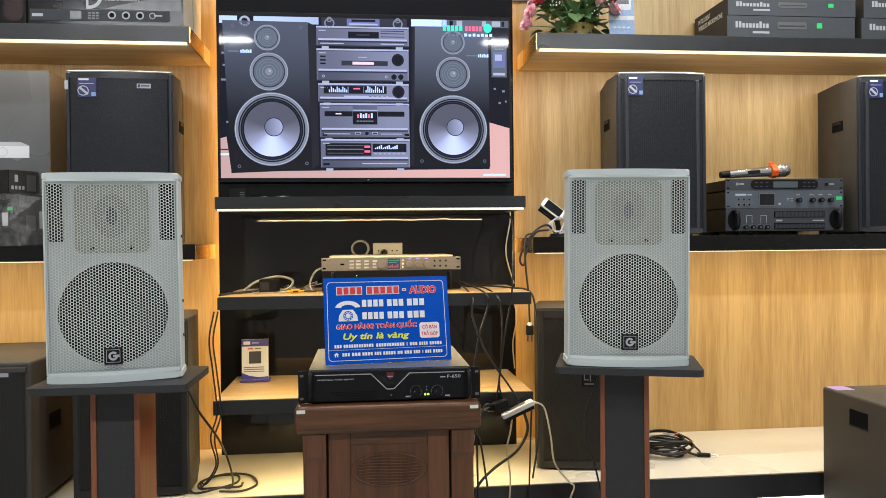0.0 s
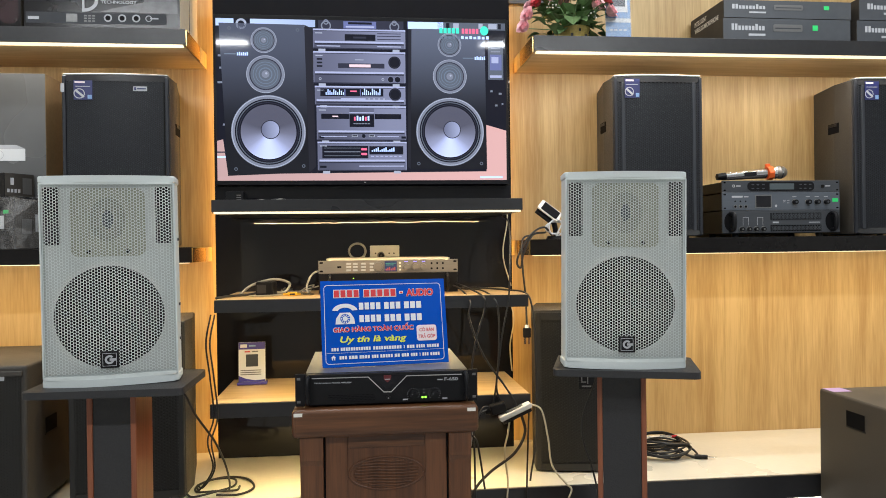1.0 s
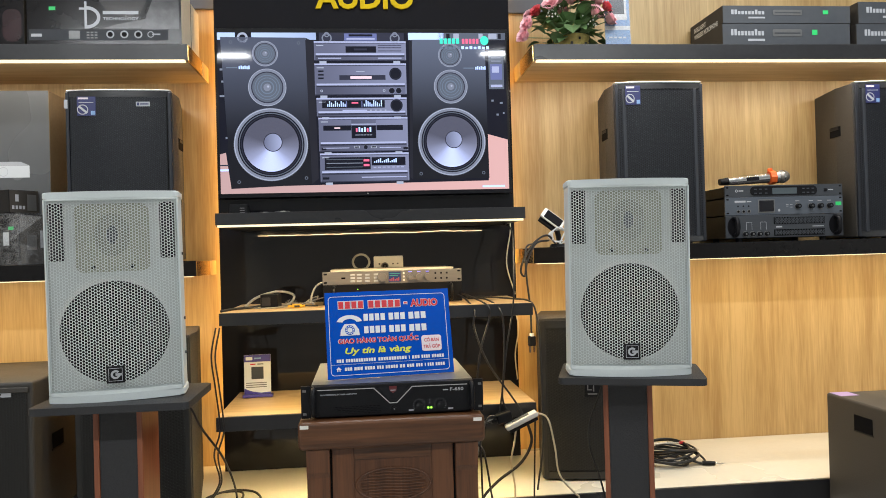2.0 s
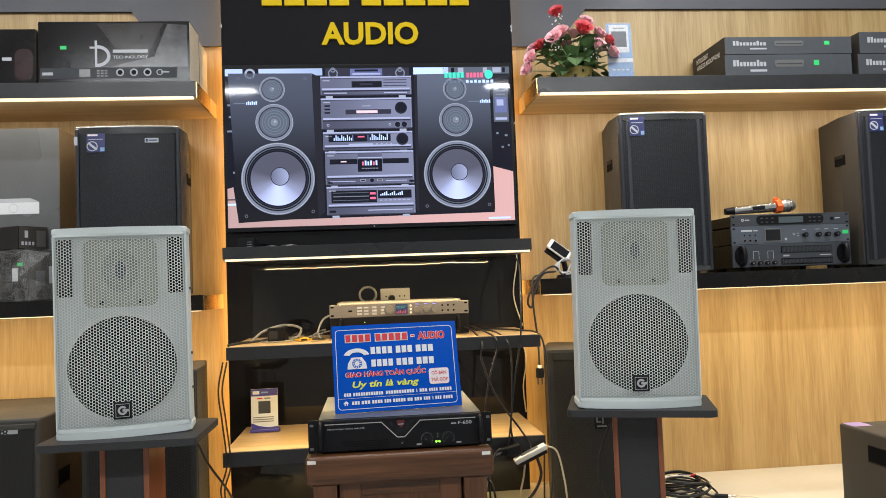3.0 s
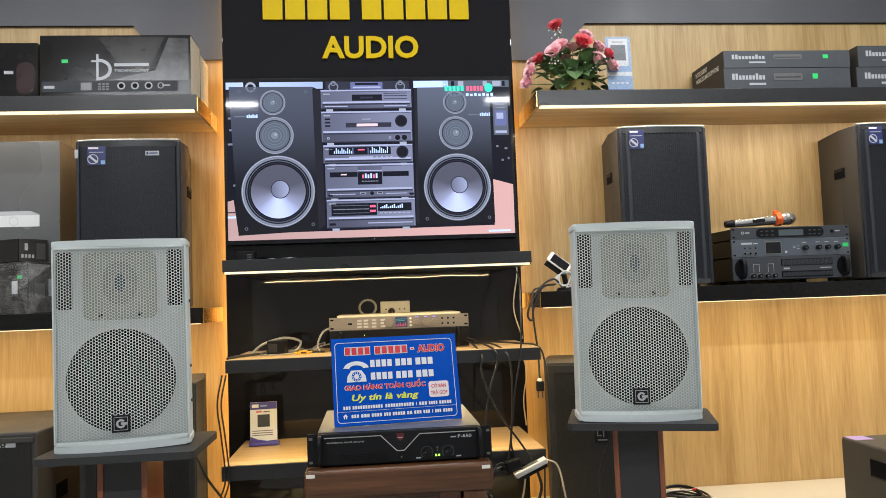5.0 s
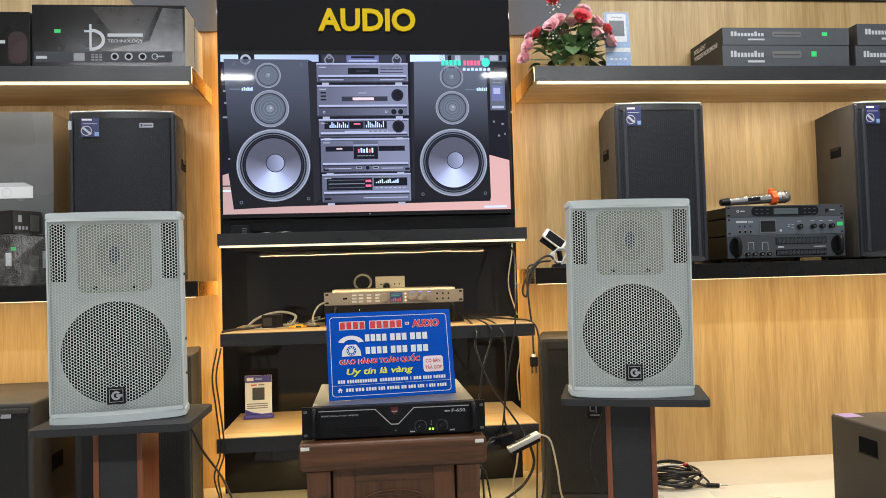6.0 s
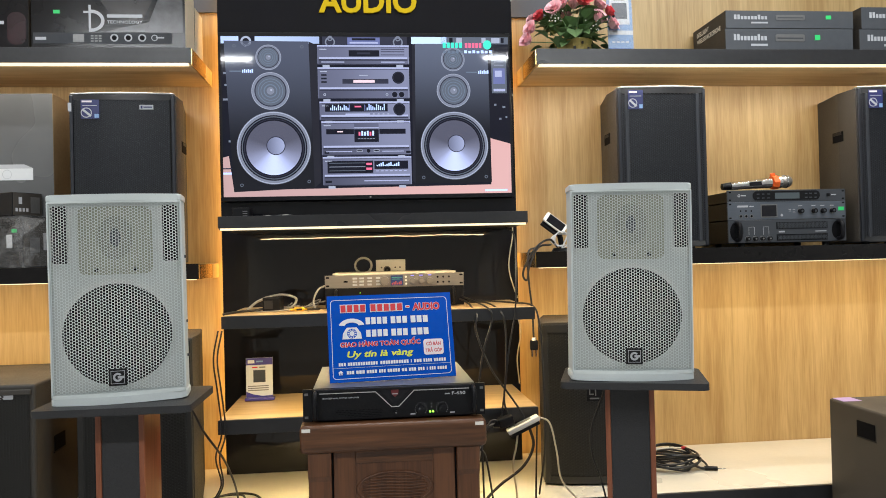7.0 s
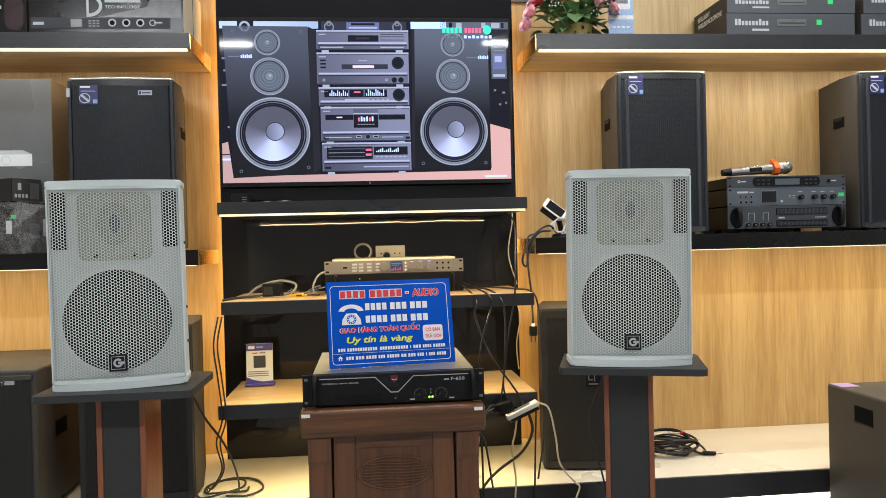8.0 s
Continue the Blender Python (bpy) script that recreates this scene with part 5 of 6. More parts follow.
for k in range(6):
    part("bar", box(-0.011 + 0.006 * k, -0.007 + 0.006 * k, -0.0058, -0.0053, 0.008, 0.014 + 0.003 * (k % 3)), "lcd_red", dis)
part("bar", box(-0.011, 0.025, -0.0058, -0.0053, 0.032, 0.034), "lcd_green", dis)
part("bar", box(-0.011, 0.018, -0.0058, -0.0053, 0.026, 0.028), "lcd_green", dis)
for z in (0.010, 0.022, 0.034):
    part("button", rod(0.039, -0.004, z, 0.0038, 0.002, "-y", 12), "wplastic", sd)
for x in (0.061, 0.092, 0.122):
    part("knob", rod(x, -0.004, 0.020, 0.0110, 0.014, "-y", 24, 0.0100), "silver", sd, "silver rotary knob")
    part("lamp_bar", box(x - 0.006, x + 0.006, -0.0048, -0.0041, 0.037, 0.0395), "blue_led", sd, "glowing violet bar")
for x in (0.150, 0.170, 0.190):
    for z in (0.013, 0.031):
        part("socket", rod(x, -0.004, z, 0.0035, 0.0012, "-y", 12), "dark", sd)


# ---- rack units on the right-hand shelf ----
def rack_front(ob, w, h, m):
    part("chassis", box(-0.215, 0.215, 0.008, 0.27, 0.003, h - 0.002, 0.001), "plastic", ob)
    part("front_panel", box(-w / 2, w / 2, 0, 0.0075, 0.0, h, 0.001), m, ob)
    for s in (-1, 1):
        for z in (0.008, h - 0.008):
            part("screw_slot", slab(rounded(s * (w / 2 - 0.010) - 0.005, s * (w / 2 - 0.010) + 0.005, z - 0.0026, z + 0.0026, 0.0025, 3), -0.0007, -0.0001), "dark", ob)


SX = 1.6285
r3 = thing("rack_unit", pose(SX, 2.722, 1.2475), "dark grey rack amplifier with handles, vents and knobs", "rack unit", "rack units on the wall shelf")
for sx in (-1, 1):
    for y in (0.03, 0.22):
        part("foot", rod(sx * 0.17, y, 0, 0.012, 0.0135, "z", 12), "plastic", r3)
part("chassis", box(-0.215, 0.215, 0.008, 0.29, 0.0138, 0.099, 0.001), "plastic", r3)
part("front_panel", box(-0.236, 0.236, 0, 0.0075, 0.0138, 0.100, 0.002), "steel", r3)
for s in (-1, 1):
    part("handle", tube([(s * 0.203, 0.0, 0.024), (s * 0.203, -0.025, 0.030), (s * 0.203, -0.030, 0.057), (s * 0.203, -0.025, 0.084), (s * 0.203, 0.0, 0.090)], 0.008, 6, 10), "plastic", r3, "black rack handle", smooth=True)
    part("handle_cup", disc(s * 0.203, -0.0004, 0.057, 0.026, 24, sq=1.4), "dark", r3)
for k in range(4):
    part("knob", rod(-0.160 + 0.0285 * k, 0, 0.029, 0.0090, 0.011, "-y", 20, 0.008), "plastic", r3, "black rotary knob")
    part("knob_ring", rod(-0.160 + 0.0285 * k, 0, 0.029, 0.0108, 0.002, "-y", 20), "lid", r3)
    part("knob_cap", rod(-0.160 + 0.0285 * k, -0.0111, 0.029, 0.0034, 0.0006, "-y", 14), "lid", r3)
for x in (-0.155, -0.098):
    fr2 = box(x, x + 0.0012, -0.0006, -0.0001, 0.044, 0.074)
    box(x + 0.022, x + 0.0232, -0.0006, -0.0001, 0.044, 0.074, bm=fr2)
    box(x + 0.0013, x + 0.0219, -0.0006, -0.0001, 0.0728, 0.074, bm=fr2)
    part("level_meter", fr2, "print", r3)
for z0, z1 in ((0.020, 0.044), (0.064, 0.090)):
    v = part("vent", box(-0.045, 0.160, -0.0008, -0.0002, z0, z1), "dark", r3, "row of vent louvres")
    sheet = grille_part(punched(0.203, z0, z1, 0.0062, 0.0022, 0.0, 0.0010), "steel", v)
    sheet.location = (0.0575, -0.0028, 0)
part("word_bar", box(-0.036, -0.012, -0.0006, -0.0001, 0.051, 0.057), "print", r3)
part("word_bar", box(0.110, 0.155, -0.0006, -0.0001, 0.052, 0.055), "print", r3)

r2 = thing("rack_unit", pose(SX, 2.722, 1.3482), "slate grey rack mixer unit with small display and knobs", "rack unit", "rack units on the wall shelf")
rack_front(r2, 0.472, 0.0675, "slate")
part("display", box(-0.106, -0.040, -0.0020, -0.0001, 0.008, 0.058, 0.0006), "lid", r2)
part("display_glass", box(-0.102, -0.044, -0.0026, -0.0021, 0.012, 0.054), "gloss", r2, "dark display glass")
for k, x in enumerate((0.052, 0.106, 0.142, 0.180)):
    part("knob", rod(x, 0, 0.030, 0.0098, 0.015, "-y", 22, 0.0088), "plastic", r2, "black rotary knob")
    part("knob_ring", rod(x, 0, 0.030, 0.0112, 0.0016, "-y", 22), "lid", r2)
    part("knob_cap", rod(x, -0.0151, 0.030, 0.0040, 0.0006, "-y", 16), "steel", r2)
    part("word_bar", box(x - 0.008, x + 0.008, -0.0006, -0.0001, 0.049, 0.0515), "print", r2)
for k in range(3):
    x = -0.185 + 0.021 * k
    part("socket", rod(x, 0, 0.014, 0.0070, 0.002, "-y", 18), "lid", r2)
    part("socket_hole", rod(x, -0.0021, 0.014, 0.0045, 0.0004, "-y", 14), "dark", r2)
    part("socket_hole", rod(x, 0, 0.034, 0.0030, 0.0006, "-y", 10), "dark", r2)
part("word_bar", box(-0.198, -0.155, -0.0006, -0.0001, 0.048, 0.055), "print", r2)
part("word_bar", box(-0.150, -0.132, -0.0006, -0.0001, 0.049, 0.053), "print", r2)
for x, z in ((0.006, 0.036), (0.022, 0.036), (0.006, 0.030), (0.022, 0.026)):
    part("word_bar", box(x, x + 0.010, -0.0006, -0.0001, z, z + 0.002), "print", r2)
part("mark", disc(-0.022, -0.0004, 0.016, 0.005, 14), "print", r2)
part("price_sticker", box(0.206, 0.229, -0.0006, -0.0001, 0.030, 0.044), "green", r2, "bright green sticker")

r1 = thing("rack_unit", pose(SX, 2.722, 1.4162), "slim dark rack receiver with green display", "rack unit", "rack units on the wall shelf")
rack_front(r1, 0.472, 0.0445, "steel")
part("bezel", slab(rounded(-0.136, 0.132, 0.005, 0.040, 0.016), -0.0018, -0.0001), "plastic", r1, "rounded black bezel")
part("display", box(-0.048, 0.050, -0.0024, -0.0019, 0.010, 0.033), "lcd_grey", r1, "grey green display")
for x in (-0.120, -0.100, -0.078, 0.072, 0.090, 0.110):
    for z in (0.012, 0.027):
        part("button", box(x, x + 0.010, -0.0026, -0.0019, z, z + 0.004), "steel", r1)
part("mark", disc(-0.190, -0.0004, 0.024, 0.0055, 14, 0.003), "print", r1)
part("word_bar", box(-0.181, -0.163, -0.0006, -0.0001, 0.022, 0.026), "print", r1)
part("power_button", box(0.160, 0.172, -0.003, -0.0001, 0.016, 0.028, 0.0006), "plastic", r1)
part("word_bar", box(0.178, 0.198, -0.0006, -0.0001, 0.021, 0.025), "print", r1)

# the microphone lying on the rack units
mic = thing("microphone", pose(1.452, 2.815, 1.4850, 0, -4, 0), "wireless microphone with steel head and orange ring, lying on a unit", "microphone")
part("body", rod(0, 0, 0, 0.0155, 0.165, "x", 24, 0.0200), "chrome", mic, "silver tapered body")
part("tail", rod(-0.034, 0, 0, 0.0125, 0.034, "x", 24, 0.0155), "plastic", mic, "black tail")
part("ring", rod(0.170, 0, 0, 0.0275, 0.022, "x", 8, 0.0275), "orange", mic, "orange anti-roll ring")
part("spike", box(0.168, 0.186, -0.006, 0.006, 0.024, 0.037, 0.003), "orange", mic)
part("collar", rod(0.193, 0, 0, 0.0215, 0.012, "x", 24, 0.0245), "chrome", mic)
hb = bmesh.new()
bmesh.ops.create_uvsphere(hb, u_segments=24, v_segments=14, radius=0.0255, matrix=Matrix.Translation((0.225, 0, 0)) @ Matrix.Diagonal((1.15, 1, 1, 1)))
part("head", hb, "silver", mic, "round steel mesh head", smooth=True)
part("head_band", rod(0.222, 0, 0, 0.0262, 0.006, "x", 28), "chrome", mic)
part("display", box(0.070, 0.120, -0.0195, -0.0165, -0.006, 0.008, 0.001), "gloss", mic)


# ---- cartons on the shelves ----
def carton(name, x0, x1, y0, y1, z0, z1, front, side_m, label, group="", rz=0.0):
    cx = (x0 + x1) / 2
    ob = thing(name, pose(cx, y0, z0, 0, 0, rz), label, "carton", group)
    w = (x1 - x0) / 2
    part("box_body", box(-w, w, 0.0008, y1 - y0, 0.0, z1 - z0, 0.002), side_m, ob)
    part("front_print", box(-w + 0.001, w - 0.001, -0.0004, 0.0006, 0.001, z1 - z0 - 0.001), front, ob, "printed front")
    part("flap_seam", box(-w + 0.002, w - 0.002, (y1 - y0) / 2 - 0.001, (y1 - y0) / 2 + 0.001, z1 - z0 - 0.0005, z1 - z0 + 0.0008), "matt", ob)
    return ob


carton("plain_carton", -0.98, -0.566, 2.806, 2.930, 1.9772, 2.166, "carton_brown", "cream_card", "cream board carton behind a glossy black one")
c1 = carton("device_carton", -1.074, -0.567, 2.662, 2.800, 1.9772, 2.188, "carton", "cream_card", "glossy black printed carton with silver logo and device picture")
part("lid_edge", box(-0.2535, 0.2535, 0.001, 0.137, 0.2112, 0.2135, 0.001), "carton", c1)
# right-hand facet: printed art with pale glare put into its colour
part("printed_facet", slab([(0.118, 0.052), (0.245, 0.052), (0.245, 0.200), (0.178, 0.204)], -0.0007, -0.0005), "carton_hi", c1, "pale printed facet with glare in its colour")
part("printed_facet", slab([(-0.060, 0.206), (0.165, 0.206), (0.105, 0.080), (0.010, 0.110)], -0.0008, -0.0005), "carton_lo", c1, "brown printed facet")
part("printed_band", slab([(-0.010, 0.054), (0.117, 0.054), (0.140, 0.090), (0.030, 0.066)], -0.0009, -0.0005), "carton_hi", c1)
lg = part("logo", slab([(0.003 + 0.045 * math.cos(radians(a)) - 0.062, 0.092 + 0.038 * math.sin(radians(a))) for a in range(-90, 91, 15)] + [(0.003 + 0.034 * math.cos(radians(a)) - 0.062, 0.092 + 0.027 * math.sin(radians(a))) for a in range(90, -91, -15)], -0.0012, -0.0005), "print", c1, "plain silver logo shape")
part("logo_stem", box(-0.066, -0.0585, -0.0012, -0.0005, 0.054, 0.146), "print", lg)
part("logo_arm", box(-0.083, -0.048, -0.0016, -0.0013, 0.118, 0.125), "print", lg)
part("word_bar", box(-0.006, 0.111, -0.0012, -0.0005, 0.103, 0.114), "print", c1, "silver bar")
part("word", moved(letters("TECHNOLOGY", 0.0105, 0.01, 0.0, width=0.117), Matrix.Translation((-0.006, -0.0009, 0.083))), "print", c1)
part("price_sticker", box(-0.181, -0.160, -0.0012, -0.0005, 0.116, 0.128), "green", c1, "bright green sticker")
dev = part("device_picture", box(-0.247, 0.208, -0.0010, -0.0005, 0.014, 0.051), "band", c1, "printed picture of a rack unit")
part("printed_label", box(-0.240, -0.205, -0.0015, -0.0011, 0.026, 0.036), "print", dev)
part("printed_screen", box(-0.118, -0.082, -0.0015, -0.0011, 0.019, 0.046), "lid", dev)
for x in (0.017, 0.063, 0.109):
    part("printed_knob", disc(x, -0.0014, 0.034, 0.0135, 20, 0.0085), "print", dev)
    part("printed_knob", disc(x, -0.0013, 0.034, 0.0085, 20), "dark", dev)
part("printed_ring", disc(0.150, -0.0014, 0.034, 0.011, 20, 0.008), "print", dev)
part("printed_bar", box(0.155, 0.182, -0.0018, -0.0015, 0.032, 0.037), "print", dev)
for k in range(3):
    for j in range(3):
        part("printed_key", box(-0.060 + 0.013 * k, -0.051 + 0.013 * k, -0.0015, -0.0011, 0.020 + 0.009 * j, 0.025 + 0.009 * j), "lid", dev)

c2 = carton("device_carton", -1.60, -1.083, 2.664, 2.940, 1.9772, 2.166, "carton", "carton_brown", "dark printed carton beside a glossy one")
part("printed_glow", slab(rounded(0.190, 0.250, 0.010, 0.120, 0.025), -0.0008, -0.0005), "wine", c2, "dark red print")
part("word_bar", box(0.150, 0.180, -0.0012, -0.0005, 0.079, 0.090), "print", c2, "pale bar")

tb = carton("tall_carton", -1.50, -1.064, 2.802, 2.985, 1.2345, 1.853, "carton_satin", "kraft", "tall satin grey carton with a picture of a white device")
dp = part("device_picture", box(-0.05, 0.148, -0.0012, -0.0005, 0.310, 0.352, 0.0003), "white", tb, "printed picture of a white device")
part("printed_top", slab([(-0.05, 0.3525), (0.148, 0.3525), (0.118, 0.366), (-0.05, 0.366)], -0.0012, -0.0005), "print", tb)
part("printed_screen", box(-0.02, 0.012, -0.0018, -0.0013, 0.322, 0.343), "lid", dp)
part("printed_dial", disc(0.060, -0.0016, 0.331, 0.016, 24, 0.0145), "print", dp)

sb = thing("small_carton", pose(-1.161, 2.700, 1.4142, 0, 0, -32), "small black printed carton on a wrapped one", "carton")
part("box_body", box(-0.240, 0.0, 0.0, 0.110, 0.0, 0.080, 0.002), "carton", sb)
part("end_print", box(0.0003, 0.0010, 0.002, 0.108, 0.002, 0.078), "carton_brown", sb, "brown-black printed end")
part("printed_panel", box(0.0011, 0.0016, 0.066, 0.100, 0.010, 0.066), "lid", sb)
part("printed_label", box(0.0011, 0.0016, 0.022, 0.034, 0.040, 0.064), "print", sb)
for k in range(4):
    part("printed_icon", box(0.0011, 0.0016, 0.010 + 0.013 * k, 0.018 + 0.013 * k, 0.014, 0.026), "print", sb)

wc = thing("wrapped_carton", pose(-1.133, 2.700, 1.2345, 0, 0, -32), "black carton wrapped in crinkled clear film", "carton")
part("box_body", box(-0.310, 0.0, 0.004, 0.110, 0.0, 0.176, 0.003), "carton", wc)
part("end_print", box(0.0003, 0.0010, 0.006, 0.108, 0.004, 0.172), "carton_brown", wc)
part("printed_label", box(0.0011, 0.0016, 0.030, 0.066, 0.052, 0.104), "lid", wc)
part("printed_label", box(0.0011, 0.0016, 0.080, 0.104, 0.060, 0.120), "print", wc)
part("paper_label", box(-0.085, -0.055, 0.0025, 0.0036, 0.070, 0.115), "white", wc, "white paper label")
part("price_sticker", box(-0.056, -0.030, 0.0018, 0.0036, 0.122, 0.134), "green", wc, "bright green sticker")
wb = box(-0.314, 0.010, -0.006, 0.120, 0.0006, 0.1792)
bmesh.ops.subdivide_edges(wb, edges=wb.edges[:], cuts=11, use_grid_fill=True)
for v in wb.verts:
    k = noise.noise(v.co * 15) * 0.020 + noise.noise(v.co * 45) * 0.005
    v.co += Vector((abs(k) if v.co.x > 0.005 else 0, -abs(k) if v.co.y < 0 else 0, 0))
part("wrapping", wb, "film", wc, "crinkled clear film")
flap = bmesh.new()
tip, up_, low = (0.020, -0.045, 0.080), (-0.002, -0.008, 0.176), (0.014, 0.010, 0.010)
for a_, b_, c_ in (((-0.105, -0.010, 0.085), tip, up_), (up_, tip, (0.040, 0.060, 0.165)), (tip, (-0.105, -0.010, 0.085), low), (tip, low, (0.030, 0.050, 0.060))):
    flap.faces.new([flap.verts.new(p) for p in (a_, b_, c_)])
bmesh.ops.subdivide_edges(flap, edges=flap.edges[:], cuts=4, use_grid_fill=True)
for v in flap.verts:
    v.co += Vector((0, 1, 0)) * noise.noise(v.co * 50) * 0.006
part("film_fold", flap, "film", wc, "folded end of the clear film")


def flat_carton(x0, x1, z0, z1, label, text=True, bar=0.0):
    ob = carton("flat_carton", x0, x1, 2.702, 2.985, z0, z1, "carton_grey", "carton_brown", label, "flat cartons on the upper shelf")
    h = z1 - z0
    w = (x1 - x0) / 2
    for k in range(10):
        part("letter_bar", box(-w + 0.033 + 0.0134 * k, -w + 0.0425 + 0.0134 * k, -0.0012, -0.0005, h * 0.50, h * (0.76 if k in (0, 1, 7) else 0.68)), "print", ob)
    part("word_bar", box(-w + 0.100, -w + 0.166, -0.0012, -0.0005, h * 0.27, h * 0.36), "print", ob)
    hd = part("carry_slot", slab(rounded(-w + 0.198, -w + 0.314, h * 0.46, h * 0.76, 0.006), -0.0016, -0.0005), "lid", ob, "grey plastic carry handle")
    part("slot_line", box(-w + 0.205, -w + 0.307, -0.0021, -0.0017, h * 0.57, h * 0.62), "steel", hd)
    if bar:
        part("price_sticker", box(-w + bar, -w + bar + 0.021, -0.0014, -0.0005, h * 0.52, h * 0.74), "green", ob, "bright green sticker")
    if text:
        for words, zz, ww in (("INTELLIGENT", h * 0.46, 0.105), ("WIRELESS MICROPHONE", h * 0.06, 0.205)):
            t = letters(words, h * 0.27, 0.03, 0.0, width=ww)
            part("word", moved(t, Matrix.Translation((-w - 0.0012, 0.245, zz)) @ Matrix.Rotation(radians(-90), 4, "Z")), "wplastic", ob, "small pale lettering")
    return ob


flat_carton(1.393, 1.902, 1.9782, 2.0690, "flat slate grey carton with carry handle", False, 0.355)
flat_carton(1.396, 1.905, 2.0696, 2.137, "flat slate grey carton stacked on another", True, 0.398)
flat_carton(1.928, 2.44, 1.9782, 2.069, "flat slate grey carton at the shelf's far end", False)
flat_carton(1.938, 2.45, 2.0696, 2.154, "flat slate grey carton stacked at the shelf's far end", False)


# ---- card holders ----
qr = thing("card_holder", pose(1.016, 2.775, 1.9785, -4, 0, 0), "clear acrylic stand holding a pale blue card", "card stand")
part("card", box(-0.049, 0.049, 0.0, 0.0012, 0.012, 0.244), "sky", qr, "pale blue printed card")
part("holder", box(-0.052, 0.052, -0.003, -0.001, 0.006, 0.250, 0.0005), "film", qr, "clear acrylic")
part("base", box(-0.054, 0.054, -0.03, 0.035, 0.0, 0.0055, 0.001), "film", qr)
part("printed_panel", box(-0.038, 0.038, -0.0008, -0.0001, 0.128, 0.238), "white", qr)
part("printed_square", box(-0.029, 0.029, -0.0013, -0.0009, 0.150, 0.212), "steel", qr, "plain grey square")
part("word_bar", box(-0.022, 0.022, -0.0012, -0.0009, 0.222, 0.227), "lid", qr)
part("printed_band", box(-0.049, 0.049, -0.0008, -0.0001, 0.088, 0.104), "white", qr)
for k in range(4):
    part("word_bar", box(-0.034 + 0.018 * k, -0.022 + 0.018 * k, -0.0008, -0.0001, 0.056, 0.062), "white", qr)
part("printed_foot", box(-0.049, 0.049, -0.0008, -0.0001, 0.012, 0.034), "blue", qr)

ac = thing("card_holder", pose(-0.361, 2.785, 0.7357, -5, 0, 4) @ Matrix.Scale(1.07, 4), "white bank payment card in a small stand on the oak shelf", "card stand")
part("card", box(-0.044, 0.044, 0.0, 0.0016, 0.010, 0.142), "white", ac, "white printed card")
part("header_band", box(-0.0435, 0.0435, -0.0008, -0.0001, 0.118, 0.1415), "violet", ac, "dark blue heading")
part("word_bar", box(-0.038, -0.016, -0.0013, -0.0009, 0.124, 0.135), "white", ac)
part("word_bar", box(-0.010, 0.012, -0.0013, -0.0009, 0.127, 0.132), "sky", ac)
part("word_bar", box(-0.024, -0.006, -0.0008, -0.0001, 0.108, 0.112), "red", ac)
part("word_bar", box(0.000, 0.020, -0.0008, -0.0001, 0.108, 0.112), "lid", ac)
part("printed_square", box(-0.020, 0.020, -0.0008, -0.0001, 0.060, 0.101), "steel", ac, "plain grey square")
for z in (0.046, 0.039, 0.032):
    part("word_bar", box(-0.038, 0.030, -0.0008, -0.0001, z, z + 0.003), "lid", ac)
part("printed_wave", slab([(-0.0435, 0.0105), (0.0435, 0.0105), (0.0435, 0.016), (0.01, 0.014), (-0.02, 0.020), (-0.0435, 0.030)], -0.0009, -0.0001), "violet", ac)
part("base", box(-0.048, 0.050, -0.022, 0.034, 0.0, 0.0095, 0.002), "violet", ac, "dark violet base")


# ---- artificial flowers ----
fl_thing = thing("flower_pot", pose(0.838, 2.80, 1.9785), "pink and red artificial roses in a yellow woven pot", "flowers")
pb2 = rod(0, 0, 0, 0.058, 0.062, "z", 20, 0.072)
part("pot", pb2, "pot", fl_thing, "yellow woven pot")
for k in range(14):
    a = k * 2 * math.pi / 14
    part("weave_dot", box(0.066 * math.cos(a) - 0.004, 0.066 * math.cos(a) + 0.004, 0.066 * math.sin(a) - 0.004, 0.066 * math.sin(a) + 0.004, 0.022 + 0.018 * (k % 2), 0.031 + 0.018 * (k % 2)), "matt", fl_thing)
part("moss", rod(0, 0, 0.0625, 0.068, 0.006, "z", 18, 0.055), "leaf", fl_thing)


def petal_mesh(r, seed):
    """A rose of three whorls of cupped petals."""
    rnd = random.Random(seed)
    bm = bmesh.new()
    for ring, (n, lean, size, up) in enumerate(((4, 0, 0.62, 0.22), (6, 14, 0.84, 0.06), (8, 32, 1.0, -0.12))):
        for k in range(n):
            az = 360 / n * k + ring * 25 + rnd.uniform(-9, 9)
            rows = []
            for i in range(4):
                t = i / 3
                wd = r * size * 0.62 * math.sin(0.55 + 2.0 * t)
                row = []
                for j in range(4):
                    s = (j / 3 - 0.5) * 2
                    x = s * wd
                    y = r * size * (0.10 + 0.55 * t) + 0.12 * r * (1 - s * s) + (0.18 * r if i == 3 else 0)
                    z = r * size * 0.95 * t - (0.12 * r if i == 3 else 0)
                    row.append(Vector((x, y, z)))
                rows.append(row)
            m = Matrix.Rotation(radians(az), 4, "Z") @ Matrix.Translation((0, 0, r * up)) @ Matrix.Rotation(radians(-(lean - 30)), 4, "X")
            vs = [[bm.verts.new(m @ p) for p in row] for row in rows]
            for i in range(3):
                for j in range(3):
                    bm.faces.new((vs[i][j], vs[i][j + 1], vs[i + 1][j + 1], vs[i + 1][j]))
    return bm


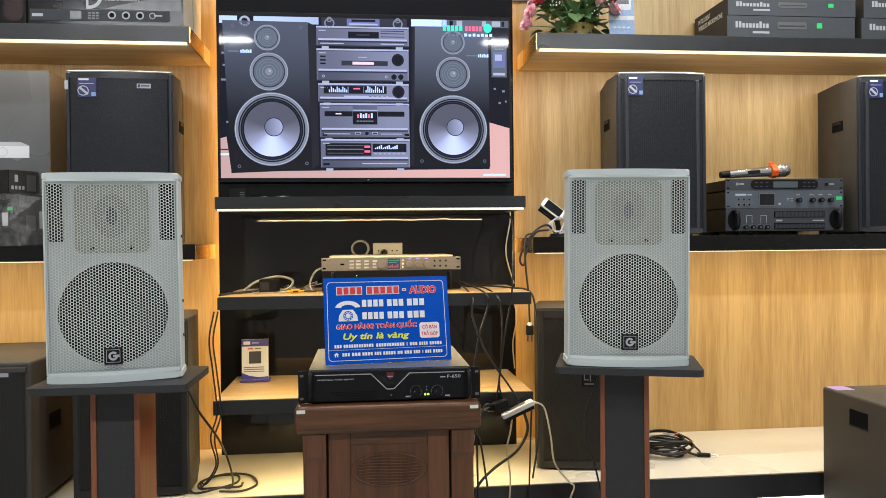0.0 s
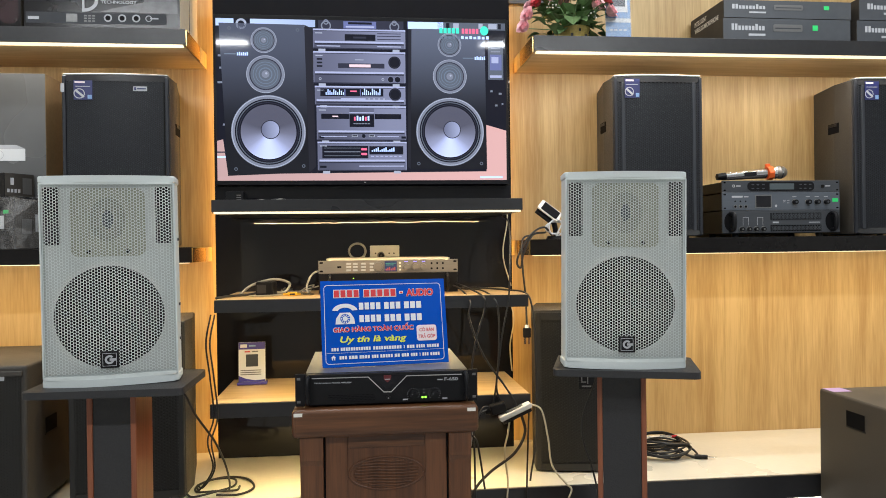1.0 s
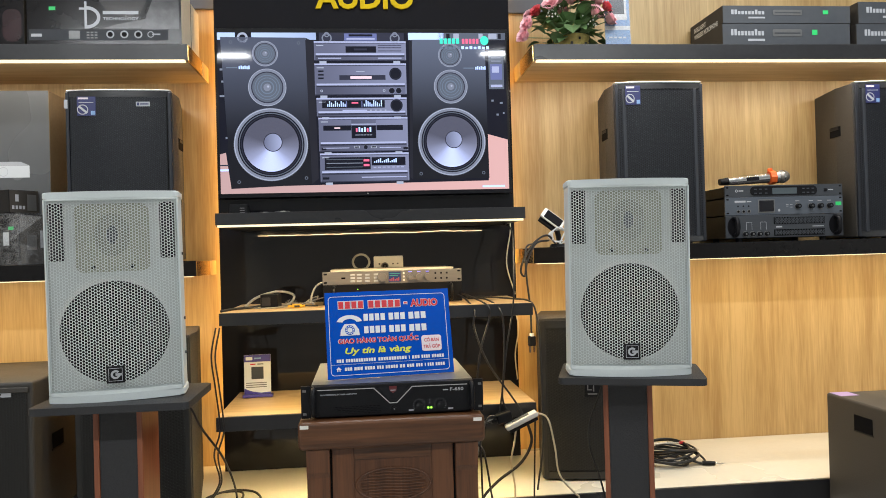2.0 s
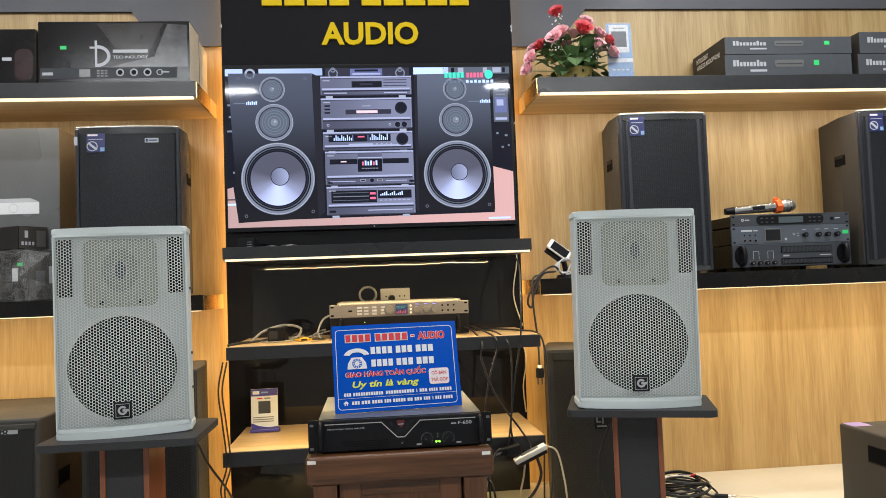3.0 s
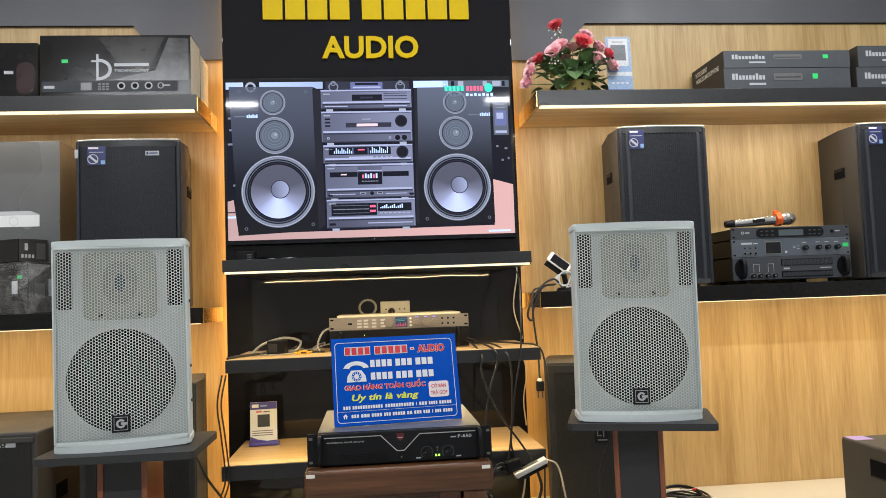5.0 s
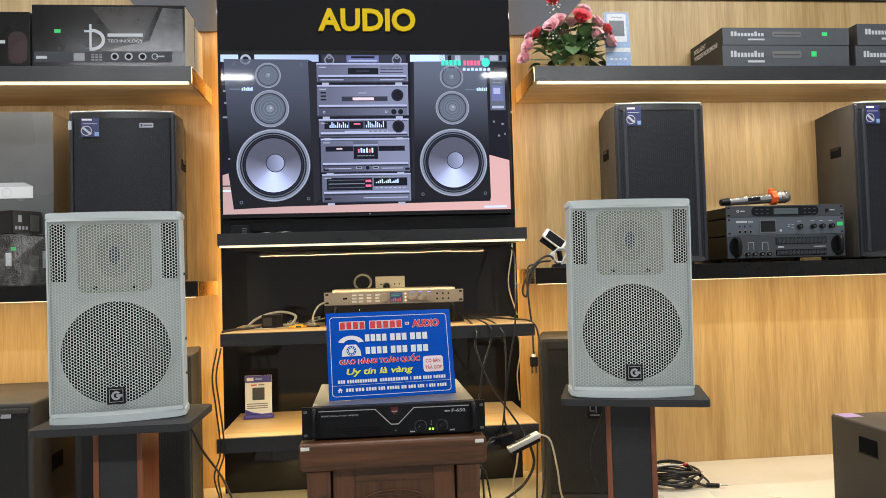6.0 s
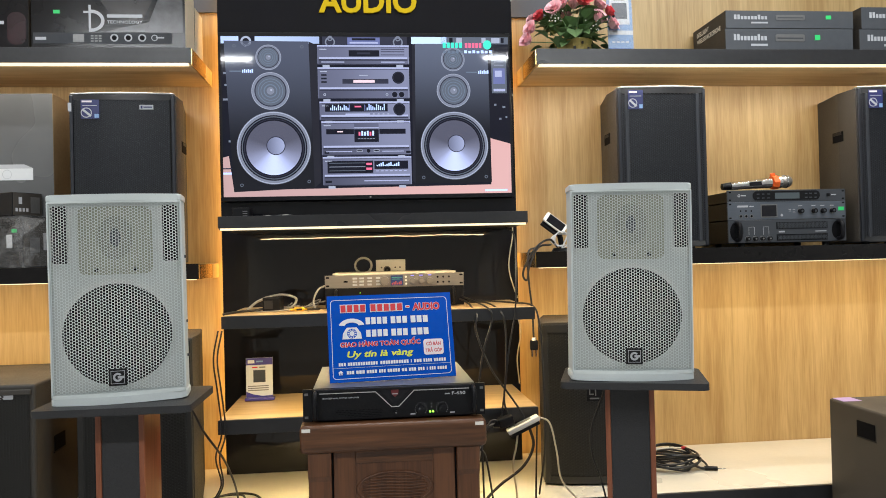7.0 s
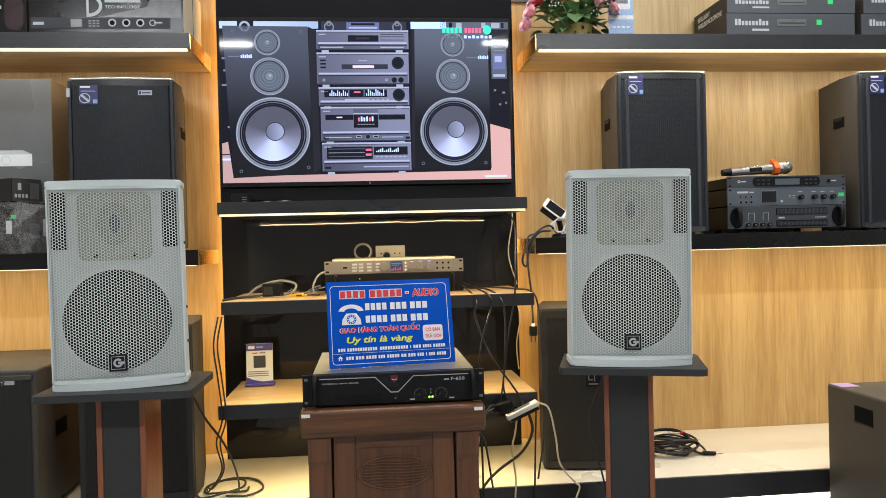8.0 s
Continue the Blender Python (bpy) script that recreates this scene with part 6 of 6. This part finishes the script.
def leaf_mesh(length, wid):
    bm = bmesh.new()
    mid, lf, rt = [], [], []
    for i in range(6):
        t = i / 5
        w = wid * math.sin(math.pi * min(t * 0.93 + 0.07, 1)) ** 0.8
        droop = -0.35 * length * t * t
        mid.append(bm.verts.new((0, length * t, droop)))
        lf.append(bm.verts.new((-w, length * t, droop + w * 0.3)))
        rt.append(bm.verts.new((w, length * t, droop + w * 0.3)))
    for i in range(5):
        bm.faces.new((mid[i], lf[i], lf[i + 1], mid[i + 1]))
        bm.faces.new((rt[i], mid[i], mid[i + 1], rt[i + 1]))
    return bm


rnd = random.Random(7)
BLOOMS = ((-0.065, -0.03, 0.272, 0.030, "rose"), (-0.050, -0.02, 0.195, 0.033, "pink"), (0.040, -0.03, 0.232, 0.030, "pink"), (0.020, -0.06, 0.196, 0.036, "rose"), (0.088, -0.02, 0.190, 0.032, "pink"), (0.128, -0.02, 0.170, 0.026, "rose"), (0.078, -0.05, 0.135, 0.032, "pink"), (0.136, -0.03, 0.118, 0.030, "pink"), (-0.082, -0.05, 0.165, 0.033, "pink"), (-0.130, -0.02, 0.150, 0.026, "rose"), (-0.165, -0.03, 0.100, 0.030, "pink"), (-0.180, -0.03, 0.055, 0.030, "pink"), (0.010, 0.03, 0.205, 0.030, "pink"), (-0.158, 0.00, 0.145, 0.020, "pink"), (-0.020, 0.02, 0.160, 0.028, "pink"), (0.060, 0.03, 0.190, 0.030, "pink"))
for k, (x, y, z, r, c) in enumerate(BLOOMS):
    out_dir = Vector((x * 1.0, -0.06 + y, 0.09)).normalized()
    turn = out_dir.to_track_quat("Z", "Y").to_matrix().to_4x4()
    part("bloom", moved(petal_mesh(r * 1.08, k), Matrix.Translation((x, y, z)) @ turn), c, fl_thing, "pink rose" if c == "pink" else "red rose", smooth=True)
    part("stem", tube([(x * 0.15, y * 0.2, 0.06), (x * 0.5, y * 0.6, 0.06 + (z - 0.06) * 0.6), (x, y, z)], 0.0018, 5, 5), "leaf", fl_thing)
small, wide = leaf_mesh(0.055, 0.015), leaf_mesh(0.065, 0.029)
lm1, lm2 = bpy.data.meshes.new("leaf"), bpy.data.meshes.new("leaf")
small.to_mesh(lm1), wide.to_mesh(lm2)
small.free(), wide.free()
lm1.materials.append(M["leaf"]), lm2.materials.append(M["leaf"])
for k in range(150):
    lf = new("leaf", lm2 if k % 2 == 0 else lm1)
    lf.parent = fl_thing
    a = rnd.uniform(0, 2 * math.pi)
    rad = rnd.uniform(0.0, 0.10)
    z = rnd.uniform(0.050, 0.195) - rad * 0.40
    lf.matrix_basis = Matrix.Translation((rad * 1.35 * math.cos(a), rad * 0.8 * math.sin(a), z)) @ Euler((rnd.uniform(-0.4, 1.0), rnd.uniform(-0.4, 0.4), a - math.pi / 2 + rnd.uniform(-0.6, 0.6))).to_matrix().to_4x4() @ Matrix.Scale(rnd.uniform(0.7, 1.15), 4)
sp = bmesh.new()
for k in range(40):
    bx, by, bz = rnd.choice(((-0.085, -0.06, 0.135), (0.055, -0.07, 0.095), (-0.07, -0.06, 0.245)))
    bmesh.ops.create_icosphere(sp, subdivisions=1, radius=rnd.uniform(0.002, 0.004), matrix=Matrix.Translation((bx + rnd.gauss(0, 0.016), by + rnd.gauss(0, 0.01), bz + rnd.gauss(0, 0.014))))
part("filler_buds", sp, "wplastic", fl_thing, "small cream filler buds")["kind"] = "stuff"


# ---- on the black panel and its shelves ----
ot = thing("wall_socket", pose(0.1255, 2.8995, 1.190), "white double wall socket on the black panel", "wall socket")
part("plate", box(-0.056, 0.056, -0.010, 0.0, -0.045, 0.042, 0.003), "wplastic", ot)
for x in (-0.026, 0.026):
    for dx, z in ((-0.009, 0.012), (0.009, 0.012), (0.0, -0.004)):
        part("socket_hole", rod(x + dx, -0.0101, z, 0.0030, 0.0005, "-y", 10), "dark", ot)
part("plug", rod(-0.014, -0.0106, 0.004, 0.014, 0.034, "-y", 16, 0.010), "plastic", ot, "black plug")
part("plug_cord", tube([(-0.014, -0.044, 0.004), (-0.014, -0.062, -0.002), (-0.002, -0.066, -0.03), (0.0, -0.06, -0.07)], 0.0035, 6, 8), "cable", ot)

ring = [(0.022 + 0.030 * math.cos(radians(a)), 2.800 + 0.0006 * a / 10, 1.212 + 0.028 * math.sin(radians(a))) for a in range(-60, 301, 20)]
cable("coiled_cable", [(-0.01, 2.80, 1.181), *ring, (0.035, 2.83, 1.181)], 0.0042, "gcable", "grey coiled cable standing on a rack unit")
cable("signal_cable", [(-0.141, 2.61, 1.0690), (-0.150, 2.62, 1.095), (-0.132, 2.63, 1.135), (-0.100, 2.67, 1.150)], 0.0034, "gcable", "pale grey cable running up to a silver unit")

ad = thing("power_adapter", pose(-0.287, 2.625, 1.0646, 0, 0, -10), "black power adapter block on the oak shelf", "adapter")
part("block", box(-0.030, 0.030, -0.022, 0.030, 0.0, 0.048, 0.004, seg=3), "plastic", ad)
part("label_plate", box(-0.024, 0.006, -0.0228, -0.0221, 0.010, 0.038), "matt", ad)
cable("power_cable", [(-0.43, 2.50, 1.0680), (-0.40, 2.56, 1.070), (-0.345, 2.60, 1.0715), (-0.315, 2.615, 1.076)], 0.0042, "cable", "black cable lying on the oak shelf", "shelf cables")
cable("power_cable", [(-0.38, 2.66, 1.0690), (-0.34, 2.68, 1.100), (-0.27, 2.69, 1.118), (-0.215, 2.68, 1.105), (-0.225, 2.65, 1.078), (-0.27, 2.66, 1.070)], 0.0044, "gcable", "grey looped cable lying on the oak shelf", "shelf cables")
for k in range(5):
    x0 = -0.24 + 0.012 * k
    pts = [(x0 + 0.04 * math.cos(1.3 * j + k) + 0.012 * j, 2.70 + 0.03 * math.sin(1.1 * j + k), 1.069 + 0.010 * (1 + math.sin(1.7 * j + k)) * (0.4 + 0.25 * k)) for j in range(7)]
    cable("thin_cable", pts, 0.0022, "cable" if k % 2 else "gcable", "thin tangled cable on the oak shelf", "shelf cables")
yp = thing("cable_adapter", pose(-0.197, 2.600, 1.0646, 0, 0, 8), "small yellow cable adapter on the oak shelf", "adapter")
part("body", box(-0.016, 0.016, -0.007, 0.009, 0.0, 0.013, 0.002), "yplug", yp)
part("tail", rod(0.016, 0, 0.006, 0.004, 0.012, "x", 10), "yplug", yp)
part("tail", rod(-0.030, 0, 0.006, 0.004, 0.014, "x", 10), "yplug", yp)
part("face", box(-0.009, 0.009, -0.0078, -0.0071, 0.003, 0.009), "matt", yp)
cable("thin_cable", [(-0.228, 2.60, 1.0708), (-0.27, 2.585, 1.0682), (-0.315, 2.575, 1.0682), (-0.34, 2.60, 1.0682)], 0.0024, "gcable", "thin pale cable at a yellow adapter", "shelf cables")
cable("thin_cable", [(-0.169, 2.60, 1.0708), (-0.150, 2.60, 1.070), (-0.128, 2.62, 1.0682)], 0.0024, "cable", "thin dark cable at a yellow adapter", "shelf cables")

mb = thing("media_box", pose(-0.400, 2.700, 1.3822), "small black media box under the television", "media box")
part("body", box(-0.030, 0.030, 0, 0.07, 0.0, 0.044, 0.002), "plastic", mb)
for z in (0.014, 0.022, 0.030):
    part("vent_slot", box(0.006, 0.022, -0.0008, -0.0002, z, z + 0.0026), "lid", mb)
for k in range(4):
    pts = [(-0.345 + 0.03 * j + 0.01 * k, 2.70 + 0.02 * math.sin(j * 1.4 + k), 1.386 + 0.012 * abs(math.sin(j * 1.2 + 0.8 * k))) for j in range(5)]
    cable("thin_cable", pts, 0.0026, "cable" if k != 1 else "gcable", "thin dark cable behind the television shelf edge", "television cables")
cable("thin_cable", [(0.40, 2.75, 1.3852), (0.43, 2.72, 1.392), (0.50, 2.70, 1.386), (0.54, 2.72, 1.3852)], 0.0026, "cable", "thin dark cable behind the television shelf edge", "television cables")


# ---- cables on the right of the panel ----
G = "cables hanging beside the panel"
cable("hanging_cable", [(0.352, 2.66, 1.090), (0.375, 2.58, 1.078), (0.389, 2.445, 1.045), (0.385, 2.44, 0.99), (0.428, 2.44, 0.872), (0.500, 2.44, 0.765), (0.530, 2.43, 0.715), (0.535, 2.42, 0.690)], 0.0033, "cable", "black mains cable hanging from the oak shelf", G)
cable("hanging_cable", [(0.355, 2.66, 1.100), (0.40, 2.58, 1.082), (0.432, 2.445, 1.060), (0.436, 2.44, 1.02), (0.408, 2.44, 0.93), (0.392, 2.44, 0.84), (0.385, 2.44, 0.76)], 0.0032, "cable", "black mains cable hanging from the oak shelf", G)
cable("hanging_cable", [(0.40, 2.70, 1.072), (0.445, 2.58, 1.074), (0.470, 2.445, 1.050), (0.482, 2.44, 0.99), (0.480, 2.44, 0.86), (0.472, 2.44, 0.76), (0.490, 2.43, 0.70)], 0.0032, "cable", "black cable hanging from the oak shelf", G)
cable("hanging_cable", [(0.535, 2.66, 1.335), (0.545, 2.57, 1.30), (0.522, 2.445, 1.16), (0.515, 2.44, 1.05), (0.492, 2.44, 0.93), (0.472, 2.44, 0.78), (0.455, 2.43, 0.69)], 0.0029, "cable", "black cable hanging past the oak shelf", G)
cable("hanging_cable", [(0.595, 2.885, 1.40), (0.600, 2.885, 1.32), (0.582, 2.885, 1.19), (0.612, 2.885, 1.07)], 0.0026, "wcable", "thin pale cable at the panel's edge", G)
cable("hanging_cable", [(0.605, 2.885, 1.02), (0.622, 2.885, 0.94), (0.606, 2.885, 0.84), (0.612, 2.885, 0.74)], 0.0026, "wcable", "thin pale cable at the panel's edge", G)
cable("hanging_cable", [(0.38, 2.75, 1.071), (0.45, 2.72, 1.074), (0.545, 2.62, 1.070), (0.585, 2.50, 1.066), (0.598, 2.46, 1.02), (0.604, 2.45, 0.90), (0.606, 2.45, 0.62), (0.585, 2.46, 0.445)], 0.0032, "cable", "black cable running over the oak shelf to the platform", G)

# the lead and plug hanging from the wall shelf
pl = thing("mains_lead", pose(0, 0, 0), "black mains lead with two-pin plug hanging from the wall shelf", "mains lead")
part("lead", tube([(0.735, 2.72, 1.262), (0.690, 2.66, 1.290), (0.630, 2.60, 1.265), (0.585, 2.58, 1.205), (0.574, 2.58, 1.165), (0.588, 2.58, 1.150), (0.600, 2.59, 1.200), (0.640, 2.62, 1.262), (0.700, 2.68, 1.272)], 0.0038, 10, 8), "cable", pl, smooth=True)
part("lead", tube([(0.640, 2.63, 1.262), (0.590, 2.56, 1.245), (0.585, 2.54, 1.150), (0.592, 2.53, 1.05), (0.595, 2.53, 0.955)], 0.0034, 10, 8), "cable", pl, smooth=True)
part("cable_tie", rod(0.595, 2.53, 0.945, 0.0075, 0.010, "z", 10), "wplastic", pl, "white cable tie")
part("plug", box(0.582, 0.608, 2.522, 2.538, 0.912, 0.946, 0.004), "plastic", pl, "black two-pin plug")
for x in (0.588, 0.602):
    part("pin", box(x - 0.002, x + 0.002, 2.528, 2.532, 0.890, 0.912), "chrome", pl)

# the hanging extension block and its leads
ex = thing("extension_block", pose(0.524, 2.395, 0.690, 0, -24, 0), "white extension block hanging by its leads", "extension block")
part("body", box(-0.056, 0.056, -0.018, 0.020, -0.007, 0.010, 0.004), "wplastic", ex)
part("underside", box(-0.050, 0.050, -0.015, 0.017, -0.018, -0.0075, 0.002), "plastic", ex, "dark underside")
part("socket_slot", box(-0.03, 0.03, -0.010, 0.012, 0.0102, 0.0108), "lid", ex)
pk = thing("mains_plug", pose(0.472, 2.410, 0.700, 0, -15, 0), "black mains plug block beside the extension block", "mains plug")
part("body", box(-0.028, 0.024, -0.016, 0.016, -0.014, 0.018, 0.005), "plastic", pk)
part("collar", rod(-0.045, 0, 0, 0.008, 0.018, "x", 12, 0.012), "plastic", pk)
cable("white_lead", [(0.575, 2.395, 0.714), (0.612, 2.40, 0.690), (0.632, 2.40, 0.600), (0.645, 2.40, 0.510), (0.690, 2.397, 0.450), (0.706, 2.392, 0.432), (0.690, 2.390, 0.385), (0.68, 2.385, 0.30)], 0.0030, "wcable", "cream lead hanging from the extension block", G)
cable("white_lead", [(0.506, 2.395, 0.672), (0.500, 2.40, 0.62), (0.488, 2.40, 0.56), (0.498, 2.40, 0.47), (0.492, 2.39, 0.38), (0.495, 2.38, 0.28)], 0.0030, "wcable", "thin cream lead hanging over the platform edge", G)
cable("black_lead", [(0.545, 2.40, 0.680), (0.556, 2.40, 0.620), (0.520, 2.40, 0.555), (0.440, 2.40, 0.497), (0.385, 2.38, 0.445), (0.36, 2.36, 0.36)], 0.0048, "cable", "thick black lead swinging to the lectern", G)
cable("black_lead", [(0.572, 2.41, 0.690), (0.566, 2.40, 0.60), (0.560, 2.395, 0.47), (0.556, 2.39, 0.36)], 0.0029, "cable", "black lead hanging over the platform edge", G)
for k, (x1, z1) in enumerate(((0.372, 0.62), (0.385, 0.55), (0.362, 0.50), (0.395, 0.60))):
    cable("black_lead", [(0.455 + 0.01 * k, 2.41 + 0.004 * k, 0.700), (0.42 - 0.006 * k, 2.40, 0.706 - 0.008 * k), (0.392 - 0.004 * k, 2.38, 0.66 - 0.01 * k), (x1, 2.36, z1), (x1 - 0.01 + 0.01 * k, 2.35, z1 - 0.14)], 0.0032, "cable" if k != 2 else "gcable", "black lead looping down behind the lectern", G)
cable("speaker_cable", [(0.742, 2.185, 0.868), (0.722, 2.20, 0.80), (0.690, 2.20, 0.715), (0.690, 2.20, 0.64), (0.716, 2.20, 0.56), (0.735, 2.20, 0.46), (0.74, 2.20, 0.30)], 0.0029, "cable", "black loudspeaker cable hanging under a stand's plate")

# phone on its stand with white leads
pn = thing("mobile_phone", pose(0.724, 2.70, 1.352, -38, 38, -8) @ Matrix.Scale(0.82, 4), "white mobile phone leaning on a small black holder", "phone")
part("case", slab(rounded(-0.055, 0.055, -0.028, 0.028, 0.008), 0.0, 0.008), "wplastic", pn, "white phone case")
part("glass", slab(rounded(-0.040, 0.044, -0.024, 0.024, 0.002), -0.0012, -0.0002), "gloss", pn, "dark screen glass")
part("holder", box(-0.050, 0.040, 0.0165, 0.030, -0.040, 0.010, 0.002), "plastic", pn, "black holder")
part("spacer", box(-0.02, 0.02, 0.0082, 0.0163, -0.02, 0.0), "plastic", pn)
st = thing("phone_stand", pose(0.752, 2.725, 1.2475), "small black phone stand on the wall shelf", "stand")
part("base", rod(0, 0, 0, 0.038, 0.012, "z", 20, 0.032), "plastic", st)
part("post", tube([(0, 0, 0.010), (-0.004, 0, 0.04), (-0.010, 0.006, 0.075)], 0.010, 6, 10), "plastic", st)
for k in range(4):
    pts = [(0.742 + (0.026 + 0.004 * k) * math.cos(radians(a)), 2.685 + 0.004 * k, 1.289 + (0.030 - 0.003 * k) * math.sin(radians(a))) for a in range(-80 + 25 * k, 250 + 25 * k, 30)]
    cable("charging_lead", pts, 0.0022, "white", "looped white charging lead hanging by the phone", "white charging leads")
cable("charging_lead", [(0.765, 2.69, 1.335), (0.775, 2.685, 1.318), (0.760, 2.68, 1.298), (0.740, 2.68, 1.258)], 0.0026, "white", "white charging lead plugged into the phone", "white charging leads")

# coil of cable with a jack on the platform
cl_thing = thing("cable_coil", pose(1.130, 2.690, 0.440), "black audio cable coiled on the platform, ending in a jack", "cable coil")
rnd = random.Random(3)
for k in range(9):
    rx, ry = rnd.uniform(0.070, 0.105), rnd.uniform(0.055, 0.085)
    ox, oy = rnd.uniform(-0.025, 0.025), rnd.uniform(-0.02, 0.02)
    pts = [(ox + rx * math.cos(radians(a)), oy + ry * math.sin(radians(a)), 0.005 + 0.006 * k + 0.007 * math.sin(radians(a * 2 + 40 * k)) + 0.007) for a in range(0, 361, 24)]
    part("loop", tube(pts, 0.0040, 5, 7), "cable", cl_thing, smooth=True)
part("loop", tube([(0.02, 0.06, 0.06), (0.07, 0.05, 0.055), (0.125, 0.02, 0.02), (0.130, -0.02, 0.006), (0.10, -0.04, 0.005), (0.06, -0.02, 0.03)], 0.0040, 8, 7), "cable", cl_thing, smooth=True)
part("jack_lead", tube([(-0.02, -0.05, 0.040), (0.04, -0.055, 0.030), (0.085, -0.05, 0.012), (0.105, -0.052, 0.008)], 0.0040, 8, 7), "cable", cl_thing, smooth=True)
jk = moved(rod(0, 0, 0, 0.0085, 0.045, "x", 12, 0.0075), pose(0.105, -0.052, 0.009, 0, 0, -18))
part("jack_sleeve", jk, "plastic", cl_thing, "black jack sleeve")
part("jack_tip", moved(rod(0.045, 0, 0, 0.0030, 0.028, "x", 10, 0.0022), pose(0.105, -0.052, 0.009, 0, 0, -18)), "chrome", cl_thing, "metal jack tip")
part("tag_wire", tube([(-0.06, 0.03, 0.062), (0.0, 0.03, 0.066), (0.06, 0.045, 0.060)], 0.0024, 6, 6), "wplastic", cl_thing, "white tie wire")
part("red_plug", rod(0.060, 0.045, 0.060, 0.005, 0.02, "x", 10), "red", cl_thing, "small red plug")

# cables at the left of the panel
GL = "cables left of the panel"
cable("speaker_cable", [(-0.455, 2.05, 0.870), (-0.440, 2.10, 0.835), (-0.425, 2.16, 0.765), (-0.395, 2.28, 0.655), (-0.385, 2.40, 0.540), (-0.395, 2.49, 0.452), (-0.43, 2.50, 0.445)], 0.0033, "cable", "black loudspeaker cable hanging from a stand to the platform", GL)
for k, (z, dx) in enumerate(((0.0, 0.0), (0.008, 0.012))):
    cable("floor_cable", [(-0.437 + dx, 2.445, 1.02), (-0.452 + dx, 2.44, 0.93), (-0.442 + dx, 2.44, 0.83), (-0.432 + dx, 2.445, 0.70), (-0.452 + dx, 2.445, 0.62), (-0.440 + 0.5 * dx, 2.46, 0.53), (-0.49 + dx, 2.50, 0.452 + z), (-0.505, 2.54, 0.446 + z)], 0.0027, "cable", "black cable running down the shelf ends to the platform", GL)
cable("floor_cable", [(-0.43, 2.46, 0.4455), (-0.36, 2.455, 0.446), (-0.322, 2.52, 0.446), (-0.36, 2.62, 0.446), (-0.44, 2.645, 0.446), (-0.505, 2.58, 0.446), (-0.500, 2.50, 0.446), (-0.43, 2.475, 0.4535), (-0.375, 2.50, 0.446), (-0.37, 2.54, 0.446)], 0.0038, "cable", "black cable lying in loops on the platform", GL)
cable("floor_cable", [(-0.505, 2.54, 0.454), (-0.47, 2.60, 0.4535), (-0.40, 2.60, 0.4535), (-0.385, 2.52, 0.4545), (-0.44, 2.46, 0.4545), (-0.50, 2.45, 0.446), (-0.53, 2.49, 0.446)], 0.0036, "cable", "black cable lying in loops on the platform", GL)
cable("floor_cable", [(-0.553, 2.52, 0.446), (-0.545, 2.50, 0.50), (-0.540, 2.50, 0.56), (-0.550, 2.51, 0.60)], 0.0042, "cable", "black cable beside a floor loudspeaker", GL)
